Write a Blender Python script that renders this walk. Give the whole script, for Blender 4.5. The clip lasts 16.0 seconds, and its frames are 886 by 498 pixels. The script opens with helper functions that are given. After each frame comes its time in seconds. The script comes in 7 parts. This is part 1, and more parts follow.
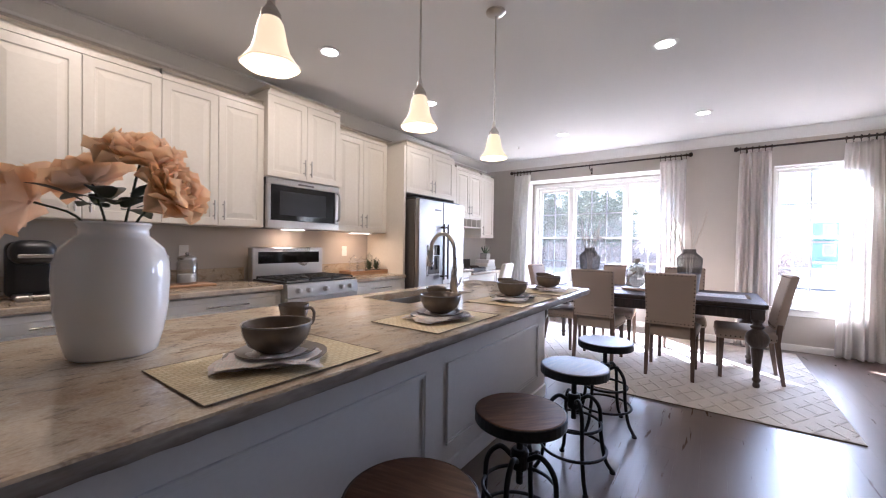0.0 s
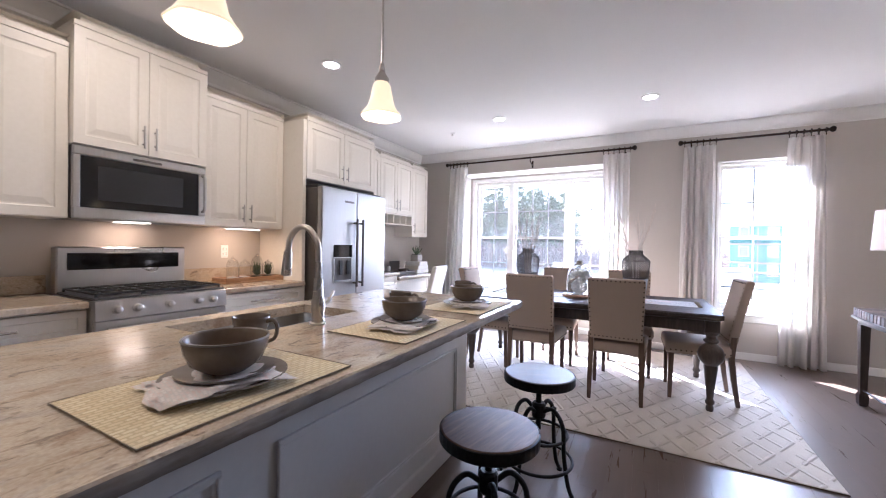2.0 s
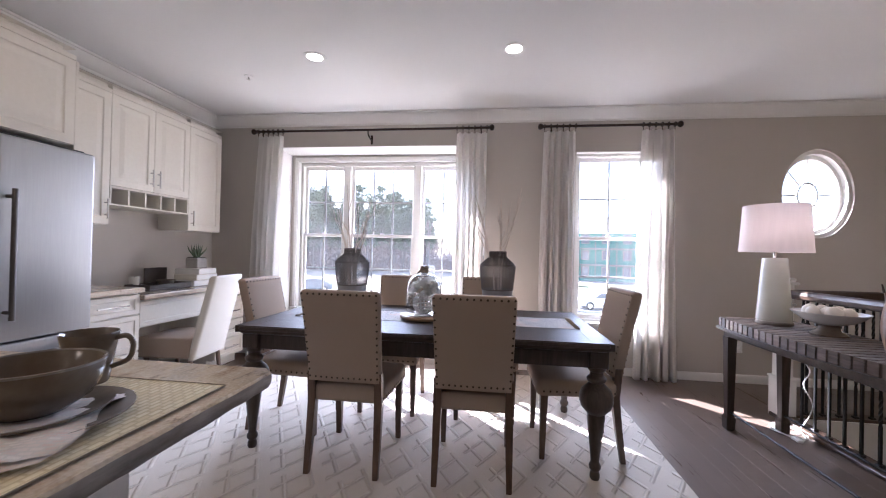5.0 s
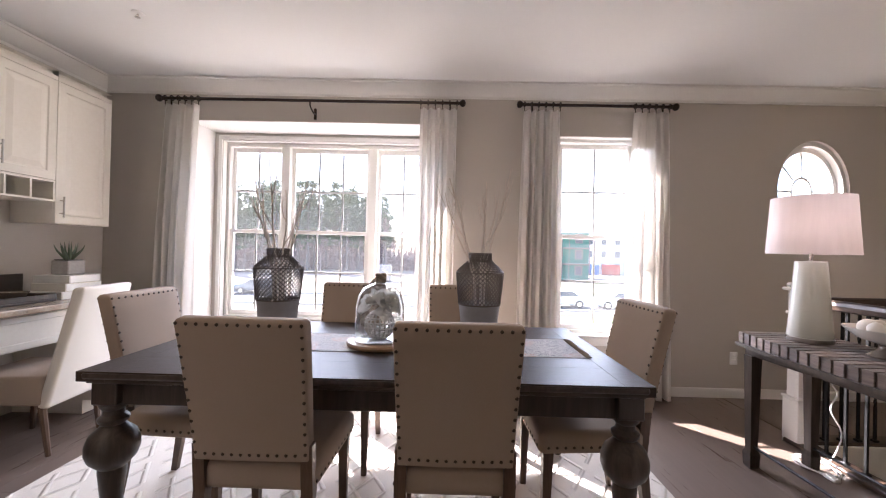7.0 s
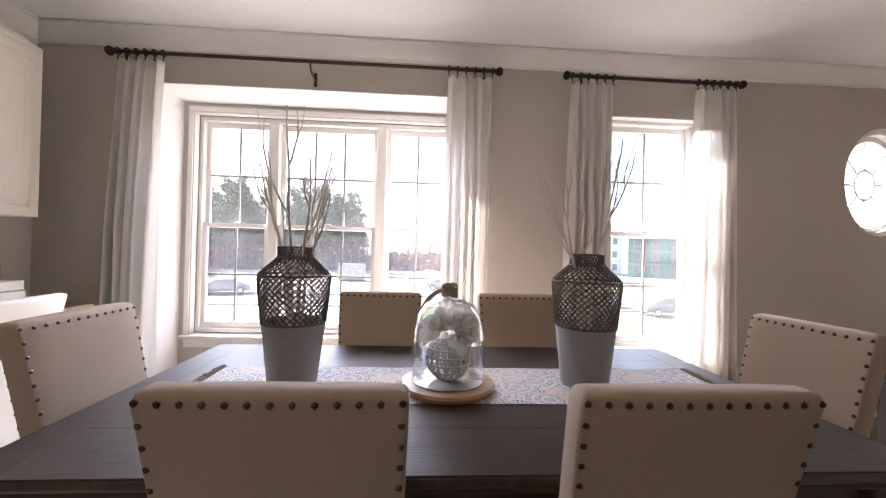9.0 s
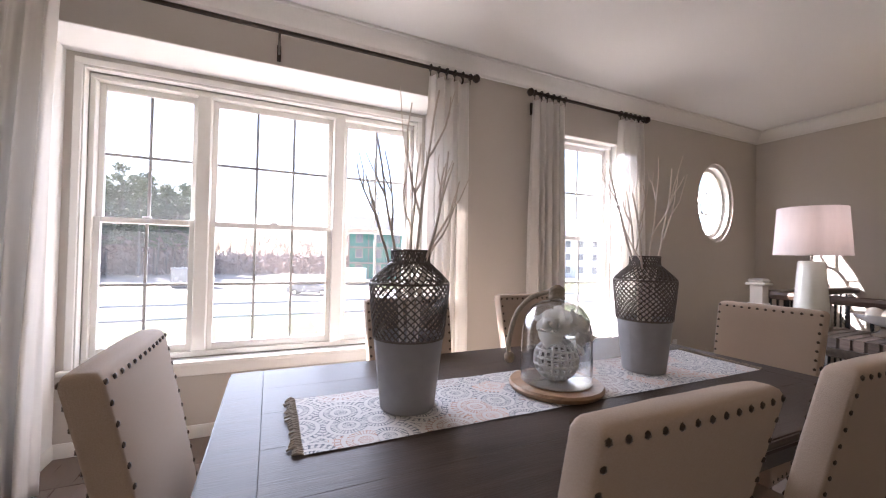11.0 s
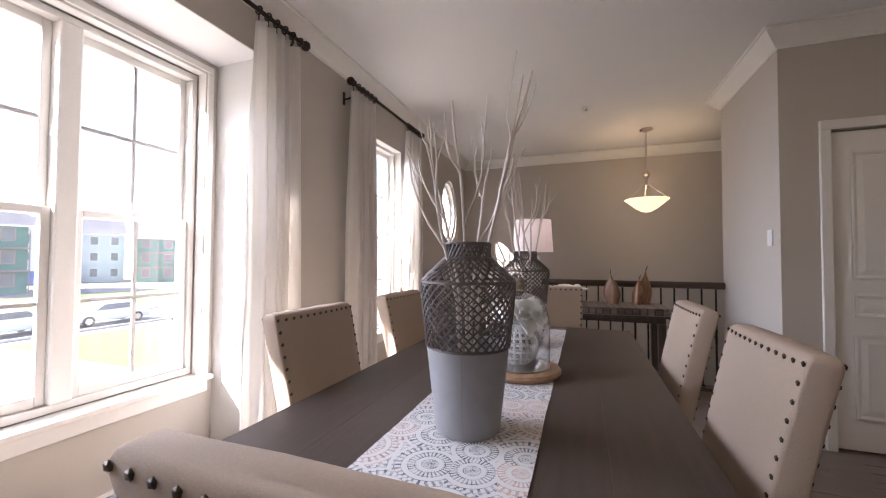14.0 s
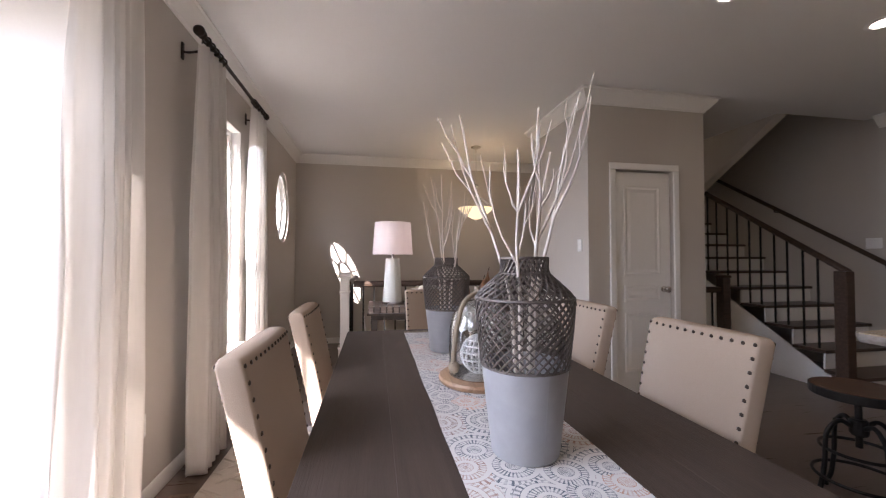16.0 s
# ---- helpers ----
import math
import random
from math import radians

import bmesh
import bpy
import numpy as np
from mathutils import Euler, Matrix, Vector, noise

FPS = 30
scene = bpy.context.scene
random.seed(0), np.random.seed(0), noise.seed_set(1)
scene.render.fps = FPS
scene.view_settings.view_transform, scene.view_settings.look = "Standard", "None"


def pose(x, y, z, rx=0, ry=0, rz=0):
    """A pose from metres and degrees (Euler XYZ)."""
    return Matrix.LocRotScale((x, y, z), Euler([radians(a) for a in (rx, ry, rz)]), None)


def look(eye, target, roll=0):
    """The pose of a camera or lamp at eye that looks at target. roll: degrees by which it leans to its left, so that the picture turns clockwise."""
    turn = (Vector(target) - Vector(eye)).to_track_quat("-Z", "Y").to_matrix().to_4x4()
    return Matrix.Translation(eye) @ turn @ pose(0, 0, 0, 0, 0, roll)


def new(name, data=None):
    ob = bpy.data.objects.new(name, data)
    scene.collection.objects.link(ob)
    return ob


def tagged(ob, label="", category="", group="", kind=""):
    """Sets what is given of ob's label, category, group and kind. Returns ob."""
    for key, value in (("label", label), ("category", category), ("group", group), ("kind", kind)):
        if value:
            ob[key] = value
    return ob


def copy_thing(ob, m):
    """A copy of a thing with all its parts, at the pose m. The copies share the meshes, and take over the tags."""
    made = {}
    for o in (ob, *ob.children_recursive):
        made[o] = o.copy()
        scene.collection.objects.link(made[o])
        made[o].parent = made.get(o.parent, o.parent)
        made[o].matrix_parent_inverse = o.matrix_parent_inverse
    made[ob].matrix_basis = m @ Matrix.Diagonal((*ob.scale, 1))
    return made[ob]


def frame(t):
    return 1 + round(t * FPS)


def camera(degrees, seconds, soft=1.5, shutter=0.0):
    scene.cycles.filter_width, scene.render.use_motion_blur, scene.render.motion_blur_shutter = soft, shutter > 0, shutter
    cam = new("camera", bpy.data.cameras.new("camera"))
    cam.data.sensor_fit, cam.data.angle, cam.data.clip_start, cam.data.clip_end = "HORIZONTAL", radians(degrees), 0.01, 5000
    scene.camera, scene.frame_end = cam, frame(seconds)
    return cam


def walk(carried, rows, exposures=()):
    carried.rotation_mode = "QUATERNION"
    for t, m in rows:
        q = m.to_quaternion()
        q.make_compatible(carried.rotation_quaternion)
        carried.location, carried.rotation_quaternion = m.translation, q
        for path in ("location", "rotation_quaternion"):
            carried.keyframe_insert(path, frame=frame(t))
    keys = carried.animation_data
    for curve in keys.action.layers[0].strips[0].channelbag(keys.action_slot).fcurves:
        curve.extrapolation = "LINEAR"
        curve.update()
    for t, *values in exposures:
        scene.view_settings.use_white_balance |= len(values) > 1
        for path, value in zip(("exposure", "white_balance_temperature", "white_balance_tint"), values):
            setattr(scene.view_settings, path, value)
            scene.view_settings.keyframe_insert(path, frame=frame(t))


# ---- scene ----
LENS = 98.9
cam = camera(LENS, 16.0, soft=1.1, shutter=0.2)
PATH = [
    (0, (0.11, 0.461, 1.249), (-1.049, 2.09, 1.226), 0.8),
    (0.5, (0.065, 0.669, 1.262), (-1.063, 2.321, 1.236), 0.8),
    (1, (0.027, 0.873, 1.262), (-1.046, 2.56, 1.238), 0.8),
    (1.5, (0.016, 1.093, 1.255), (-1.002, 2.814, 1.235), 0.9),
    (2, (-0.013, 1.293, 1.248), (-0.955, 3.057, 1.231), 1.0),
    (2.5, (-0.042, 1.517, 1.232), (-0.893, 3.327, 1.217), 1.1),
    (3, (-0.07, 1.732, 1.217), (-0.825, 3.584, 1.206), 1.1),
    (3.5, (-0.079, 1.984, 1.206), (-0.711, 3.882, 1.202), 1.1),
    (4, (-0.113, 2.22, 1.208), (-0.606, 4.158, 1.208), 1.3),
    (4.5, (-0.12, 2.466, 1.23), (-0.487, 4.432, 1.23), 1.2),
    (5, (-0.135, 2.684, 1.225), (-0.388, 4.667, 1.239), 1.3),
    (7.5, (-0.322, 3.514, 1.242), (-0.332, 5.514, 1.254), 1.4),
    (8, (-0.416, 3.674, 1.226), (-0.412, 5.674, 1.242), 1.5),
    (8.5, (-0.536, 3.835, 1.234), (-0.499, 5.835, 1.244), 1.5),
    (11, (-1.499, 4.204, 1.222), (-0.671, 6.025, 1.254), 1.2),
    (12, (-1.872, 4.392, 1.18), (-0.611, 5.944, 1.228), 0.85),
    (12.5, (-1.962, 4.525, 1.17), (-0.497, 5.885, 1.221), 0.6),
    (13, (-1.99, 4.699, 1.177), (-0.349, 5.844, 1.23), 0.5),
    (13.5, (-2.016, 4.857, 1.182), (-0.236, 5.77, 1.237), 0.4),
    (14, (-2.046, 5.01, 1.192), (-0.17, 5.702, 1.248), 0.3),
    (14.5, (-2.064, 5.173, 1.209), (-0.12, 5.641, 1.268), 0.25),
    (15, (-2.058, 5.331, 1.221), (-0.072, 5.562, 1.275), 0.25),
    (15.5, (-2.026, 5.494, 1.224), (-0.028, 5.433, 1.279), 0.15),
    (16, (-1.993, 5.645, 1.231), (-0.026, 5.29, 1.282), 0.05),
]
EXPOSURE = [(0.0, 4.02, 5300, 22), (3.5, 3.95, 5200, 22), (5.0, 3.38, 5450, 23), (8.0, 3.35, 6100, 23), (11.0, 3.15, 6000, 23), (16.0, 3.0, 6050, 23)]
walk(cam, [(t, look(eye, target, roll)) for t, eye, target, roll in PATH], EXPOSURE)

# ---- light ----
SUN_WAY = Vector((0.635, -0.695, -0.70)).normalized()
world = bpy.data.worlds.new("sky")
world.use_nodes = True
scene.world = world
wn = world.node_tree
sky = wn.nodes.new("ShaderNodeTexSky")
sky.sky_type, sky.sun_disc = "NISHITA", False
sky.sun_elevation = math.asin(-SUN_WAY.z)
sky.sun_rotation = math.atan2(-SUN_WAY.x, -SUN_WAY.y)
wn.links.new(sky.outputs[0], wn.nodes["Background"].inputs[0])
wn.nodes["Background"].inputs[1].default_value = 0.07
sun = new("sun", bpy.data.lights.new("sun", "SUN"))
sun.data.energy, sun.data.angle, sun.data.color = 5.0, radians(0.53), (1.0, 0.95, 0.86)
sun.matrix_world = look((-20, 30, 25), Vector((-20, 30, 25)) + SUN_WAY)


def area_lamp(name, eye, target, w, h, power, colour, disk=False, spread=180):
    d = bpy.data.lights.new(name, "AREA")
    d.shape = "DISK" if disk else "RECTANGLE"
    d.size, d.energy, d.color = w, power, colour
    if not disk:
        d.size_y = h
    d.spread = radians(spread)
    o = new(name, d)
    o.matrix_world = look(eye, target)
    return o


def bulb(name, place, power, colour, radius):
    d = bpy.data.lights.new(name, "POINT")
    d.energy, d.color, d.shadow_soft_size = power, colour, radius
    o = new(name, d)
    o.location = place
    return o


SKYLIGHT = (0.84, 0.92, 1.0)
WARM = (1.0, 0.78, 0.52)
area_lamp("bay_skylight", (-1.48, 7.42, 1.42), (-1.3, 5.2, 0.1), 2.05, 1.7, 6, SKYLIGHT, spread=90)
area_lamp("window_skylight", (1.09, 7.02, 1.42), (1.3, 5.2, 0.4), 0.66, 1.7, 3, SKYLIGHT, spread=100)
# the can at y 1.08 is unseen, added in line to light nearby cabinets
CANS = [(-0.2, 3.66), (0.0, 5.52), (-1.55, 5.51), (-2.35, 3.64), (-2.35, 2.36), (-2.35, 1.08), (-0.15, 2.456)]
for cx, cy in CANS:
    area_lamp("can_lamp", (cx, cy, 2.725), (cx, cy, 0), 0.13, 0.13, {3.64: 0.4, 2.36: 0.58, 1.08: 0.75}[cy] if cx < -2 else 0.06, (1.0, 0.8, 0.54), True)
PENDANTS = [(-1.045, 1.125), (-1.045, 1.875), (-1.045, 2.63)]
for cx, cy in PENDANTS:
    bulb("pendant_bulb", (cx, cy, 1.80), 0.09, (1.0, 0.82, 0.6), 0.03)
bulb("hall_bulb", (2.93, 4.305, 1.93), 0.7, WARM, 0.04)
bulb("table_bulb", (1.74, 5.47, 1.43), 0.28, (1.0, 0.86, 0.78), 0.04)

# ---- materials ----
class Net:
    """A node material and short ways to wire it."""

    def __init__(self, name):
        self.m = bpy.data.materials.new(name)
        self.m.use_nodes = True
        self.t = self.m.node_tree
        self.b = self.t.nodes["Principled BSDF"]
        self.co = None

    def n(self, kind, **ins):
        nd = self.t.nodes.new("ShaderNode" + kind)
        for k, v in ins.items():
            key = int(k[1:]) if k[0] == "i" and k[1:].isdigit() else k.replace("_", " ")
            self.put(nd.inputs[key], v)
        return nd

    def put(self, sock, v):
        if hasattr(v, "is_output"):
            self.t.links.new(v, sock)
        else:
            sock.default_value = v

    def coords(self, scale=(1, 1, 1), rot=(0, 0, 0), world_space=False):
        if world_space:
            src = self.t.nodes.new("ShaderNodeNewGeometry").outputs["Position"]
        else:
            src = self.t.nodes.new("ShaderNodeTexCoord").outputs["Object"]
        mp = self.t.nodes.new("ShaderNodeMapping")
        mp.inputs["Scale"].default_value = scale
        mp.inputs["Rotation"].default_value = rot
        self.t.links.new(src, mp.inputs["Vector"])
        return mp.outputs[0]

    def noise(self, scale, co=None, detail=4, rough=0.55, dist=0.0):
        nd = self.n("TexNoise", Scale=scale, Detail=detail, Roughness=rough, Distortion=dist)
        self.t.links.new(co or self.coords(), nd.inputs["Vector"])
        return nd.outputs[0]

    def ramp(self, fac, stops):
        nd = self.t.nodes.new("ShaderNodeValToRGB")
        e = nd.color_ramp.elements
        while len(e) < len(stops):
            e.new(0.5)
        for el, (p, c) in zip(e, stops):
            el.position = p
            el.color = (*c, 1) if len(c) == 3 else c
        self.put(nd.inputs[0], fac)
        return nd.outputs[0]

    def mix(self, fac, a, b, mode="MIX"):
        nd = self.t.nodes.new("ShaderNodeMix")
        nd.data_type, nd.blend_type = "RGBA", mode
        self.put(nd.inputs[0], fac)
        for s, v in ((6, a), (7, b)):
            self.put(nd.inputs[s], (*v, 1) if isinstance(v, tuple) and len(v) == 3 else v)
        return nd.outputs[2]

    def math(self, op, a, b=0.0, c=0.0):
        nd = self.t.nodes.new("ShaderNodeMath")
        nd.operation = op
        for i, v in enumerate((a, b, c)):
            self.put(nd.inputs[i], v)
        return nd.outputs[0]

    def bump(self, height, strength=0.2, distance=0.01):
        nd = self.n("Bump", Strength=strength, Distance=distance, Height=height)
        self.t.links.new(nd.outputs[0], self.b.inputs["Normal"])

    def base(self, v):
        self.put(self.b.inputs["Base Color"], (*v, 1) if isinstance(v, tuple) and len(v) == 3 else v)

    def set(self, **kw):
        for k, v in kw.items():
            self.put(self.b.inputs[k.replace("_", " ")], v)
        return self


def grainy(name, c1, c2, scale=30, rough=0.5, bump=0.1, metal=0.0, big=1.5, stretch=(1, 1, 1), rough_span=0.08, **kw):
    """A surface with fine grain, slow patches and uneven gloss."""
    k = Net(name)
    co = k.coords(stretch)
    fine = k.noise(scale, co, 6)
    slow = k.noise(big, k.coords(), 2)
    mixed = k.math("ADD", k.math("MULTIPLY", fine, 0.6), k.math("MULTIPLY", slow, 0.4))
    k.base(k.ramp(mixed, [(0.3, c1), (0.7, c2)]))
    k.set(Metallic=metal, Roughness=k.math("MULTIPLY_ADD", slow, 2 * rough_span, rough - rough_span), **kw)
    if bump:
        k.bump(fine, bump, 0.004)
    return k.m


def planked(name, dark, mid, light, rough, along=(1, 14, 14), scale=5.0, vary=0.5, bump=0.12):
    """Wood with long grain and a tone of its own for each piece."""
    k = Net(name)
    co = k.coords(along)
    rnd = k.t.nodes.new("ShaderNodeObjectInfo").outputs["Random"]
    shift = k.n("VectorMath", i0=co, i1=(0, 0, 0))
    jump = k.n("CombineXYZ", X=k.math("MULTIPLY", rnd, 37.0), Y=k.math("MULTIPLY", rnd, 91.0), Z=0.0)
    k.put(shift.inputs[1], jump.outputs[0])
    grain = k.noise(scale, shift.outputs[0], 8, 0.62, 0.6)
    pores = k.noise(scale * 7, shift.outputs[0], 4, 0.6)
    col = k.ramp(grain, [(0.25, dark), (0.5, mid), (0.78, light)])
    tone = k.math("MULTIPLY_ADD", rnd, vary, 1 - vary / 2)
    tint = k.n("CombineColor", Red=tone, Green=tone, Blue=tone)
    k.base(k.mix(1.0, col, tint.outputs[0], "MULTIPLY"))
    k.set(Roughness=k.math("MULTIPLY_ADD", grain, 0.18, rough - 0.09))
    k.bump(k.math("ADD", grain, pores), bump, 0.003)
    return k.m


def granite(name):
    k = Net(name)
    co = k.coords(world_space=True)
    drift = k.noise(2.6, k.coords((1, 0.7, 1), (0, 0, 0.6), True), 5, 0.6, 0.9)
    cloud = k.noise(6.5, k.coords((1.2, 0.7, 1), (0, 0, -0.5), True), 6, 0.62, 0.8)
    fleck = k.noise(27, k.coords((1.4, 0.62, 1.2), (0, 0, 0.45), True), 5, 0.6, 0.7)
    fine = k.noise(130, co, 3)
    col = k.ramp(drift, [(0.3, (0.36, 0.275, 0.185)), (0.48, (0.52, 0.415, 0.29)), (0.7, (0.63, 0.545, 0.42))])
    grey = k.ramp(cloud, [(0.54, (0, 0, 0)), (0.68, (1, 1, 1))])
    col = k.mix(k.math("MULTIPLY", grey, 0.7), col, (0.36, 0.32, 0.28))
    rust = k.ramp(cloud, [(0.36, (1, 1, 1)), (0.47, (0, 0, 0))])
    col = k.mix(k.math("MULTIPLY", rust, 0.65), col, (0.3, 0.19, 0.11))
    streak = k.ramp(fleck, [(0.34, (1, 1, 1)), (0.43, (0, 0, 0))])
    col = k.mix(k.math("MULTIPLY", streak, 0.65), col, (0.12, 0.08, 0.055))
    pale = k.ramp(fleck, [(0.6, (0, 0, 0)), (0.7, (1, 1, 1))])
    col = k.mix(k.math("MULTIPLY", pale, 0.45), col, (0.7, 0.64, 0.53))
    col = k.mix(0.2, col, k.ramp(fine, [(0.35, (0.2, 0.16, 0.12)), (0.65, (0.7, 0.63, 0.52))]))
    k.base(col)
    k.set(Roughness=k.math("MULTIPLY_ADD", fine, 0.1, 0.1))
    k.bump(fine, 0.03, 0.002)
    return k.m


def rug_weave(name):
    """Cream pile with raised interlocking lozenges."""
    k = Net(name)
    sep = k.n("SeparateXYZ", Vector=k.coords(world_space=True))
    u = k.math("MULTIPLY", k.math("ADD", sep.outputs[0], k.math("MULTIPLY", sep.outputs[1], 0.62)), 6.4)
    v = k.math("MULTIPLY", k.math("SUBTRACT", sep.outputs[0], k.math("MULTIPLY", sep.outputs[1], 0.62)), 6.4)

    def ridge(a, b):
        fa = k.math("ABSOLUTE", k.math("SUBTRACT", k.math("FRACT", a), 0.5))
        gate = k.math("GREATER_THAN", k.math("FRACT", k.math("MULTIPLY_ADD", b, 0.5, 0.25)), 0.26)
        line = k.n("MapRange", Value=fa, i1=0.03, i2=0.1, i3=1.0, i4=0.0).outputs[0]
        return k.math("MULTIPLY", line, gate)

    lines = k.math("MAXIMUM", ridge(u, v), ridge(v, u))
    tuft = k.noise(260, k.coords(), 3)
    slow = k.noise(1.3, k.coords(), 3)
    ground = k.ramp(k.math("ADD", k.math("MULTIPLY", tuft, 0.5), k.math("MULTIPLY", slow, 0.5)), [(0.3, (0.52, 0.46, 0.39)), (0.7, (0.66, 0.6, 0.52))])
    k.base(k.mix(k.math("MULTIPLY", lines, 0.12), ground, (0.44, 0.38, 0.31)))
    k.set(Roughness=0.95)
    k.bump(k.math("ADD", k.math("MULTIPLY", lines, 1.0), k.math("MULTIPLY", tuft, 0.25)), 1.0, 0.009)
    return k.m


def medallion_cloth(name):
    """White cotton printed with sunburst rounds in slate and peach."""
    k = Net(name)
    vo = k.t.nodes.new("ShaderNodeTexVoronoi")
    vo.voronoi_dimensions = "2D"
    vo.inputs["Scale"].default_value = 8.5
    vo.inputs["Randomness"].default_value = 0.8
    k.t.links.new(k.coords(), vo.inputs["Vector"])
    scaled = k.n("VectorMath", i0=k.coords(), i1=(8.5, 8.5, 0))
    scaled.operation = "MULTIPLY"
    off = k.n("VectorMath", i0=scaled.outputs[0])
    off.operation = "SUBTRACT"
    times = k.n("VectorMath", i0=vo.outputs["Position"], i1=(8.5, 8.5, 0))
    times.operation = "MULTIPLY"
    k.put(off.inputs[1], times.outputs[0])
    sep = k.n("SeparateXYZ", Vector=off.outputs[0])
    ang = k.math("ARCTAN2", sep.outputs[1], sep.outputs[0])
    dist = vo.outputs["Distance"]
    ray = k.math("GREATER_THAN", k.math("SINE", k.math("MULTIPLY", ang, 30.0)), 0.25)
    ring = k.math("SINE", k.math("MULTIPLY", dist, 24.0))
    zone = k.math("GREATER_THAN", ring, -0.45)
    ink = k.math("MULTIPLY", ray, zone)
    rim = k.math("GREATER_THAN", k.math("SINE", k.math("MULTIPLY", dist, 52.0)), 0.93)
    ink = k.math("MAXIMUM", ink, rim)
    worn = k.noise(60, k.coords(), 4)
    ink = k.math("MULTIPLY", ink, k.n("MapRange", Value=worn, i1=0.35, i2=0.6, i3=0.25, i4=1.0).outputs[0])
    sepc = k.n("SeparateColor", Color=vo.outputs["Color"])
    tone = k.ramp(sepc.outputs[0], [(0.55, (0.1, 0.115, 0.14)), (0.72, (0.5, 0.26, 0.17))])
    k.base(k.mix(ink, (0.54, 0.52, 0.5), tone))
    k.set(Roughness=0.9)
    k.bump(k.noise(500, k.coords(), 2), 0.25, 0.001)
    return k.m


def basket_cloth(name, c1, c2, pitch):
    """A woven mat of alternating short dashes."""
    k = Net(name)
    br = k.t.nodes.new("ShaderNodeTexBrick")
    k.t.links.new(k.coords((1 / pitch, 1 / pitch, 1), (0, 0, math.pi / 2)), br.inputs["Vector"])
    for key, v in (("Color1", c1), ("Color2", c2), ("Mortar", tuple(x * 0.86 for x in c1))):
        br.inputs[key].default_value = (*v, 1)
    br.inputs["Scale"].default_value = 1.0
    br.inputs["Mortar Size"].default_value = 0.09
    br.inputs["Brick Width"].default_value = 1.0
    br.inputs["Row Height"].default_value = 0.5
    k.base(br.outputs[0])
    k.set(Roughness=0.85)
    k.bump(br.outputs["Fac"], -0.35, 0.0015)
    return k.m


def linen(name, colour, through_light):
    k = Net(name)
    weave = k.noise(900, k.coords((1, 1, 0.25)), 2)
    slub = k.noise(6, k.coords((6, 6, 0.6)), 4)
    tone = k.mix(slub, tuple(c * 0.86 for c in colour), colour)
    k.base(tone)
    k.set(Roughness=0.95)
    k.bump(weave, 0.15, 0.001)
    tr = k.n("BsdfTranslucent", Color=tone)
    ms = k.n("MixShader", Fac=through_light)
    k.put(ms.inputs[1], k.b.outputs[0])
    k.put(ms.inputs[2], tr.outputs[0])
    k.t.links.new(ms.outputs[0], k.t.nodes["Material Output"].inputs[0])
    return k.m


def pane_glass(name, gloss=0.06, glare_veil=0.0, edge=4.0, face=0.03, tint=0.975):
    """Thin clear glass; a share of fine scattering film imitates the glare of bright windows."""
    k = Net(name)
    lw = k.n("LayerWeight", Blend=0.5)
    sharp = k.math("POWER", lw.outputs["Facing"], edge)
    fr = k.math("MULTIPLY_ADD", sharp, 0.7, face)
    tr = k.n("BsdfTransparent", Color=(tint, tint + 0.005, tint + 0.005, 1))
    gl = k.n("BsdfGlossy", Roughness=gloss)
    ms = k.n("MixShader", Fac=fr)
    k.put(ms.inputs[1], tr.outputs[0])
    k.put(ms.inputs[2], gl.outputs[0])
    if glare_veil:
        film = k.n("BsdfTranslucent", Color=(0.9, 0.9, 0.88, 1))
        veil_share = k.math("MULTIPLY_ADD", k.noise(3.0, k.coords(), 4), glare_veil, glare_veil * 0.5)
        md = k.n("MixShader", Fac=veil_share)
        k.put(md.inputs[1], ms.outputs[0])
        k.put(md.inputs[2], film.outputs[0])
        ms = md
    k.t.links.new(ms.outputs[0], k.t.nodes["Material Output"].inputs[0])
    return k.m


def lit(name, colour, power, base=(0.9, 0.88, 0.84)):
    k = Net(name)
    k.base(base)
    k.set(Roughness=0.35, Emission_Color=(*colour, 1), Emission_Strength=power)
    return k.m


WALL = grainy("greige_wall_paint", (0.51, 0.466, 0.414), (0.54, 0.496, 0.442), 160, 0.75, 0.05)
# grey for the muntins puts the shade of their backlit side into the colour
SHADEDMUNTIN = grainy("backlit_muntin_grey", (0.4, 0.39, 0.37), (0.45, 0.44, 0.42), 40, 0.5, 0.0)
CEIL = grainy("ceiling_paint", (0.78, 0.77, 0.75), (0.81, 0.8, 0.78), 140, 0.85, 0.05)
TRIM = grainy("white_trim_paint", (0.76, 0.74, 0.7), (0.8, 0.78, 0.74), 60, 0.38, 0.03)
CAB = grainy("cabinet_paint", (0.74, 0.69, 0.6), (0.79, 0.745, 0.66), 40, 0.38, 0.02)
ISLE = grainy("island_paint", (0.72, 0.71, 0.7), (0.76, 0.75, 0.74), 40, 0.45, 0.02)
ROUGHSTONE = grainy("chiselled_granite", (0.17, 0.145, 0.125), (0.42, 0.375, 0.33), 34, 0.55, 0.5, 0.0, 9, (1, 0.45, 2))
GRANITE = granite("granite")
FLOORWOOD = planked("floor_boards", (0.125, 0.09, 0.07), (0.142, 0.104, 0.082), (0.158, 0.118, 0.095), 0.3, (9, 0.6, 9), 3.0, 0.1, 0.008)
TABLEWOOD = planked("table_wood", (0.045, 0.032, 0.025), (0.06, 0.044, 0.035), (0.08, 0.06, 0.048), 0.46, (0.7, 11, 11), 3.0, 0.1, 0.3)
TABLEWOOD.node_tree.nodes["Principled BSDF"].inputs["Specular IOR Level"].default_value = 0.12
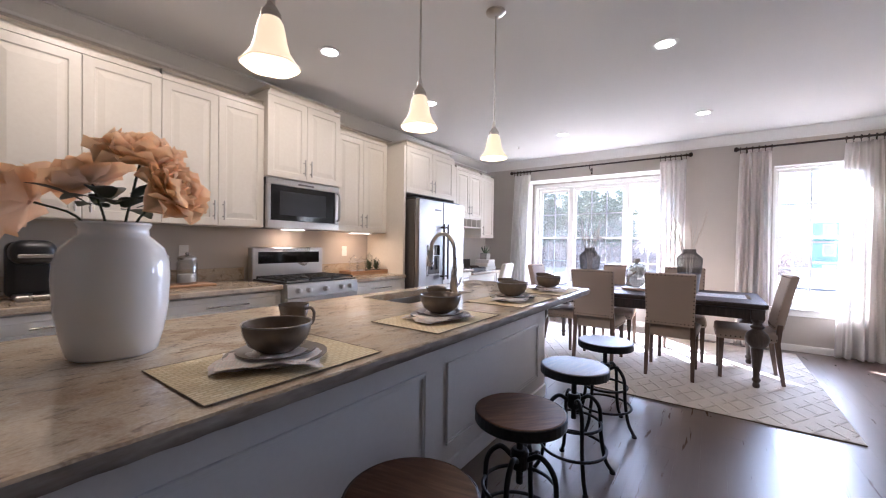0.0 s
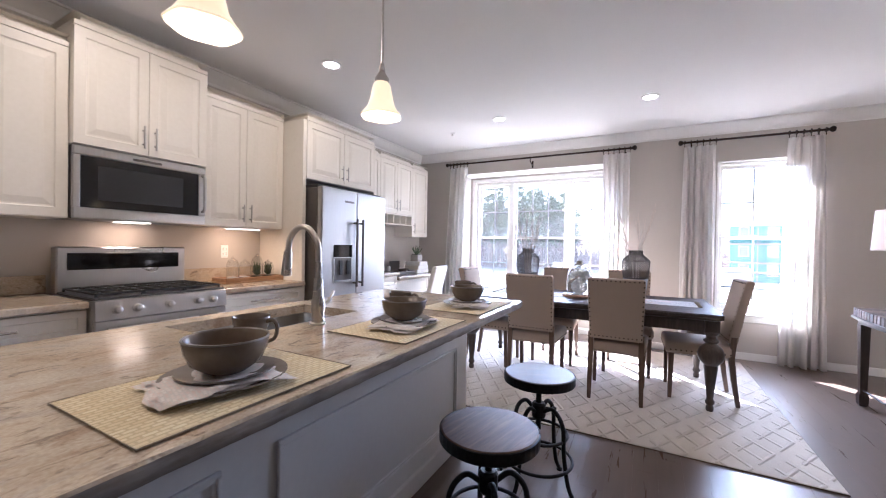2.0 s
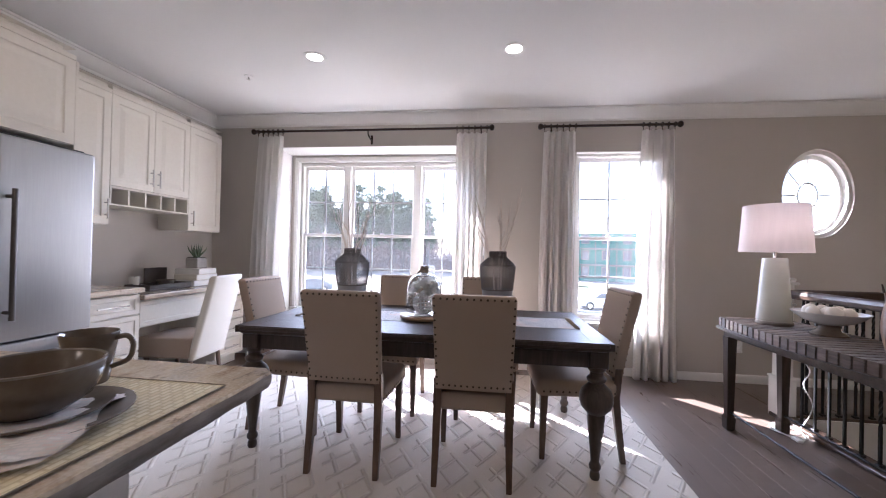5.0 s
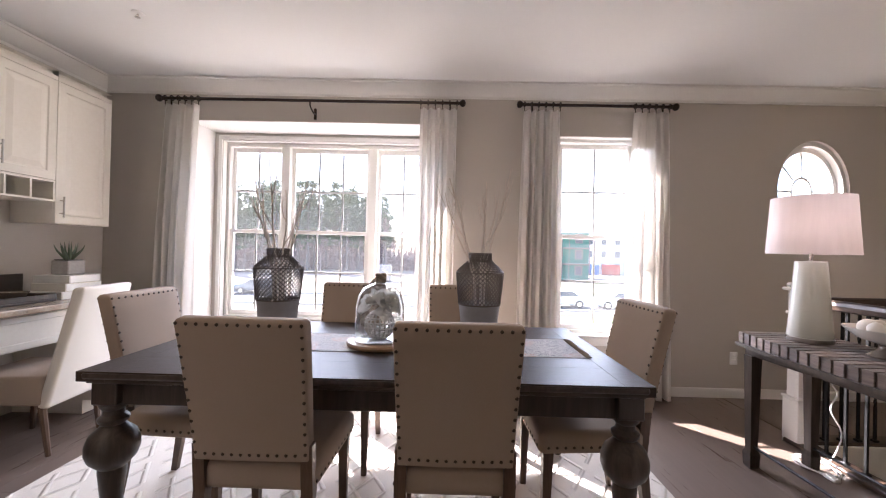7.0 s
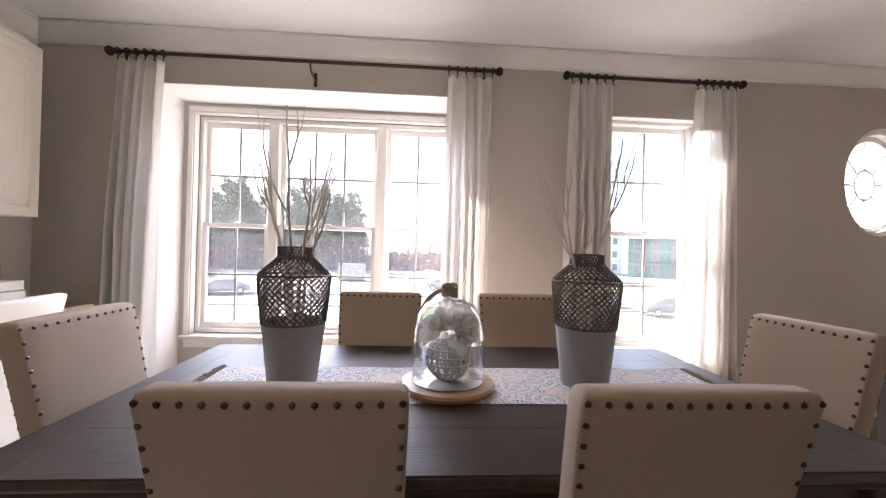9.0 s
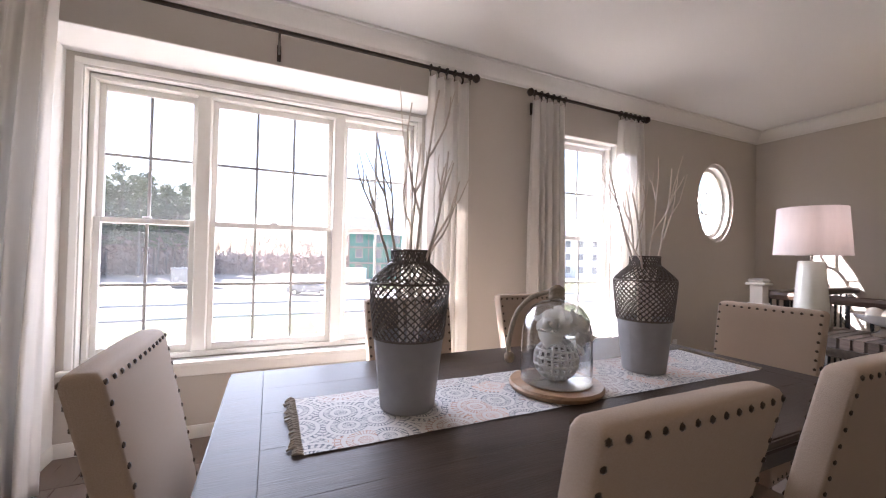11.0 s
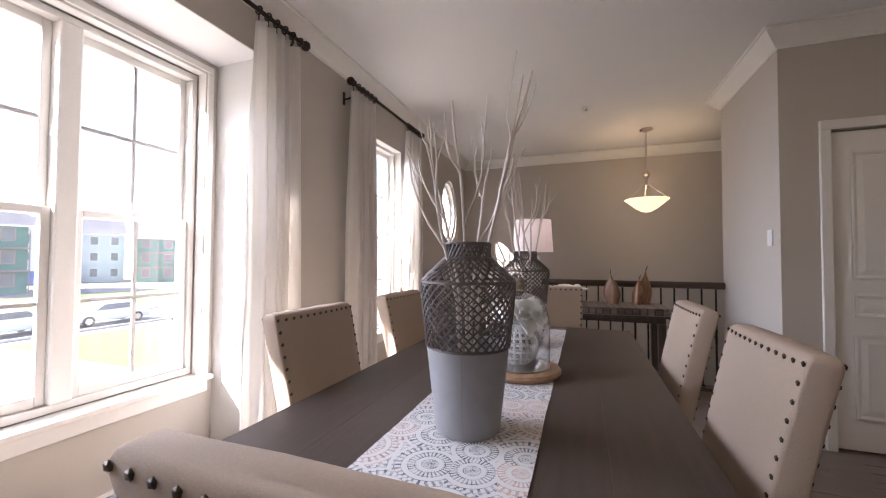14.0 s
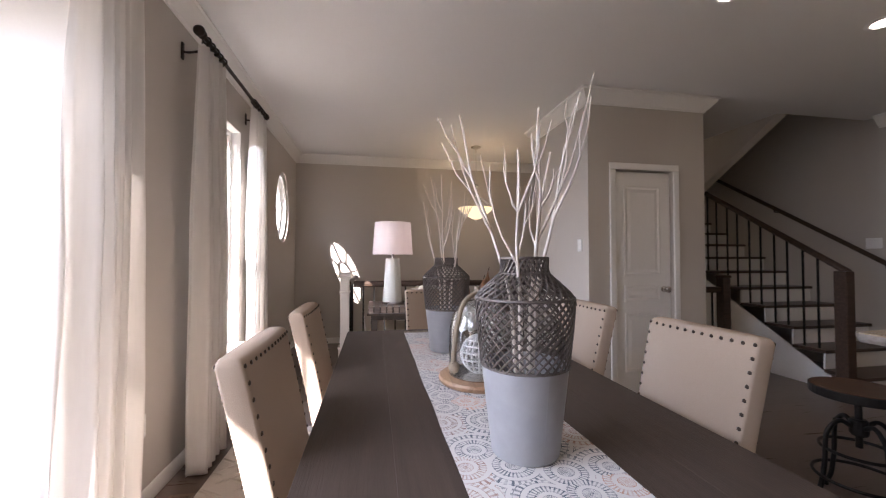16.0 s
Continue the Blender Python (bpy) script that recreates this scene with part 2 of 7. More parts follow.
FLOORWOOD.node_tree.nodes["Principled BSDF"].inputs["Specular IOR Level"].default_value = 0.45
LEGWOOD = planked("turned_wood", (0.03, 0.02, 0.014), (0.055, 0.038, 0.028), (0.09, 0.065, 0.05), 0.36, (10, 10, 1), 4, 0.2, 0.1)
CHAIRWOOD = planked("chair_leg_wood", (0.055, 0.032, 0.019), (0.105, 0.062, 0.038), (0.15, 0.095, 0.062), 0.42, (12, 12, 1), 5, 0.3, 0.1)
STOOLWOOD = planked("stool_seat_wood", (0.045, 0.022, 0.012), (0.1, 0.05, 0.028), (0.2, 0.11, 0.062), 0.42, (1.2, 15, 15), 4.5, 0.4, 0.15)
STOOLWOOD.node_tree.nodes["Principled BSDF"].inputs["Specular IOR Level"].default_value = 0.3
TRAYWOOD = planked("tray_wood", (0.2, 0.1, 0.045), (0.36, 0.2, 0.1), (0.46, 0.28, 0.15), 0.5, (14, 1, 14), 5, 0.3, 0.1)
HANDRAIL = planked("handrail_wood", (0.03, 0.018, 0.012), (0.06, 0.036, 0.024), (0.09, 0.056, 0.04), 0.35, (10, 1, 10), 5, 0.2, 0.06)
CONSOLE = planked("console_wood", (0.07, 0.05, 0.04), (0.15, 0.11, 0.088), (0.26, 0.2, 0.165), 0.5, (12, 1, 12), 4, 0.9, 0.2)
CARVED = planked("carved_wood", (0.1, 0.045, 0.02), (0.2, 0.1, 0.05), (0.34, 0.2, 0.11), 0.4, (9, 9, 1), 5, 0.3, 0.1)
CLOTH = grainy("oatmeal_linen", (0.345, 0.262, 0.196), (0.42, 0.33, 0.255), 420, 0.92, 0.25)
SLIP = grainy("cream_slipcover", (0.68, 0.63, 0.55), (0.74, 0.7, 0.62), 380, 0.92, 0.2)
NAIL = grainy("bronze_nail", (0.06, 0.045, 0.035), (0.11, 0.085, 0.065), 200, 0.35, 0.0, 0.9)
IRON = grainy("black_iron", (0.012, 0.012, 0.013), (0.03, 0.029, 0.028), 80, 0.45, 0.1, 0.6)
BRONZE = grainy("bronze_rod", (0.025, 0.018, 0.014), (0.05, 0.036, 0.028), 60, 0.4, 0.05, 0.7)
STEEL = grainy("brushed_steel", (0.5, 0.485, 0.46), (0.6, 0.585, 0.56), 6, 0.3, 0.02, 1.0, 1.2, (1, 60, 1))
NICKEL = grainy("brushed_nickel", (0.5, 0.47, 0.43), (0.62, 0.59, 0.55), 40, 0.28, 0.0, 1.0)
FRIDGESTEEL = grainy("fridge_steel", (0.36, 0.355, 0.35), (0.43, 0.425, 0.42), 6, 0.36, 0.02, 1.0, 1.2, (1, 60, 1))
SCREEN = grainy("microwave_screen", (0.012, 0.012, 0.013), (0.02, 0.02, 0.021), 300, 0.3, 0.02)
DARKSTEEL = grainy("dark_steel_side", (0.1, 0.088, 0.08), (0.13, 0.115, 0.105), 30, 0.45, 0.02, 0.5)
BLACKGLASS = grainy("black_glass", (0.008, 0.008, 0.009), (0.014, 0.014, 0.015), 5, 0.08, 0.0)
BLACKPLASTIC = grainy("black_plastic", (0.012, 0.012, 0.013), (0.022, 0.022, 0.023), 90, 0.35, 0.04)
CASTIRON = grainy("cast_iron_grate", (0.012, 0.012, 0.012), (0.03, 0.03, 0.03), 150, 0.6, 0.15)
CERAMIC = grainy("white_glaze", (0.8, 0.79, 0.77), (0.84, 0.83, 0.81), 12, 0.12, 0.01)
LAMPGLAZE = grainy("celadon_glaze", (0.62, 0.62, 0.56), (0.7, 0.7, 0.63), 10, 0.18, 0.01)
TAUPE = grainy("taupe_stoneware", (0.12, 0.092, 0.067), (0.175, 0.137, 0.103), 40, 0.22, 0.03)
PLATE = grainy("grey_stoneware", (0.18, 0.155, 0.13), (0.25, 0.22, 0.19), 40, 0.28, 0.03)
CONCRETE = grainy("concrete_pot", (0.3, 0.28, 0.26), (0.4, 0.38, 0.35), 50, 0.8, 0.2)
VASEGREY = grainy("grey_metal_vase", (0.27, 0.265, 0.27), (0.32, 0.315, 0.32), 30, 0.5, 0.04, 0.1)
LATTICE = grainy("dark_lattice", (0.075, 0.06, 0.05), (0.14, 0.115, 0.1), 120, 0.5, 0.15, 0.2)
BRANCH = grainy("bleached_branch", (0.52, 0.45, 0.39), (0.7, 0.63, 0.56), 60, 0.8, 0.4, 0.0, 4, (4, 4, 0.6))
PETAL = linen("white_petal", (0.86, 0.84, 0.79), 0.35)
PEACH = linen("peach_petal", (0.98, 0.7, 0.44), 0.55)
LEAF = grainy("dark_leaf", (0.012, 0.022, 0.014), (0.05, 0.07, 0.03), 40, 0.5, 0.15, 0.0, 14)
SUCCULENT = grainy("succulent_green", (0.05, 0.08, 0.045), (0.1, 0.13, 0.075), 40, 0.45, 0.1, 0.0, 14)
ROPE = grainy("jute_rope", (0.2, 0.16, 0.115), (0.34, 0.28, 0.21), 200, 0.9, 0.5)
WOVEN = grainy("white_wicker", (0.55, 0.54, 0.52), (0.72, 0.71, 0.69), 120, 0.7, 0.2)
BASEWOOD = planked("cloche_base_wood", (0.18, 0.1, 0.05), (0.32, 0.195, 0.11), (0.41, 0.27, 0.16), 0.45, (1, 12, 12), 5, 0.2, 0.1)
RUG = rug_weave("rug_pile")
RUNNER = medallion_cloth("runner_print")
MAT = basket_cloth("placemat_weave", (0.7, 0.585, 0.36), (0.8, 0.725, 0.53), 0.026)
NAPKIN = basket_cloth("napkin_check", (0.84, 0.81, 0.78), (0.74, 0.63, 0.59), 0.016)
CURTAIN = linen("linen_curtain", (0.91, 0.885, 0.85), 0.54)
SHADE = linen("lamp_shade_cloth", (0.87, 0.815, 0.79), 0.55)
PANE = pane_glass("window_pane", 0.02, 0.009)
CLEAR = pane_glass("clear_glass", 0.02, 0.0, 2.4, 0.06, 0.94)
BOOK = grainy("book_paper", (0.62, 0.6, 0.56), (0.72, 0.7, 0.66), 20, 0.7, 0.05)
BALL = grainy("bleached_ball", (0.62, 0.56, 0.48), (0.74, 0.68, 0.6), 40, 0.7, 0.2)
PLATEPLASTIC = grainy("switch_plastic", (0.78, 0.77, 0.75), (0.82, 0.81, 0.79), 20, 0.35, 0.0)
BULBGLASS = lit("alabaster_glass", (1.0, 0.74, 0.4), 0.06, (0.9, 0.74, 0.46))
CANLENS = lit("downlight_lens", (1.0, 0.9, 0.72), 1.6)
BOWLGLASS = lit("amber_bowl_glass", (1.0, 0.74, 0.36), 0.2, (0.85, 0.72, 0.5))
STRIP = lit("cabinet_strip_lens", (1.0, 0.82, 0.58), 0.5)


# ---- building helpers ----
def thing(name, place, label, category, turn=0.0, group="", kind=""):
    e = new(name)
    e.matrix_basis = pose(*place, 0, 0, turn)
    e.empty_display_size = 0.05
    return tagged(e, label, category, group, kind)


def mesh_of(name, bm, material, smooth=None):
    me = bpy.data.meshes.new(name)
    bmesh.ops.recalc_face_normals(bm, faces=bm.faces[:])
    bm.to_mesh(me)
    bm.free()
    me.materials.append(material)
    if smooth:
        me.polygons.foreach_set("use_smooth", [True] * len(me.polygons))
        me.set_sharp_from_angle(angle=radians(smooth))
    return me


def part(name, bm, material, parent, label="", smooth=None, kind=""):
    o = new(name, mesh_of(name, bm, material, smooth))
    o.parent = parent
    return tagged(o, label, "", "", kind)


def solid(name, bm, material, label, category, kind="", smooth=None):
    return tagged(new(name, mesh_of(name, bm, material, smooth)), label, category, "", kind)


def box(bm, x0, x1, y0, y1, z0, z1, bevel=0.0, seg=1):
    r = bmesh.ops.create_cube(bm, size=1.0)["verts"]
    for v in r:
        v.co = (x0 if v.co.x < 0 else x1, y0 if v.co.y < 0 else y1, z0 if v.co.z < 0 else z1)
    if bevel:
        edges = list({e for v in r for e in v.link_edges})
        bmesh.ops.bevel(bm, geom=edges, offset=bevel, segments=seg, affect="EDGES", profile=0.5)
    return bm


def boxed(*a, bevel=0.0, seg=1):
    return box(bmesh.new(), *a, bevel, seg)


def lathe(bm, profile, seg=24, at=(0, 0, 0), wobble=None, ends=True):
    """Turns (radius, height) points about the upright axis."""
    rings = []
    for r, z in profile:
        if r < 1e-5:
            rings.append([bm.verts.new((at[0], at[1], at[2] + z))])
            continue
        ring = []
        for i in range(seg):
            a = 2 * math.pi * i / seg
            k = wobble(a, z) if wobble else 1.0
            ring.append(bm.verts.new((at[0] + r * k * math.cos(a), at[1] + r * k * math.sin(a), at[2] + z)))
        rings.append(ring)
    for p, q in zip(rings, rings[1:]):
        n = max(len(p), len(q))
        if n == 1:
            continue
        for i in range(n):
            j = (i + 1) % n
            f = [p[i % len(p)], p[j % len(p)], q[j % len(q)], q[i % len(q)]]
            bm.faces.new(list(dict.fromkeys(f)))
    if ends:
        for ring in (rings[0], rings[-1]):
            if len(ring) > 2:
                bm.faces.new(ring)
    return bm


def turned(profile, seg=24, at=(0, 0, 0), wobble=None, ends=True):
    return lathe(bmesh.new(), profile, seg, at, wobble, ends)


def tube(bm, pts, radius, seg=8, closed=False):
    """A round bar along points; radius may be a list."""
    pts = [Vector(p) for p in pts]
    n = len(pts)
    rad = radius if isinstance(radius, (list, tuple)) else [radius] * n
    rings, side = [], None
    for i, p in enumerate(pts):
        a = pts[(i - 1) % n] if closed or i else p
        b = pts[(i + 1) % n] if closed or i < n - 1 else p
        d = (b - a).normalized()
        if side is None:
            side = d.cross(Vector((0.31, 0.17, 0.93)) if abs(d.z) < 0.9 else Vector((1, 0, 0)))
        side = (side - d * side.dot(d)).normalized()
        up = d.cross(side)
        rings.append([bm.verts.new(p + rad[i] * (math.cos(2 * math.pi * s / seg) * side + math.sin(2 * math.pi * s / seg) * up)) for s in range(seg)])
    pairs = list(zip(rings, rings[1:])) + ([(rings[-1], rings[0])] if closed else [])
    for p, q in pairs:
        for s in range(seg):
            bm.faces.new((p[s], p[(s + 1) % seg], q[(s + 1) % seg], q[s]))
    if not closed:
        bm.faces.new(rings[0])
        bm.faces.new(rings[-1])
    return bm


def rod(pts, radius, seg=8, closed=False):
    return tube(bmesh.new(), pts, radius, seg, closed)


def curve_points(pts, steps=6):
    """A smooth line through points."""
    p = [Vector(q) for q in pts]
    p = [2 * p[0] - p[1], *p, 2 * p[-1] - p[-2]]
    out = []
    for a, b, c, d in zip(p, p[1:], p[2:], p[3:]):
        for i in range(steps):
            t = i / steps
            out.append(0.5 * (2 * b + (c - a) * t + (2 * a - 5 * b + 4 * c - d) * t * t + (3 * b - a - 3 * c + d) * t ** 3))
    return out + [p[-2]]


def prism(bm, outline, axis, a, b):
    """Pulls a flat outline along one axis from a to b."""
    def at(u, v, w):
        return {"x": (w, u, v), "y": (u, w, v), "z": (u, v, w)}[axis]
    lo = [bm.verts.new(at(u, v, a)) for u, v in outline]
    hi = [bm.verts.new(at(u, v, b)) for u, v in outline]
    n = len(outline)
    for i in range(n):
        bm.faces.new((lo[i], lo[(i + 1) % n], hi[(i + 1) % n], hi[i]))
    bm.faces.new(lo)
    bm.faces.new(hi)
    return bm


def sweep(bm, path, profile, closed=False):
    """Runs a (out, z) profile along a line on plan, mitred; out is to the left of the way."""
    n = len(path)
    rows = []
    for i in range(n):
        p = Vector(path[i])
        a = Vector(path[i - 1]) if closed or i else None
        b = Vector(path[(i + 1) % n]) if closed or i < n - 1 else None
        d1 = (p - a).normalized() if a is not None else (b - p).normalized()
        d2 = (b - p).normalized() if b is not None else d1
        n1, n2 = Vector((-d1.y, d1.x)), Vector((-d2.y, d2.x))
        m = n1 + n2
        m = m / m.dot(n1) if m.length > 1e-6 else n1
        rows.append([bm.verts.new((p.x + m.x * o, p.y + m.y * o, z)) for o, z in profile])
    for p, q in list(zip(rows, rows[1:])) + ([(rows[-1], rows[0])] if closed else []):
        for j in range(len(profile) - 1):
            bm.faces.new((p[j], p[j + 1], q[j + 1], q[j]))
    if not closed:
        bm.faces.new(rows[0])
        bm.faces.new(rows[-1])
    return bm


def stepped_panel(bm, u0, u1, v0, v1, rings, axis="x", sign=1, at=0.0):
    """A rectangular face of nested rings (inset, rise), as on a panelled door."""
    loops = []
    for inset, rise in rings:
        d = at + sign * rise
        pts = [(u0 + inset, v0 + inset), (u1 - inset, v0 + inset), (u1 - inset, v1 - inset), (u0 + inset, v1 - inset)]
        loops.append([bm.verts.new((d, u, v) if axis == "x" else (u, d, v)) for u, v in pts])
    for p, q in zip(loops, loops[1:]):
        for i in range(4):
            bm.faces.new((p[i], p[(i + 1) % 4], q[(i + 1) % 4], q[i]))
    bm.faces.new(loops[-1])
    bm.faces.new(loops[0])
    return bm


# ---- setting ----
XW, XE, YN, YB = -3.40, 3.75, 6.77, 7.13
CZ = 2.74
BAY = (-2.62, -0.35, 2.385)
GLASS_Y = 7.25
ROUND = (2.98, 1.866, 0.318, 0.432)


def holed(bm, y0, y1, cx, cz, r, rz, x0, x1, z0, z1, seg=48):
    """A wall panel with a round hole through it."""
    rims = []
    for y in (y0, y1):
        inner, outer = [], []
        for i in range(seg):
            a = 2 * math.pi * i / seg + math.pi / 4
            c, s = math.cos(a), math.sin(a)
            k = 1 / max(abs(c), abs(s))
            inner.append(bm.verts.new((cx + r * c, y, cz + rz * s)))
            u, v = c * k, s * k
            outer.append(bm.verts.new((cx + (x1 - cx) * u if u > 0 else cx + (cx - x0) * u, y, cz + (z1 - cz) * v if v > 0 else cz + (cz - z0) * v)))
        rims.append((inner, outer))
    for i in range(seg):
        j = (i + 1) % seg
        for inner, outer in rims:
            bm.faces.new((inner[i], inner[j], outer[j], outer[i]))
        for q in (0, 1):
            bm.faces.new((rims[0][q][i], rims[0][q][j], rims[1][q][j], rims[1][q][i]))
    return bm


bm = bmesh.new()
YO = 7.0
for x0, x1, z0, z1 in ((XW, BAY[0], -3.2, CZ), (BAY[0], BAY[1], BAY[2], CZ), (BAY[1], 0.72, -3.2, CZ), (0.72, 1.46, -3.2, 0.525), (0.72, 1.46, 2.30, CZ),
                       (1.46, 2.4, -3.2, CZ), (2.4, 3.5, -3.2, 1.3), (2.4, 3.5, 2.43, CZ), (3.5, XE, -3.2, CZ)):
    box(bm, x0, x1, YN, YO, z0, z1)
holed(bm, YN, YO, ROUND[0], ROUND[1], ROUND[2], ROUND[3], 2.4, 3.5, 1.3, 2.43)
solid("wall_north", bm, WALL, "greige painted plaster wall with windows and a bay", "wall", "structure")

for n, q in enumerate(((BAY[0] - 0.15, BAY[0], YO + 0.001, YB + 0.2, -3.2, BAY[2]), (BAY[1], BAY[1] + 0.15, YO + 0.001, YB + 0.2, -3.2, BAY[2]),
                       (BAY[0], BAY[1], YB, YB + 0.2, -3.2, 0.5), (BAY[0], BAY[1], YB, YB + 0.2, 2.31, BAY[2]),
                       (BAY[0], -2.535, YB, YB + 0.2, 0.5, 2.31), (-0.425, BAY[1], YB, YB + 0.2, 0.5, 2.31))):
    solid("wall_bay_%d" % (n + 1), boxed(*q), WALL, "greige painted wall of the window bay", "wall", "structure")
for n, (x0, x1) in enumerate(((BAY[0], BAY[0] + 0.004), (BAY[1] - 0.004, BAY[1]))):
    solid("trim_bay_reveal_%d" % (n + 1), boxed(x0, x1, YN + 0.002, YB - 0.001, 0.0, BAY[2] - 0.007), CEIL, "white painted side reveal of the window bay", "reveal", "structure")
solid("ceiling_bay", boxed(BAY[0] - 0.15, BAY[1] + 0.15, YN + 0.24, YB + 0.25, BAY[2] + 0.002, BAY[2] + 0.2), CEIL, "white painted soffit over the window bay", "ceiling", "structure")
solid("ceiling_bay_lining", boxed(BAY[0], BAY[1], YN + 0.001, YB, BAY[2] - 0.006, BAY[2] - 0.001), CEIL, "white painted soffit lining of the window bay", "ceiling", "structure")

solid("wall_west", boxed(XW - 0.15, XW, -2.75, 7.0, -3.2, CZ), WALL, "greige painted kitchen wall", "wall", "structure")
solid("wall_east", boxed(XE, XE + 0.15, -2.75, 7.0, -3.2, CZ + 2.4), WALL, "greige painted wall beside the stairwell", "wall", "structure")
solid("wall_south", boxed(XW, 0.65, -2.75, -2.6, 0, CZ), WALL, "greige painted wall at the end of the kitchen", "wall", "structure")
bm = bmesh.new()
box(bm, 0.65, XE, 0.24, 0.39, -3.2, CZ + 2.4)
box(bm, 0.65, 0.80, -2.6, 0.24, 0, CZ)
solid("wall_stairs", bm, WALL, "greige painted wall along the staircase", "wall", "structure")
for n, q in enumerate(((1.08, 2.18, 3.66, 3.78, 0), (1.08, 1.20, 3.515, 3.66, 0), (1.08, 1.20, 2.58, 2.925, 0), (1.08, 1.20, 2.925, 3.515, 2.04), (1.20, 2.18, 2.58, 2.70, 0), (2.06, 2.18, 2.70, 3.66, 0))):
    solid("wall_closet_%d" % (n + 1), boxed(*q, CZ), WALL, "greige painted closet wall by a panelled door", "wall", "structure")
# plaster wall above the stair, cut along the slope
bm = bmesh.new()
prism(bm, [(1.22, CZ), (2.30, 2.06), (3.75, 2.06), (3.75, CZ)], "y", 1.42, 1.54)
solid("wall_stair_slope", bm, WALL, "greige plaster wall with a sloping lower edge", "wall", "structure")

bm = bmesh.new()
for x0, x1, y0, y1 in ((XW, 1.22, -2.6, YN), (1.22, XE, 1.42, YN)):
    box(bm, x0, x1, y0, y1, CZ, CZ + 0.2)
box(bm, 1.22, XE, 0.24, 1.6, CZ + 2.3, CZ + 2.4)
box(bm, 1.10, 1.22, 0.39, 1.42, CZ + 0.2, CZ + 2.3)
box(bm, 1.22, XE, 1.42, 1.54, CZ + 0.2, CZ + 2.3)
solid("ceiling", bm, CEIL, "smooth white painted ceiling", "ceiling", "structure")

# slab, with the stairwell left open
bm = bmesh.new()
WELL = (2.2, XE, 2.7, 5.92)
for x0, x1, y0, y1 in ((XW, WELL[0], -2.6, YN), (WELL[0], XE, WELL[3], YN), (WELL[0], XE, 0.39, WELL[2]), (BAY[0], BAY[1], YN, YB)):
    box(bm, x0, x1, y0, y1, -0.3, -0.012)
floor = solid("floor", bm, FLOORWOOD, "dark brown hardwood floor with narrow boards", "floor", "structure")
solid("stairwell_floor", boxed(WELL[0] - 0.15, XE, WELL[2] - 0.1, YN, -3.3, -3.2), CEIL, "pale floor at the foot of the stairwell", "floor", "structure")
bm = bmesh.new()
box(bm, WELL[0] - 0.1, WELL[0] - 0.002, WELL[2], WELL[3], -3.2, -0.31)
box(bm, WELL[0], XE, WELL[3] + 0.002, WELL[3] + 0.1, -3.2, -0.31)
box(bm, WELL[0], XE, WELL[2] - 0.1, WELL[2] - 0.002, -3.2, -0.31)
solid("stairwell_walls", bm, WALL, "greige painted walls lining the stairwell", "wall", "structure")
bm = bmesh.new()
box(bm, WELL[0] - 0.001, WELL[0] + 0.018, 3.78, WELL[3] - 0.001, -0.34, 0.012, 0.003)
box(bm, WELL[0] + 0.02, XE, WELL[3] - 0.019, WELL[3] - 0.001, -0.34, 0.012, 0.003)
solid("trim_stairwell", bm, TRIM, "white painted fascia round the stairwell", "trim", "structure")

# crown, baseboards
CROWN = [(0.0, CZ - 0.125), (0.012, CZ - 0.125), (0.018, CZ - 0.108), (0.03, CZ - 0.1), (0.05, CZ - 0.075), (0.082, CZ - 0.035), (0.088, CZ - 0.02), (0.1, CZ - 0.016), (0.1, CZ - 0.001), (0.0, CZ - 0.001)]
bm = bmesh.new()
sweep(bm, [(0.65, -2.6), (0.65, 0.39), (1.10, 0.39)], CROWN)
sweep(bm, [(XE, 1.54), (XE, YN), (XW, YN), (XW, -2.6)], CROWN)
sweep(bm, [(1.20, 2.58), (1.08, 2.58), (1.08, 3.78), (2.18, 3.78), (2.18, 2.58)], CROWN)
solid("trim_crown", bm, TRIM, "white painted crown moulding along the ceiling", "trim", "structure", 30)
BASE = [(0.0, 0.0), (0.014, 0.0), (0.014, 0.062), (0.01, 0.072), (0.006, 0.08), (0.0, 0.082)]
bm = bmesh.new()
sweep(bm, [(XE, WELL[3]), (XE, YN), (BAY[1], YN), (BAY[1], YB), (BAY[0], YB), (BAY[0], YN), (XW, YN), (XW, 6.52)], BASE)
sweep(bm, [(1.08, 3.58), (1.08, 3.78), (2.18, 3.78)], BASE)
sweep(bm, [(1.20, 2.58), (1.08, 2.58), (1.08, 2.86)], BASE)
solid("baseboard", bm, TRIM, "white painted baseboard along the walls", "baseboard", "structure", 30)


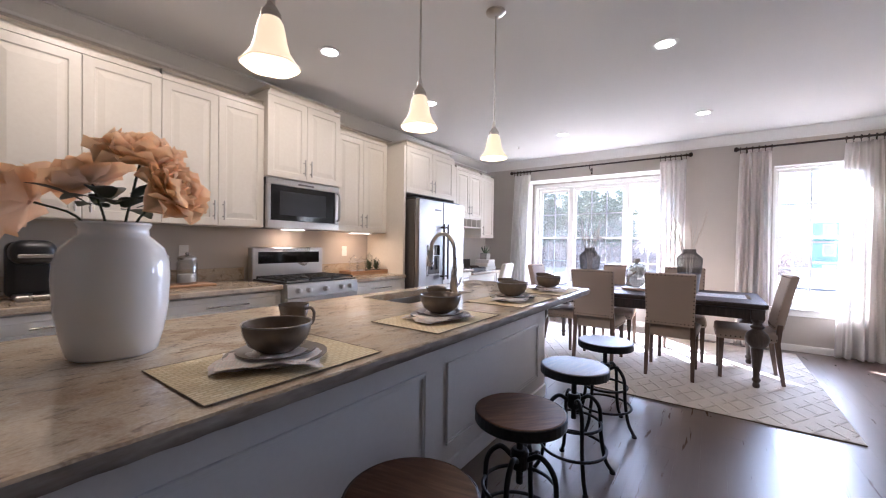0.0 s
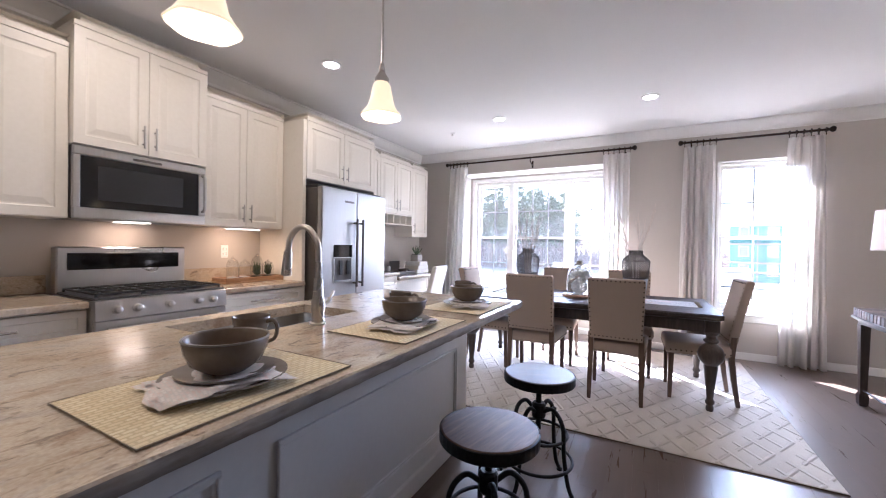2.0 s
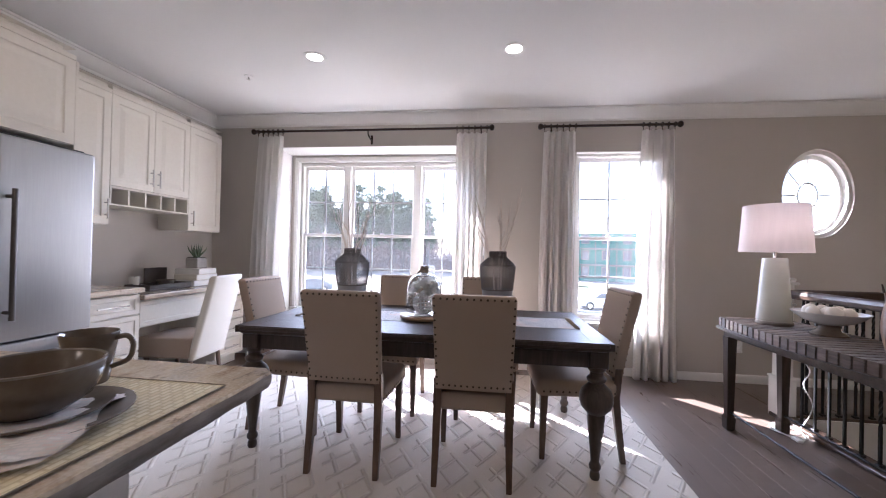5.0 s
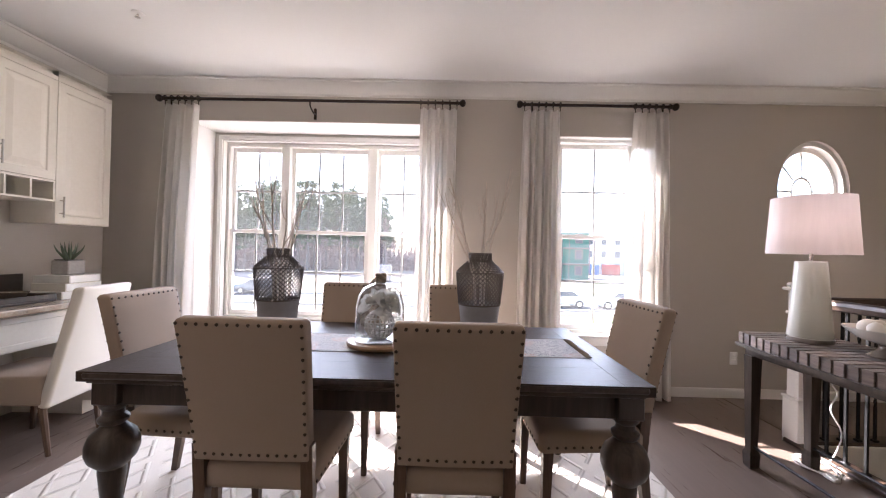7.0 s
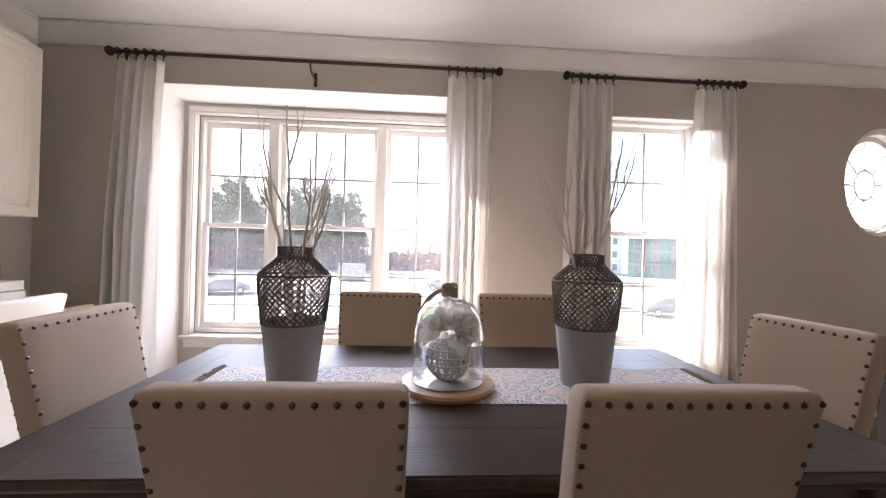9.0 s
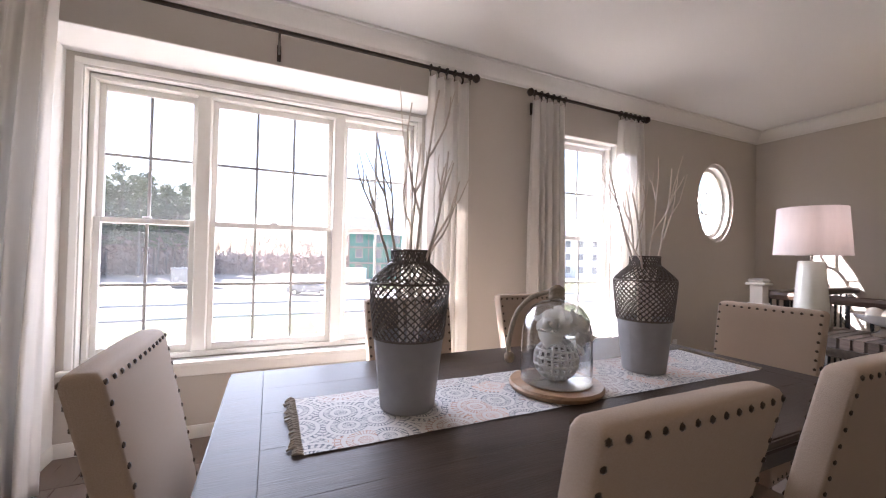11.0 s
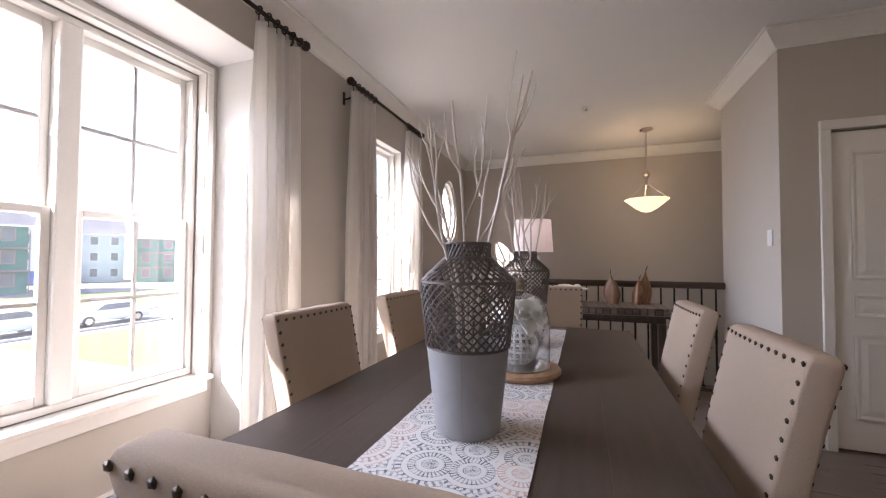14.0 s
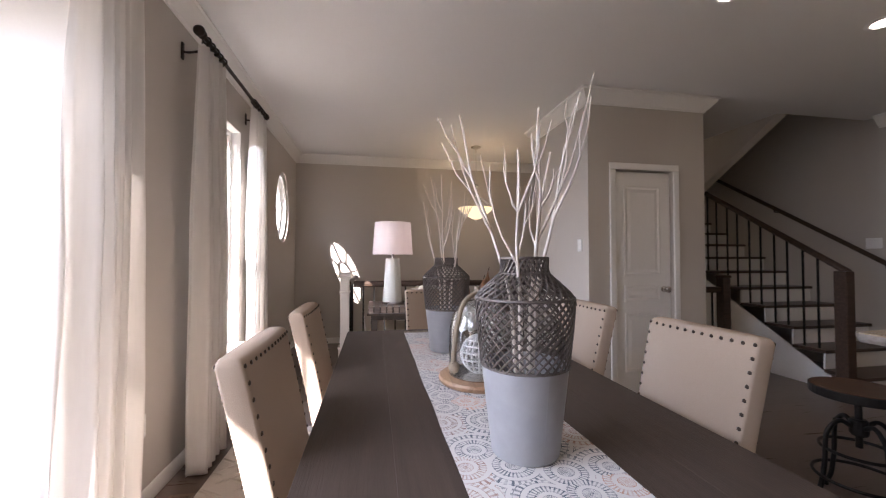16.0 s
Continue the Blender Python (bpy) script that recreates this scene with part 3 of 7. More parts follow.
# ---- windows ----
def sash_window(name, units, y, z0, z1, zm, label, casing):
    """Double-hung units side by side: (x0, x1, columns)."""
    w = thing(name, (units[0][0], y, z0), label, "window", kind="structure")
    ox, oy, oz = units[0][0], y, z0

    def add(nm, a, b, c, d, e, f, parent, mat=TRIM, bev=0.003):
        return part(nm, boxed(a - ox, b - ox, c - oy, d - oy, e - oz, f - oz, bevel=bev), mat, parent)

    xa, xb = units[0][0], units[-1][1]
    add("head_jamb", xa - 0.03, xb + 0.03, y - 0.05, y + 0.07, z1, z1 + 0.035, w)
    add("bottom_jamb", xa - 0.03, xb + 0.03, y - 0.05, y + 0.07, z0 - 0.035, z0, w)
    add("side_jamb", xa - 0.03, xa, y - 0.049, y + 0.07, z0, z1, w)
    add("side_jamb", xb, xb + 0.03, y - 0.049, y + 0.07, z0, z1, w)
    for (a0, a1, _), (b0, b1, _) in zip(units, units[1:]):
        add("mullion", a1, b0, y - 0.06, y + 0.07, z0, z1, w, bev=0.006)
    for x0, x1, cols in units:
        for lower in (True, False):
            yy = y - 0.012 if lower else y + 0.024
            a, b = (z0, zm + 0.018) if lower else (zm - 0.018, z1)
            st, bot, top = 0.034, (0.05 if lower else 0.034), (0.034 if lower else 0.042)
            bm = bmesh.new()
            for q in ((x0, x0 + st, a, b), (x1 - st, x1, a, b), (x0 + st, x1 - st, a, a + bot), (x0 + st, x1 - st, b - top, b)):
                box(bm, q[0] - ox, q[1] - ox, yy - 0.016 - oy, yy + 0.016 - oy, q[2] - oz, q[3] - oz, 0.003)
            s = part("lower_sash" if lower else "upper_sash", bm, TRIM, w)
            gx0, gx1, ga, gb = x0 + st, x1 - st, a + bot, b - top
            for i in range(1, cols):
                gx = gx0 + (gx1 - gx0) * i / cols
                add("muntin", gx - 0.009, gx + 0.009, yy - 0.007, yy + 0.007, ga, gb, s, SHADEDMUNTIN, 0.002)
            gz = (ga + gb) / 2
            add("muntin", gx0, gx1, yy - 0.0085, yy + 0.0085, gz - 0.009, gz + 0.009, s, SHADEDMUNTIN, 0.002)
            p = add("pane", gx0, gx1, yy - 0.002, yy + 0.002, ga, gb, s, PANE, 0.0)
            p.visible_shadow = False
            if lower:
                add("sash_lock", (x0 + x1) / 2 - 0.025, (x0 + x1) / 2 + 0.025, yy - 0.012, yy + 0.012, b, b + 0.014, s, PLATEPLASTIC)
    return w


bay = sash_window("window_1", [(-2.50, -1.967, 2), (-1.884, -1.076, 3), (-0.993, -0.46, 2)], GLASS_Y, 0.545, 2.262, 1.40, "white triple double-hung window with divided lights in a bay", True)
win = sash_window("window_2", [(0.758, 1.423, 2)], 6.89, 0.552, 2.262, 1.40, "white double-hung window with divided lights between curtains", True)


def flat_frame(bm, x0, x1, z0, z1, w, ya, yb, bev=0.004):
    """Casing round an opening: sides, head and foot butted."""
    box(bm, x0 - w, x0, ya, yb, z0, z1, bev)
    box(bm, x1, x1 + w, ya, yb, z0, z1, bev)
    box(bm, x0 - w, x1 + w, ya, yb, z1, z1 + w, bev)
    return bm


bm = flat_frame(bmesh.new(), -2.535, -0.425, 0.47, 2.31, 0.04, YB - 0.016, YB - 0.002)
for q in ((-2.534, -2.53, 0.5, 2.309), (-0.43, -0.426, 0.5, 2.309)):
    box(bm, q[0], q[1], YB, 7.19, q[2], q[3])
box(bm, -2.534, -0.426, YB, 7.19, 2.3, 2.309)
solid("trim_bay_window", bm, TRIM, "white painted casing of the bay window", "trim", "structure")
bm = bmesh.new()
box(bm, -2.60, -0.37, YB - 0.045, 7.21, 0.476, 0.504, 0.006, 2)
box(bm, -2.57, -0.39, YB - 0.018, YB - 0.001, 0.405, 0.476, 0.004)
solid("sill_bay_window", bm, TRIM, "white painted sill under the bay window", "window sill", "structure")
bm = bmesh.new()
box(bm, 0.66, 1.52, YN - 0.04, 6.84, 0.500, 0.526, 0.006, 2)
box(bm, 0.68, 1.50, YN - 0.016, YN - 0.001, 0.43, 0.5, 0.004)
solid("sill_window", bm, TRIM, "white painted sill under the single window", "window sill", "structure")
bm = bmesh.new()
box(bm, 0.7205, 0.727, YN + 0.001, 6.84, 0.527, 2.299)
box(bm, 1.453, 1.4595, YN + 0.001, 6.84, 0.527, 2.299)
box(bm, 0.727, 1.453, YN + 0.001, 6.84, 2.292, 2.2995)
solid("trim_window_lining", bm, TRIM, "white painted lining of the window opening", "trim", "structure")

# round window
rw = thing("window_3", (ROUND[0], YN, ROUND[1]), "oval white window with a hub and eight spokes", "window", kind="structure")
rw.scale = (ROUND[2] / 0.443, 1, ROUND[3] / 0.443)


def ring(bm, r0, r1, ya, yb, seg=48):
    rows = []
    for r, y in ((r0, ya), (r1, ya), (r1, yb), (r0, yb)):
        rows.append([bm.verts.new((r * math.cos(2 * math.pi * i / seg), y, r * math.sin(2 * math.pi * i / seg))) for i in range(seg)])
    for k in range(4):
        p, q = rows[k], rows[(k + 1) % 4]
        for i in range(seg):
            bm.faces.new((p[i], p[(i + 1) % seg], q[(i + 1) % seg], q[i]))
    return bm


part("outer_rim", ring(bmesh.new(), 0.405, 0.442, 0.03, 0.2), TRIM, rw, smooth=30)
part("inner_rim", ring(bmesh.new(), 0.365, 0.404, 0.09, 0.17), TRIM, rw, smooth=30)
part("hub", ring(bmesh.new(), 0.118, 0.136, 0.118, 0.142), TRIM, rw, smooth=30)
for i in range(8):
    a = math.pi * i / 4
    bm = boxed(0.134, 0.368, 0.12, 0.14, -0.007, 0.007)
    bmesh.ops.rotate(bm, verts=bm.verts[:], matrix=Matrix.Rotation(a, 3, "Y"))
    part("spoke", bm, TRIM, rw)
bm = bmesh.new()
vs = [bm.verts.new((0.37 * math.cos(2 * math.pi * i / 32), 0.13, 0.37 * math.sin(2 * math.pi * i / 32))) for i in range(32)]
bm.faces.new(vs)
p = part("pane", bm, PANE, rw)
p.visible_shadow = False


# ---- closet door ----
def closet_door():
    d = thing("door_1", (1.10, 2.925, 0), "white closed three-panel closet door in a white casing", "door", kind="structure")
    bm = bmesh.new()
    rings = [(0, 0), (0, 0.035), (0.001, 0.036)]
    stepped_panel(bm, 0.004, 0.586, 0.01, 2.03, rings, "x", -1, 0.05)
    leaf = part("door_leaf", bm, TRIM, d)
    for v0, v1 in ((1.08, 1.90), (0.84, 0.99), (0.2, 0.74)):
        bm = bmesh.new()
        stepped_panel(bm, 0.11, 0.48, v0, v1, [(0, 0.0), (0, 0.0065), (0.012, 0.008), (0.03, 0.001), (0.06, 0.007), (0.062, 0.0075)], "x", -1, 0.0138)
        part("raised_panel", bm, TRIM, leaf)
    kn = part("door_knob", lathe(bmesh.new(), [(0, 0), (0.03, 0), (0.03, 0.008), (0.012, 0.012), (0.012, 0.035), (0.026, 0.045), (0.03, 0.058), (0.024, 0.07), (0, 0.074)], 20), NICKEL, leaf, "satin nickel knob", 40)
    kn.matrix_basis = pose(0.014, 0.075, 0.95, 0, -90, 0)
    for z in (0.25, 1.1, 1.85):
        part("hinge", boxed(0.006, 0.016, 0.578, 0.592, z, z + 0.09, bevel=0.003), NICKEL, leaf, "nickel hinge")
    bm = bmesh.new()
    for y0, y1, z0, z1 in ((-0.06, 0.0, 0, 2.04), (0.59, 0.65, 0, 2.04), (-0.06, 0.65, 2.04, 2.1)):
        box(bm, -0.037, -0.021, y0, y1, z0, z1, 0.005)
    part("casing", bm, TRIM, d)
    return d


closet_door()


def switch_plate(place, turn, n, label="white light switch plate on the wall"):
    s = thing("light_switch", place, label, "light switch", turn)
    part("plate", boxed(-0.035 * n, 0.035 * n, -0.006, 0, -0.057, 0.057, bevel=0.003), PLATEPLASTIC, s)
    for i in range(n):
        cx = (i - (n - 1) / 2) * 0.046
        part("rocker", boxed(cx - 0.016, cx + 0.016, -0.011, -0.006, -0.032, 0.032, bevel=0.002), PLATEPLASTIC, s)
    return s


def outlet(place, turn):
    s = thing("wall_outlet", place, "white electrical outlet plate on the wall", "outlet", turn)
    part("plate", boxed(-0.035, 0.035, -0.006, 0, -0.057, 0.057, bevel=0.003), PLATEPLASTIC, s)
    for z in (-0.02, 0.02):
        part("socket", boxed(-0.016, 0.016, -0.009, -0.006, z - 0.013, z + 0.013, bevel=0.004), PLATEPLASTIC, s)
    return s


switch_plate((1.22, 3.782, 1.355), 180, 1)
switch_plate((1.17, 0.392, 1.40), 180, 2, "white double light switch plate by the stairs")
outlet((0.12, 6.768, 0.4), 0)
outlet((2.3, 6.768, 0.35), 0)
outlet((1.98, 3.782, 0.35), 180)
for y in (0.6, 1.75, 3.4):
    outlet((-3.398, y, 1.16), 90)


# ---- kitchen ----
DOOR_RINGS = [(0, 0), (0, 0.019), (0.002, 0.021), (0.056, 0.021), (0.062, 0.013), (0.072, 0.013), (0.105, 0.02), (0.107, 0.0205)]
DRAWER_RINGS = [(0, 0), (0, 0.019), (0.002, 0.021), (0.036, 0.021), (0.04, 0.014), (0.05, 0.014)]


def pull(parent, y, z, x, length, upright=True):
    """A bar handle on two posts."""
    bm = bmesh.new()
    h = length / 2
    a, b = ((x + 0.03, y, z - h), (x + 0.03, y, z + h)) if upright else ((x + 0.03, y - h, z), (x + 0.03, y + h, z))
    tube(bm, [a, b], 0.006, 10)
    for k in (-0.62, 0.62):
        q = (y, z + k * h) if upright else (y + k * h, z)
        tube(bm, [(x - 0.001, *q), (x + 0.03, *q)], 0.005, 8)
    return part("handle", bm, NICKEL, parent, "brushed nickel bar handle", 40)


CAB_CROWN = [(0.0, 0.0), (0.01, 0.0), (0.014, 0.016), (0.03, 0.034), (0.04, 0.052), (0.046, 0.056), (0.046, 0.072), (0.0, 0.072)]


def wall_cabinet(y0, y1, z0, z1, face, doors, hang="low", crown=(True, True), label="white raised-panel wall cabinet with crown moulding"):
    """A hung unit; doors: list of (y0, y1, handle side)."""
    c = thing("wall_cabinet", (XW, y0, z0), label, "cabinet", group="kitchen wall cabinets")
    d = face - XW - 0.021
    part("body", boxed(0.001, d, 0.001, y1 - y0 - 0.001, 0, z1 - z0), CAB, c)
    for a, b, side in doors:
        bm = stepped_panel(bmesh.new(), a - y0 + 0.002, b - y0 - 0.002, 0.003, z1 - z0 - 0.003, DOOR_RINGS, "x", 1, d)
        dr = part("door", bm, CAB, c)
        hy = (a + 0.035 if side < 0 else b - 0.035) - y0
        pull(dr, hy, 0.12, d + 0.02, 0.15)
    if crown:
        path = [(d + 0.021, y1 - y0), (d + 0.021, 0)]
        if crown[0]:
            path.append((0.001, 0.0))
        if crown[1]:
            path.insert(0, (0.001, y1 - y0))
        prof = [(-o, z1 - z0 + z) for o, z in CAB_CROWN]
        part("crown", sweep(bmesh.new(), path, prof), CAB, c)
        part("top_board", boxed(0.001, d + 0.02, 0.002, y1 - y0 - 0.002, z1 - z0 + 0.001, z1 - z0 + 0.03), CAB, c)
    return c


ZU, ZT, FU = 1.375, 2.395, -3.07
wall_cabinet(-0.17, 0.66, ZU, ZT, FU, [(-0.17, 0.245, 1), (0.245, 0.66, -1)], crown=(True, False))
wall_cabinet(0.66, 1.49, ZU, ZT, FU, [(0.66, 1.075, 1), (1.075, 1.49, -1)], crown=(False, False))
wall_cabinet(1.49, 2.24, ZU, ZT, FU, [(1.49, 1.867, 1), (1.867, 2.24, -1)], crown=(False, False))
wall_cabinet(2.24, 3.02, 1.822, 2.53, -3.02, [(2.24, 2.63, 1), (2.63, 3.02, -1)], label="white raised-panel cabinet above the microwave")
wall_cabinet(3.02, 3.76, ZU, ZT, FU, [(3.02, 3.385, 1), (3.385, 3.76, -1)], crown=(False, False))
wall_cabinet(3.802, 4.788, 1.852, ZT, -2.80, [(3.802, 4.295, 1), (4.295, 4.788, -1)], crown=(True, True), label="deep white cabinet above the refrigerator")
wall_cabinet(4.812, 5.26, ZU, ZT, FU, [(4.812, 5.26, 1)], crown=(False, False), label="white single-door wall cabinet beside the refrigerator")
two = wall_cabinet(5.26, 6.03, 1.68, ZT, FU, [(5.26, 5.645, 1), (5.645, 6.03, -1)], crown=(False, False), label="white wall cabinet with open cubbies below")
wall_cabinet(6.03, 6.465, ZU, ZT, FU, [(6.03, 6.465, -1)], crown=(False, True), label="white narrow wall cabinet at the window end")
# cubby row under the two-door unit
bm = bmesh.new()
dd = FU - XW
box(bm, 0.001, dd - 0.001, 0.002, 0.768, -0.15, -0.138)
box(bm, 0.001, dd - 0.001, 0.002, 0.768, -0.014, -0.002)
box(bm, 0.001, 0.012, 0.002, 0.768, -0.138, -0.014)
for i in range(6):
    yy = 0.003 + i * 0.1505
    box(bm, 0.012, dd - 0.001, yy, yy + 0.012, -0.138, -0.014)
part("cubby_shelf", bm, CAB, two, "row of five open cubbies")
for y0, y1 in ((3.762, 3.80), (4.79, 4.81)):
    solid("fridge_panel", boxed(XW + 0.001, -2.805, y0, y1, 0, ZT, bevel=0.002), CAB, "tall white painted side panel of the refrigerator niche", "cabinet panel")


def base_cabinet(y0, y1, fronts, top=0.862, label="white base cabinet with a drawer over doors", group="kitchen base cabinets"):
    """A floor unit; fronts: (y0, y1, z0, z1, 'drawer' or handle side)."""
    c = thing("base_cabinet", (XW, y0, 0), label, "cabinet", group=group)
    d = 0.59
    part("body", boxed(0.001, d, 0.001, y1 - y0 - 0.001, 0.1, top), CAB, c)
    part("toe_kick", boxed(0.001, d - 0.07, 0.001, y1 - y0 - 0.001, 0, 0.1), CAB, c)
    for a, b, z0, z1, kind in fronts:
        drawer = kind == "drawer"
        bm = stepped_panel(bmesh.new(), a - y0 + 0.002, b - y0 - 0.002, z0, z1, DRAWER_RINGS if drawer else DOOR_RINGS, "x", 1, d)
        f = part("drawer_front" if drawer else "door", bm, CAB, c)
        if drawer:
            pull(f, (a + b) / 2 - y0, (z0 + z1) / 2, d + 0.02, min(0.3, (b - a) * 0.5), False)
        else:
            pull(f, (a + 0.035 if kind < 0 else b - 0.035) - y0, z1 - 0.12, d + 0.02, 0.15)
    return c


def two_door_base(y0, y1):
    m = (y0 + y1) / 2
    base_cabinet(y0, y1, [(y0, y1, 0.71, 0.85, "drawer"), (y0, m, 0.11, 0.7, 1), (m, y1, 0.11, 0.7, -1)])


for y0, y1 in ((-0.2, 0.55), (0.55, 1.38), (1.38, 2.235), (2.995, 3.762)):
    two_door_base(y0, y1)


def counter(name, y0, y1, label):
    c = thing(name, (XW, y0, 0.862), label, "countertop")
    part("slab", boxed(0.001, 0.655, 0.001, y1 - y0 - 0.001, 0.001, 0.04, bevel=0.008, seg=2), GRANITE, c)
    part("backsplash", boxed(0.002, 0.022, 0.001, y1 - y0 - 0.001, 0.041, 0.155, bevel=0.003), GRANITE, c)
    return c


counter("kitchen_counter", -0.2, 2.232, "beige speckled granite countertop with a low backsplash")
counter("kitchen_counter", 2.998, 3.76, "beige speckled granite countertop beside the range")


def microwave():
    m = thing("microwave", (XW, 2.243, 1.375), "stainless over-the-range microwave with a black window", "microwave")
    d, w, h = 0.345, 0.774, 0.443
    part("body", boxed(0.001, d, 0, w, 0.0, h, bevel=0.003), BLACKPLASTIC, m)
    bm = bmesh.new()
    box(bm, d, d + 0.03, 0.001, w - 0.001, 0.0, 0.07, 0.006)
    box(bm, d, d + 0.03, 0.001, w - 0.001, h - 0.058, h - 0.001, 0.006)
    box(bm, d, d + 0.029, 0.001, 0.035, 0.07, h - 0.058, 0.003)
    box(bm, d, d + 0.029, w - 0.05, w - 0.001, 0.07, h - 0.058, 0.003)
    dr = part("door", bm, STEEL, m)
    part("window", boxed(d + 0.001, d + 0.024, 0.036, w - 0.051, 0.071, h - 0.059, bevel=0.002), BLACKGLASS, dr, "black glass window")
    part("window_mesh", boxed(d + 0.0245, d + 0.026, 0.12, w - 0.16, 0.12, h - 0.11, bevel=0.001), SCREEN, dr, "dark perforated window screen")
    hb = rod(curve_points([(d + 0.03, w - 0.026, 0.10), (d + 0.062, w - 0.026, 0.12), (d + 0.066, w - 0.026, h / 2), (d + 0.062, w - 0.026, h - 0.09), (d + 0.03, w - 0.026, h - 0.07)], 5), 0.011, 10)
    part("handle", hb, STEEL, dr, "curved stainless handle", 40)
    part("vent_grille", boxed(d + 0.0305, d + 0.033, 0.3, 0.47, h - 0.042, h - 0.026, bevel=0.001), DARKSTEEL, m)
    part("task_light", boxed(0.1, 0.24, 0.3, 0.47, -0.006, -0.001, bevel=0.002), STRIP, m, "small warm cooktop light")
    return m


microwave()
area_lamp("hood_lamp", (-3.23, 2.63, 1.36), (-3.3, 2.63, 0.9), 0.14, 0.1, 0.055, (1.0, 0.62, 0.32))
for y in (3.4,):
    s = thing("under_cabinet_light", (-3.13, y, 1.374), "slim lit strip light under the wall cabinets", "strip light")
    part("housing", boxed(-0.03, 0.03, -0.16, 0.16, -0.012, 0, bevel=0.003), PLATEPLASTIC, s)
    part("lens", boxed(-0.022, 0.022, -0.15, 0.15, -0.016, -0.0125, bevel=0.001), STRIP, s, "glowing lens")
    area_lamp("strip_lamp", (-3.13, y, 1.352), (-3.22, y, 0.9), 0.04, 0.3, 0.16, (1.0, 0.66, 0.36))


def gas_range():
    r = thing("gas_range", (XW, 2.24, 0), "stainless freestanding gas range with black grates", "range")
    w = 0.75
    part("body", boxed(0.03, 0.66, 0.001, w - 0.001, 0.03, 0.9), STEEL, r)
    bm = bmesh.new()
    box(bm, 0.06, 0.15, 0.0, w, 0.9, 1.2, 0.008)
    bg = part("backguard", bm, STEEL, r)
    part("display", boxed(0.151, 0.156, 0.05, w - 0.05, 1.05, 1.16, bevel=0.002), BLACKGLASS, bg, "black glass display")
    part("cooktop", boxed(0.151, 0.675, 0.002, w - 0.002, 0.901, 0.918, bevel=0.005), BLACKPLASTIC, r, "black cooktop")
    for k in range(3):
        bm = bmesh.new()
        y0 = 0.02 + k * 0.238
        for yy in (y0, y0 + 0.076, y0 + 0.152, y0 + 0.228):
            box(bm, 0.18, 0.64, yy, yy + 0.01, 0.93, 0.942, 0.002)
        for xx in (0.18, 0.33, 0.48, 0.63):
            box(bm, xx, xx + 0.01, y0, y0 + 0.238, 0.9305, 0.9425, 0.002)
        for xx in (0.18, 0.63):
            for yy in (y0, y0 + 0.228):
                box(bm, xx, xx + 0.01, yy, yy + 0.01, 0.917, 0.931)
        part("grate", bm, CASTIRON, r, "black cast-iron grate")
    for cx, cy in ((0.27, 0.14), (0.53, 0.14), (0.4, 0.375), (0.27, 0.61), (0.53, 0.61)):
        part("burner", turned([(0.045, 0), (0.045, 0.008), (0.03, 0.012), (0.028, 0.018), (0, 0.018)], 16, (cx, cy, 0.917)), CASTIRON, r)
    bm = prism(bmesh.new(), [(0.66, 0.79), (0.70, 0.79), (0.69, 0.9), (0.66, 0.912)], "y", 0.002, w - 0.002)
    cp = part("control_panel", bm, STEEL, r)
    for yy in (0.1, 0.2, 0.375, 0.55, 0.65):
        kn = part("knob", turned([(0.026, 0), (0.026, 0.006), (0.02, 0.01), (0.018, 0.034), (0.013, 0.037), (0, 0.037)], 18), STEEL, cp, "stainless burner knob", 40)
        kn.matrix_basis = pose(0.694, yy, 0.845, 0, 84, 0)
    dr = part("oven_door", boxed(0.661, 0.695, 0.003, w - 0.003, 0.2, 0.785, bevel=0.004), STEEL, r)
    part("window", boxed(0.696, 0.699, 0.12, w - 0.12, 0.34, 0.64, bevel=0.001), BLACKGLASS, dr, "black oven window")
    bm = rod([(0.745, 0.04, 0.74), (0.745, w - 0.04, 0.74)], 0.012, 12)
    for yy in (0.07, w - 0.07):
        tube(bm, [(0.69, yy, 0.74), (0.745, yy, 0.74)], 0.009, 8)
    part("handle", bm, STEEL, dr, "stainless bar handle", 40)
    part("bottom_drawer", boxed(0.661, 0.69, 0.003, w - 0.003, 0.05, 0.195, bevel=0.004), STEEL, r)
    return r


gas_range()


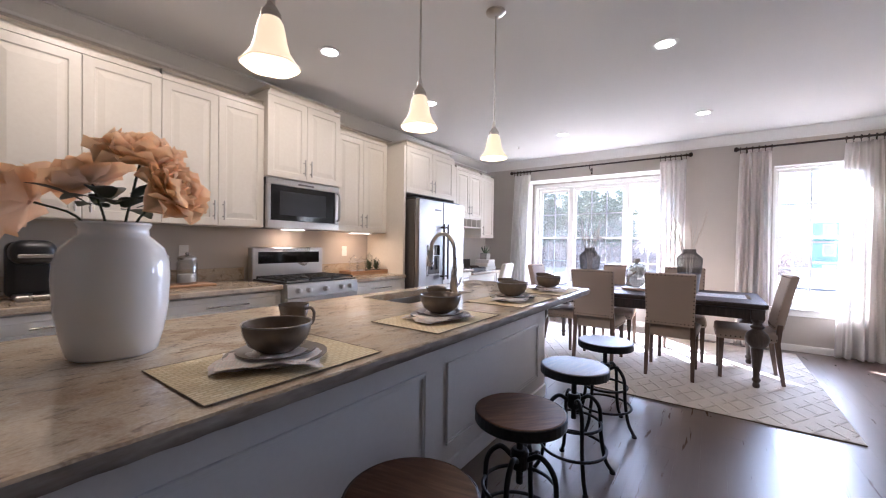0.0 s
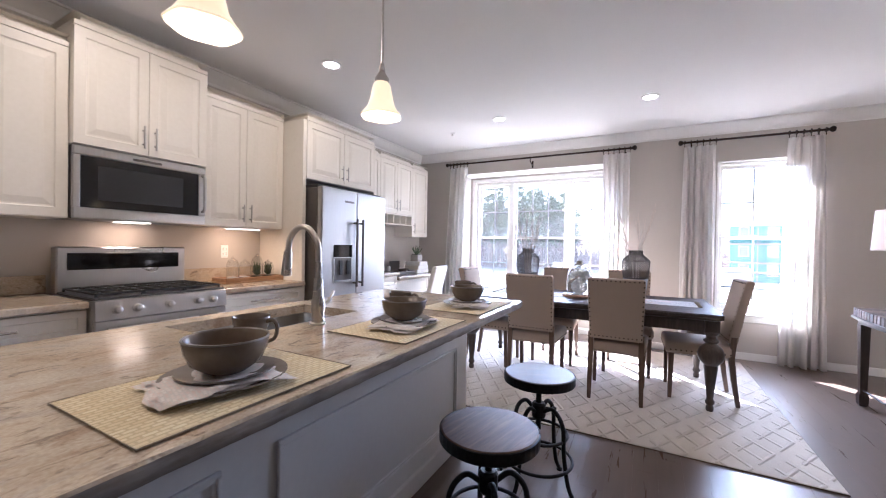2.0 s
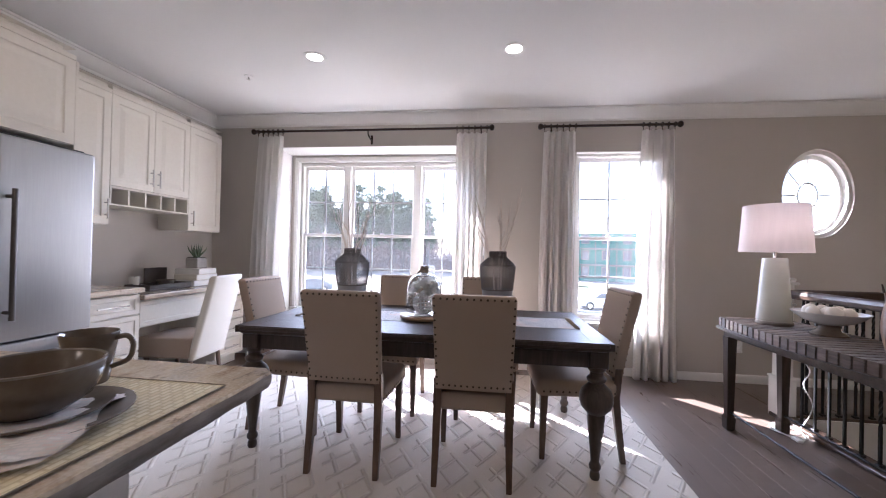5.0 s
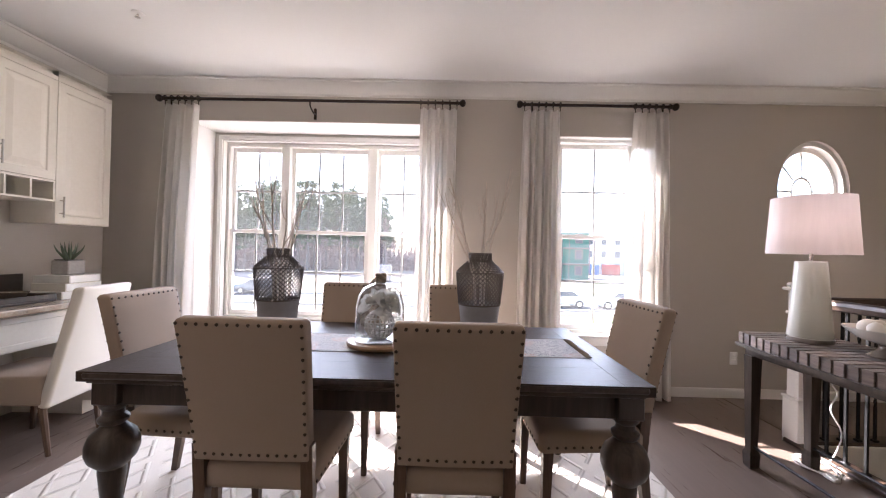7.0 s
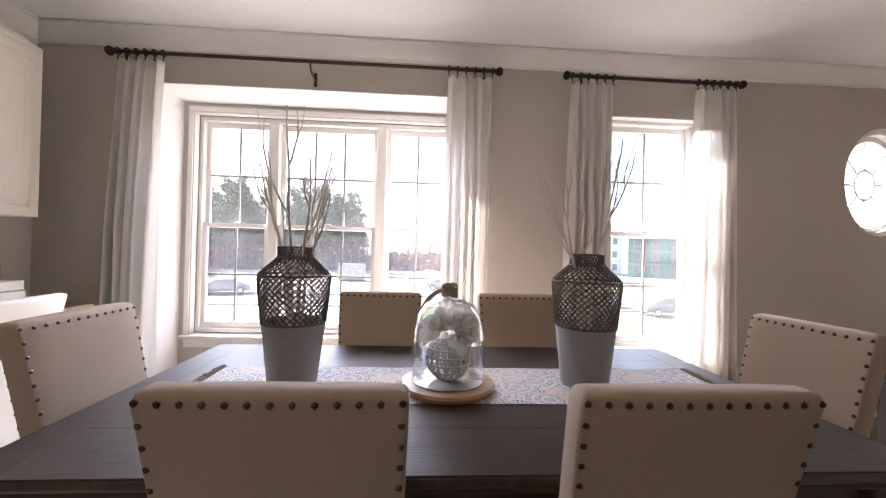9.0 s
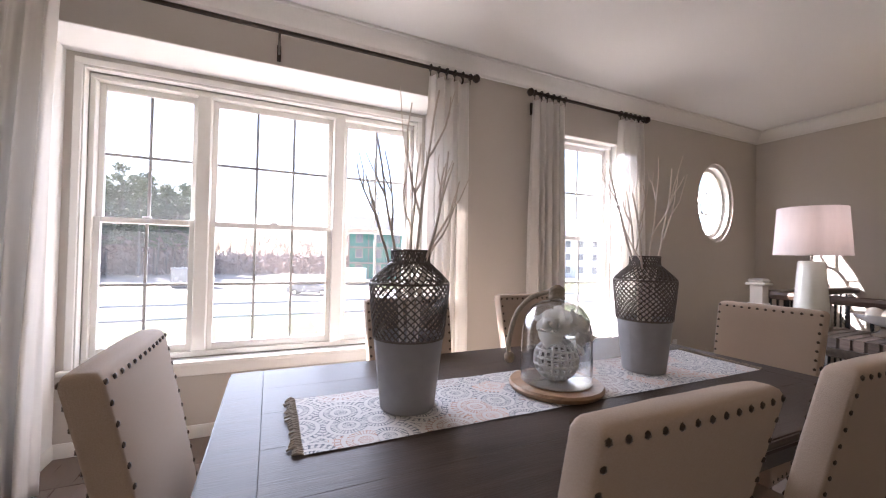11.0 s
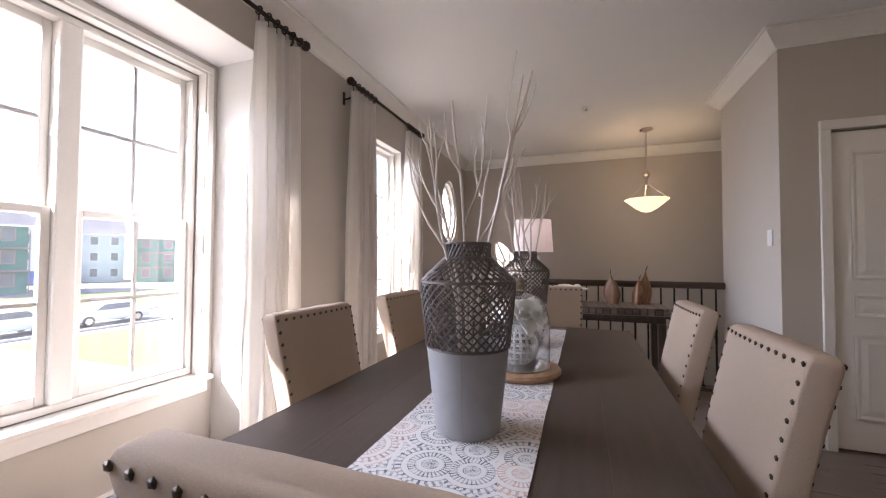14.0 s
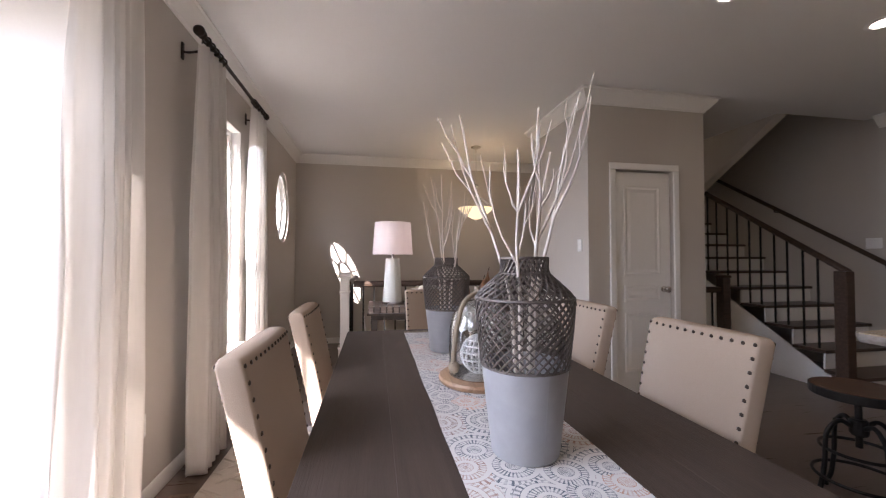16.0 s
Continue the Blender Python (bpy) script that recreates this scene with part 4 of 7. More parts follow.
def fridge():
    f = thing("refrigerator", (XW, 3.82, 0), "stainless french-door refrigerator with water dispenser", "refrigerator")
    d, w, h = 0.715, 0.95, 1.78
    part("body", boxed(0.02, d, 0.002, w - 0.002, 0.02, h - 0.01, bevel=0.006), DARKSTEEL, f, "dark grey cabinet sides")
    part("hinge_cover", boxed(0.3, d, 0.01, w - 0.01, h - 0.009, h + 0.02, bevel=0.004), BLACKPLASTIC, f)
    for i, (y0, y1) in enumerate(((0.0, 0.472), (0.478, 0.95))):
        dr = part("door", boxed(d + 0.004, d + 0.066, y0, y1, 0.70, h, bevel=0.012, seg=3), FRIDGESTEEL, f)
        hy = y1 - 0.04 if i == 0 else y0 + 0.04
        bm = rod([(d + 0.115, hy, 0.82), (d + 0.115, hy, 1.5)], 0.012, 12)
        for z in (0.86, 1.46):
            tube(bm, [(d + 0.06, hy, z), (d + 0.115, hy, z)], 0.01, 8)
        part("handle", bm, DARKSTEEL, dr, "dark steel bar handle", 40)
        if i == 0:
            part("dispenser_panel", boxed(d + 0.0665, d + 0.07, 0.15, 0.41, 1.12, 1.24, bevel=0.002), BLACKGLASS, dr, "black dispenser display")
            bm = bmesh.new()
            box(bm, d + 0.0665, d + 0.071, 0.15, 0.162, 0.88, 1.11)
            box(bm, d + 0.0665, d + 0.071, 0.398, 0.41, 0.88, 1.11)
            box(bm, d + 0.0665, d + 0.085, 0.162, 0.398, 0.88, 0.895)
            part("dispenser_trim", bm, STEEL, dr)
            part("dispenser_recess", boxed(d + 0.0665, d + 0.0685, 0.163, 0.397, 0.896, 1.112), DARKSTEEL, dr, "dark dispenser recess")
            for yy in (0.22, 0.32):
                part("dispenser_paddle", boxed(d + 0.069, d + 0.082, yy, yy + 0.045, 0.95, 1.09, bevel=0.006), BLACKPLASTIC, dr)
        else:
            part("badge", boxed(d + 0.0665, d + 0.068, 0.3, 0.43, 1.655, 1.675), DARKSTEEL, dr, "small pale badge plate")
    dr = part("freezer_drawer", boxed(d + 0.004, d + 0.066, 0.0, w, 0.06, 0.692, bevel=0.012, seg=3), FRIDGESTEEL, f)
    bm = rod([(d + 0.115, 0.08, 0.62), (d + 0.115, w - 0.08, 0.62)], 0.012, 12)
    for yy in (0.14, w - 0.14):
        tube(bm, [(d + 0.06, yy, 0.62), (d + 0.115, yy, 0.62)], 0.01, 8)
    part("handle", bm, DARKSTEEL, dr, "dark steel bar handle", 40)
    return f


fridge()

# desk run
base_cabinet(4.815, 5.27, [(4.815, 5.27, 0.70, 0.85, "drawer"), (4.815, 5.27, 0.42, 0.69, "drawer"), (4.815, 5.27, 0.12, 0.41, "drawer")], label="white three-drawer base cabinet beside the desk")
base_cabinet(6.08, 6.5, [(6.08, 6.5, 0.66, 0.79, "drawer"), (6.08, 6.5, 0.48, 0.65, "drawer"), (6.08, 6.5, 0.30, 0.47, "drawer"), (6.08, 6.5, 0.11, 0.29, "drawer")], 0.8, "white four-drawer cabinet under the desk end")
counter("desk_side_counter", 4.815, 5.27, "beige granite countertop beside the desk")
dk = thing("kneehole_desk", (XW, 5.27, 0), "built-in desk with granite top and a shallow drawer", "desk")
part("desktop", boxed(0.001, 0.645, 0.002, 1.235, 0.801, 0.841, bevel=0.008, seg=2), GRANITE, dk, "beige granite top")
part("apron", boxed(0.02, 0.58, 0.002, 0.808, 0.58, 0.8), CAB, dk)
bm = stepped_panel(bmesh.new(), 0.01, 0.8, 0.59, 0.79, DRAWER_RINGS, "x", 1, 0.581)
part("drawer_front", bm, CAB, dk)


# ---- island ----
def island():
    """Panelled body with a stone top that overhangs on the seating side."""
    b = thing("kitchen_island", (-1.72, -0.35, 0), "grey-painted panelled kitchen island body", "kitchen island")
    L = 3.88
    W = 0.70
    for q in ((0, 0.5, 0, 2.38, 0.09, 0.872), (0, 0.5, 3.16, L, 0.09, 0.872), (0, 0.03, 2.38, 3.16, 0.09, 0.872), (0.03, 0.5, 2.38, 3.16, 0.09, 0.62)):
        part("cabinet_box", boxed(*q), ISLE, b)
    part("back_panel", boxed(0.5, W, 0, L, 0.09, 0.872), ISLE, b)
    part("plinth", boxed(0.05, W + 0.014, -0.001, L + 0.014, 0, 0.1, bevel=0.006), ISLE, b)
    for y0, y1 in ((0.1, 0.81), (0.99, 2.265), (2.445, 3.72)):
        bm = bmesh.new()
        for k, (w, t) in enumerate(((0.0, 0.014), (0.013, 0.009))):
            for q in ((y0 + w, y1 - w, 0.19 + w, 0.204 + w), (y0 + w, y1 - w, 0.616 - w, 0.63 - w), (y0 + w, y0 + w + 0.014, 0.204 + w, 0.616 - w), (y1 - w - 0.014, y1 - w, 0.204 + w, 0.616 - w)):
                box(bm, W + 0.0005, W + t, *q, 0.003)
        part("panel_moulding", bm, ISLE, b)
    bm = bmesh.new()
    for q in ((0.08, 0.62, 0.19, 0.206), (0.08, 0.62, 0.614, 0.63), (0.08, 0.096, 0.206, 0.614), (0.604, 0.62, 0.206, 0.614)):
        box(bm, q[0], q[1], L + 0.0005, L + 0.014, q[2], q[3], 0.003)
    part("panel_moulding", bm, ISLE, b)
    return b


island()


def island_top():
    t = thing("island_countertop", (-1.76, -0.40, 0.873), "polished beige and brown granite island countertop with chiselled edge", "countertop")
    W, L, H = 1.09, 4.0, 0.043
    hx0, hx1, hy0, hy1 = 0.11, 0.49, 2.48, 3.16
    bm = bmesh.new()
    sides, rows = [], []
    step = 0.02
    corner = 0.03
    path = []
    for (ax, ay), (bx, by) in (((corner, 0), (W - corner, 0)), ((W, corner), (W, L - corner)), ((W - corner, L), (corner, L)), ((0, L - corner), (0, corner))):
        n = max(2, int((abs(bx - ax) + abs(by - ay)) / step))
        path.append([(ax + (bx - ax) * i / n, ay + (by - ay) * i / n) for i in range(n + 1)])
    flat = [p for s in path for p in s]
    marks = []
    for s in path:
        marks.append(len(sides))
        sides += s
    prof = [(0.006, H), (0.001, H - 0.005), (0.0, H * 0.6), (0.002, H * 0.35), (0.008, 0.004), (0.014, 0.0)]
    for k, (ins, z) in enumerate(prof):
        row = []
        for x, y in sides:
            j = noise.noise(Vector((x * 22, y * 22, z * 60))) * (0.004 if k else 0.0015)
            ox = ins + j
            cx = min(max(x, corner), W - corner)
            cy = min(max(y, corner), L - corner)
            d = Vector((x - cx, y - cy))
            d = d.normalized() if d.length > 1e-6 else Vector((0, 0))
            row.append(bm.verts.new((x - d.x * ox, y - d.y * ox, z)))
        rows.append(row)
    n = len(sides)
    for i in range(n):
        bm.faces.new((rows[0][i], rows[0][(i + 1) % n], rows[1][(i + 1) % n], rows[1][i]))
    edge = bmesh.new()
    skirt = [[edge.verts.new(v.co) for v in row] for row in rows[1:]]
    for p, q in zip(skirt, skirt[1:]):
        for i in range(n):
            edge.faces.new((p[i], p[(i + 1) % n], q[(i + 1) % n], q[i]))
    for row in rows[2:-1]:
        for v in row:
            bm.verts.remove(v)
    for r, z in ((rows[0], H), (rows[-1], 0.0)):
        hole = [bm.verts.new((x, y, z)) for x, y in ((hx0, hy0), (hx1, hy0), (hx1, hy1), (hx0, hy1))]
        cuts = marks + [n]
        for i in range(4):
            seg = r[cuts[i]: cuts[i + 1]] + [r[cuts[i + 1] % n]]
            bm.faces.new(seg + [hole[(i + 1) % 4], hole[i]])
        if z:
            top = hole
        else:
            for i in range(4):
                bm.faces.new((top[i], top[(i + 1) % 4], hole[(i + 1) % 4], hole[i]))
    part("slab", bm, GRANITE, t)
    part("chiselled_edge", edge, ROUGHSTONE, t, "rough grey-brown chiselled edge", 40)
    return t


island_top()

sk = thing("kitchen_sink", (-1.46, 2.42, 0.872), "undermount stainless steel kitchen sink in the island", "sink")
bm = bmesh.new()
stepped = [(-0.21, -0.36, 0.0), (-0.195, -0.345, -0.002), (-0.185, -0.335, -0.2), (-0.16, -0.31, -0.215)]
loops = []
for x, y, z in stepped:
    pts = []
    for sx, sy in ((1, 1), (-1, 1), (-1, -1), (1, -1)):
        for k in range(4):
            a = math.pi / 2 * (k / 3) + {(1, 1): 0, (-1, 1): math.pi / 2, (-1, -1): math.pi, (1, -1): 1.5 * math.pi}[(sx, sy)]
            pts.append((sx * (-x - 0.05) + 0.05 * math.cos(a), sy * (-y - 0.05) + 0.05 * math.sin(a), z))
    loops.append([bm.verts.new(p) for p in pts])
for p, q in zip(loops, loops[1:]):
    for i in range(16):
        bm.faces.new((p[i], p[(i + 1) % 16], q[(i + 1) % 16], q[i]))
bm.faces.new(loops[-1])
part("basin", bm, STEEL, sk, smooth=50)
part("drain", turned([(0.0, -0.212), (0.04, -0.212), (0.045, -0.214)], 16, ends=False), NICKEL, sk)

fc = thing("kitchen_faucet", (-1.2, 2.43, 0.916), "tall brushed nickel gooseneck pull-down faucet", "faucet")
part("base", turned([(0.032, 0), (0.032, 0.006), (0.026, 0.012), (0.024, 0.05), (0.028, 0.06), (0.028, 0.1), (0.022, 0.115), (0.018, 0.2), (0, 0.2)], 20), NICKEL, fc, smooth=40)
arch = curve_points([(0, 0, 0.19), (0, 0, 0.28), (-0.01, 0, 0.35), (-0.06, 0, 0.41), (-0.12, 0, 0.415), (-0.17, 0, 0.37), (-0.185, 0, 0.3)], 5)
part("spout", rod(arch, 0.0128, 12), NICKEL, fc, smooth=50)
part("spray_head", rod([(-0.183, 0, 0.31), (-0.187, 0, 0.27), (-0.195, 0, 0.2)], [0.017, 0.02, 0.023], 14), NICKEL, fc, smooth=50)
fc.scale = (1, 1, 0.96)
part("lever", rod([(0, 0.025, 0.08), (0.0, 0.06, 0.09), (-0.01, 0.1, 0.13)], [0.009, 0.008, 0.006], 8), NICKEL, fc, smooth=50)


# ---- place settings ----
def place_setting(y0, y1, bx, by, mug_at):
    cy = (y0 + y1) / 2
    ym = y1 - y0
    m = thing("placemat", (-0.885, cy, 0.9165), "pale yellow woven placemat on the island", "placemat", group="island place settings")
    bm = bmesh.new()
    nx, ny = 8, 10
    grid = [[bm.verts.new((-0.175 + 0.35 * i / nx, -ym / 2 + ym * j / ny, 0.0035 + 0.0012 * noise.noise(Vector((i * 0.9, j * 0.7, y0 * 9))))) for j in range(ny + 1)] for i in range(nx + 1)]
    for i in range(nx):
        for j in range(ny):
            bm.faces.new((grid[i][j], grid[i + 1][j], grid[i + 1][j + 1], grid[i][j + 1]))
    part("woven_cloth", bm, MAT, m)
    hem = [(-0.175, -ym / 2, 0.003), (0.175, -ym / 2, 0.003), (0.175, ym / 2, 0.003), (-0.175, ym / 2, 0.003)]
    part("hem", rod(hem, 0.0018, 6, True), ROPE, m, "brown stitched hem")
    for k, (r, z, mt) in enumerate(((0.135, 0.9215, PLATE), (0.105, 0.933, PLATE))):
        p = thing("plate", (bx, by, z), "grey stoneware plate stacked under a bowl", "plate", group="island place settings")
        part("dish", turned([(0, 0), (r * 0.6, 0), (r * 0.66, 0.003), (r, 0.015), (r, 0.018), (r * 0.64, 0.0075), (0, 0.006)], 32), mt, p, smooth=40)
        if k == 0:
            nk = thing("folded_napkin", (bx + 0.02, by - 0.03, 0.933), "white napkin with a faded rust print folded on the plate", "napkin", 20 + 30 * by, "island place settings")
            for layer in range(2):
                bm = bmesh.new()
                rows = []
                for i in range(17):
                    row = []
                    for j in range(11):
                        u, v = i / 16 - 0.5, j / 10 - 0.5
                        z2 = 0.003 + 0.007 * layer + 0.008 * noise.noise(Vector((u * 6 + layer, v * 6, by * 7))) - 0.11 * max(0, math.hypot(u * 0.28, v * 0.2) - 0.1)
                        row.append(bm.verts.new((u * (0.27 - 0.03 * layer) + 0.008 * math.sin(v * 9), v * 0.19 + 0.01 * math.sin(u * 8 + layer), max(z2, -0.007 + 0.006 * layer))))
                    rows.append(row)
                for i in range(16):
                    for j in range(10):
                        bm.faces.new((rows[i][j], rows[i + 1][j], rows[i + 1][j + 1], rows[i][j + 1]))
                part("cloth_fold", bm, NAPKIN, nk, smooth=60)
    b = thing("soup_bowl", (bx, by, 0.945), "dark taupe glazed stoneware bowl on plates", "bowl", group="island place settings")
    part("bowl_body", turned([(0, 0.0), (0.045, 0.0), (0.05, 0.004), (0.075, 0.022), (0.088, 0.05), (0.0925, 0.078), (0.091, 0.08), (0.0875, 0.077), (0.083, 0.05), (0.066, 0.026), (0.04, 0.012), (0, 0.01)], 36), TAUPE, b, smooth=50)
    part("glazed_rim", turned([(0.09, 0.077), (0.0935, 0.0775), (0.093, 0.081), (0.0905, 0.0815), (0.088, 0.079)], 36, ends=False), PLATE, b, smooth=50)
    g = thing("coffee_mug", (*mug_at, 0.9215), "dark taupe stoneware mug beside the bowl", "mug", 20, "island place settings")
    part("cup", turned([(0, 0), (0.031, 0), (0.034, 0.004), (0.0365, 0.02), (0.044, 0.07), (0.0515, 0.108), (0.0505, 0.111), (0.048, 0.108), (0.041, 0.07), (0.033, 0.02), (0, 0.012)], 32), TAUPE, g, smooth=50)
    part("mug_handle", rod(curve_points([(0.047, 0, 0.097), (0.07, 0, 0.101), (0.082, 0, 0.082), (0.074, 0, 0.05), (0.041, 0, 0.034)], 5), 0.0055, 8), TAUPE, g, smooth=60)


place_setting(0.80, 1.295, -0.885, 1.06, (-1.09, 1.245))
place_setting(1.59, 2.08, -0.885, 1.845, (-1.03, 2.01))
place_setting(2.345, 2.825, -0.885, 2.595, (-1.0, 2.735))
place_setting(2.975, 3.455, -0.885, 3.225, (-1.0, 3.41))


# ---- flower vase ----
def petal_patch(bm, centre, way, size, curl, rnd, axis):
    """One petal leaning along a way, cupped towards the flower's axis."""
    way = Vector(way).normalized()
    side = way.cross(axis + Vector((rnd.random() - 0.5, rnd.random() - 0.5, rnd.random() - 0.5)) * 0.3).normalized()
    out = side.cross(way)
    if out.dot(axis) < 0:
        out = -out
    rows = []
    turn = 6.3 * rnd.random()
    for i in range(6):
        u = i / 5
        w = size * 0.5 * math.sin(math.pi * (0.1 + 0.8 * u))
        row = []
        for j in range(4):
            v = j / 3 * 2 - 1
            cup = curl * size * (u * u) + 0.22 * size * v * v
            ruffle = 0.07 * size * math.sin(4 * v + 5 * u + turn) * u
            row.append(bm.verts.new(Vector(centre) + way * (u * size) + side * (v * w) + out * (cup + ruffle)))
        rows.append(row)
    for i in range(5):
        for j in range(3):
            bm.faces.new((rows[i][j], rows[i + 1][j], rows[i + 1][j + 1], rows[i][j + 1]))


def blossom(parent, name, centre, axis, size, petals, material, seed):
    rnd = random.Random(seed)
    bm = bmesh.new()
    axis = Vector(axis).normalized()
    ref = axis.orthogonal().normalized()
    for k in range(petals):
        f = k / petals
        open_angle = 0.15 + 1.35 * f ** 0.8
        a = k * 2.39996 + rnd.random() * 0.3
        r = Matrix.Rotation(a, 3, axis) @ ref
        way = axis * math.cos(open_angle) + r * math.sin(open_angle)
        petal_patch(bm, Vector(centre) + r * size * 0.06, way, size * (0.55 + 0.45 * f) * (0.85 + 0.3 * rnd.random()), 0.18 - 0.3 * f, rnd, axis)
    return part(name, bm, material, parent, smooth=70)


def leaf_blade(bm, root, way, length, width, droop):
    way = Vector(way).normalized()
    side = way.cross(Vector((0, 0, 1))).normalized()
    rows = []
    for i in range(7):
        u = i / 6
        w = width * math.sin(math.pi * min(0.98, 0.06 + 0.94 * u)) ** 0.8
        p = Vector(root) + way * (u * length) + Vector((0, 0, -droop * u * u))
        rows.append([bm.verts.new(p - side * w), bm.verts.new(p + Vector((0, 0, -0.18 * w))), bm.verts.new(p + side * w)])
    for p, q in zip(rows, rows[1:]):
        for j in (0, 1):
            bm.faces.new((p[j], p[j + 1], q[j + 1], q[j]))


vz = thing("flower_vase", (-1.325, 0.81, 0.9165), "glossy white ceramic jar with silk peach peonies", "vase")
part("jar", turned([(0, 0), (0.098, 0), (0.104, 0.006), (0.118, 0.06), (0.13, 0.14), (0.134, 0.22), (0.131, 0.27), (0.118, 0.31), (0.094, 0.335), (0.082, 0.345), (0.08, 0.365), (0.088, 0.378), (0.086, 0.384), (0.076, 0.378), (0.07, 0.35), (0.1, 0.3), (0, 0.28)], 48), CERAMIC, vz, smooth=45)
BLOOMS = [((0.06, 0.045, 0.555), (0.35, 0.0, 0.85), 0.112), ((0.135, 0.095, 0.465), (0.7, 0.3, 0.45), 0.098), ((-0.2, -0.145, 0.44), (-0.55, -0.75, 0.35), 0.112), ((-0.105, -0.03, 0.5), (-0.35, -0.3, 0.85), 0.1)]
for i, (c, ax, s) in enumerate(BLOOMS):
    st = part("stem", rod(curve_points([(c[0] * 0.15, c[1] * 0.15, 0.3), (c[0] * 0.45, c[1] * 0.45, 0.4), (c[0] * 0.95, c[1] * 0.95, c[2])], 4), 0.0035, 6), LEAF, vz)
    blossom(vz, "bloom", c, ax, s * 1.08, 44, PEACH, 11 + i)
rl = random.Random(5)
for i in range(14):
    a = i * 2.4 + rl.random()
    bm = bmesh.new()
    leaf_blade(bm, (0.05 * math.cos(a), 0.05 * math.sin(a), 0.42 + 0.05 * rl.random()), (math.cos(a), math.sin(a), 0.25 + 0.6 * rl.random()), 0.12 + 0.06 * rl.random(), 0.034, 0.06)
    part("leaf", bm, LEAF, vz, smooth=60)


# ---- counter things ----
cm = thing("coffee_maker", (-3.12, 0.87, 0.9025), "black single-serve coffee maker on the counter", "coffee maker")
part("body", boxed(-0.12, 0.0, -0.1, 0.1, 0.0, 0.33, bevel=0.045, seg=5), BLACKPLASTIC, cm, smooth=50)
part("head", boxed(-0.05, 0.14, -0.095, 0.095, 0.2, 0.34, bevel=0.06, seg=6), BLACKPLASTIC, cm, smooth=50)
part("drip_tray", boxed(0.001, 0.14, -0.08, 0.08, 0.0, 0.03, bevel=0.008), NICKEL, cm)
part("water_tank", boxed(-0.1, 0.05, 0.101, 0.15, 0.01, 0.28, bevel=0.012, seg=2), CLEAR, cm)
part("handle_band", boxed(0.1405, 0.146, -0.07, 0.07, 0.24, 0.26, bevel=0.003), NICKEL, cm)


def wood_tray(place, w, l, label):
    t = thing("wooden_tray", place, label, "tray")
    part("bottom", boxed(-w / 2, w / 2, -l / 2, l / 2, 0, 0.012, bevel=0.003), TRAYWOOD, t)
    for a in ((-w / 2, -w / 2 + 0.012, -l / 2, l / 2), (w / 2 - 0.012, w / 2, -l / 2, l / 2), (-w / 2 + 0.012, w / 2 - 0.012, -l / 2, -l / 2 + 0.012), (-w / 2 + 0.012, w / 2 - 0.012, l / 2 - 0.012, l / 2)):
        part("side", boxed(*a, 0.0125, 0.045, bevel=0.003), TRAYWOOD, t)
    return t


board = thing("cutting_board", (-3.17, 1.5, 0.9025), "flat brown wooden board under glass canisters", "board")
part("plank", boxed(-0.11, 0.11, -0.36, 0.36, 0, 0.018, bevel=0.005), TRAYWOOD, board)
for i, (y, h) in enumerate(((1.31, 0.21), (1.51, 0.2), (1.69, 0.185))):
    j = thing("glass_canister", (-3.17, y, 0.9215), "clear glass canister with a metal lid", "canister", group="counter canisters")
    r = 0.07
    gl = part("jar", turned([(0, 0), (r * 0.9, 0), (r, 0.01), (r, h * 0.85), (r * 0.86, h * 0.95), (r * 0.86, h), (r * 0.8, h), (r * 0.8, h * 0.95), (r * 0.93, h * 0.84), (r * 0.93, 0.014), (0, 0.01)], 24), CLEAR, j, smooth=40)
    part("contents", turned([(0, 0.014), (r * 0.9, 0.014), (r * 0.9, h * (0.35, 0.3, 0.4)[i]), (r * 0.5, h * 0.42), (0, h * 0.4)], 20), (BALL, TRAYWOOD, WOVEN)[i], j, smooth=40)
    part("lid", turned([(r * 0.92, h + 0.001), (r * 0.92, h + 0.016), (r * 0.6, h + 0.03), (r * 0.16, h + 0.036), (r * 0.2, h + 0.052), (0, h + 0.06)], 24), NICKEL, j, "brushed metal lid", 40)

wood_tray((-3.13, 3.47, 0.9025), 0.2, 0.56, "brown wooden tray with small terrariums on the counter")
for i, (y, h, plant) in enumerate(((3.31, 0.19, False), (3.42, 0.17, False), (3.54, 0.21, True), (3.655, 0.16, True))):
    c = thing("glass_terrarium", (-3.13, y, 0.9155), "small glass cloche over a potted succulent" if plant else "small clear glass jar on a wooden tray", "terrarium", group="tray terrariums")
    part("cover", turned([(0.05, 0), (0.05, h * 0.7), (0.035, h * 0.93), (0.012, h), (0.008, h + 0.015), (0, h + 0.02)], 20, ends=False), CLEAR, c, smooth=50)
    part("soil", turned([(0, 0.001), (0.044, 0.001), (0.046, 0.03), (0, 0.04)], 16), CONCRETE if not plant else CASTIRON, c, smooth=40)
    if plant:
        bm = bmesh.new()
        for k in range(26):
            a = k * 2.4
            leaf_blade(bm, (0.006 * math.cos(a), 0.006 * math.sin(a), 0.035), (math.cos(a), math.sin(a), 0.7 + 0.16 * k), 0.055 + 0.003 * k, 0.011, 0.0)
        part("succulent", bm, SUCCULENT, c, smooth=50)

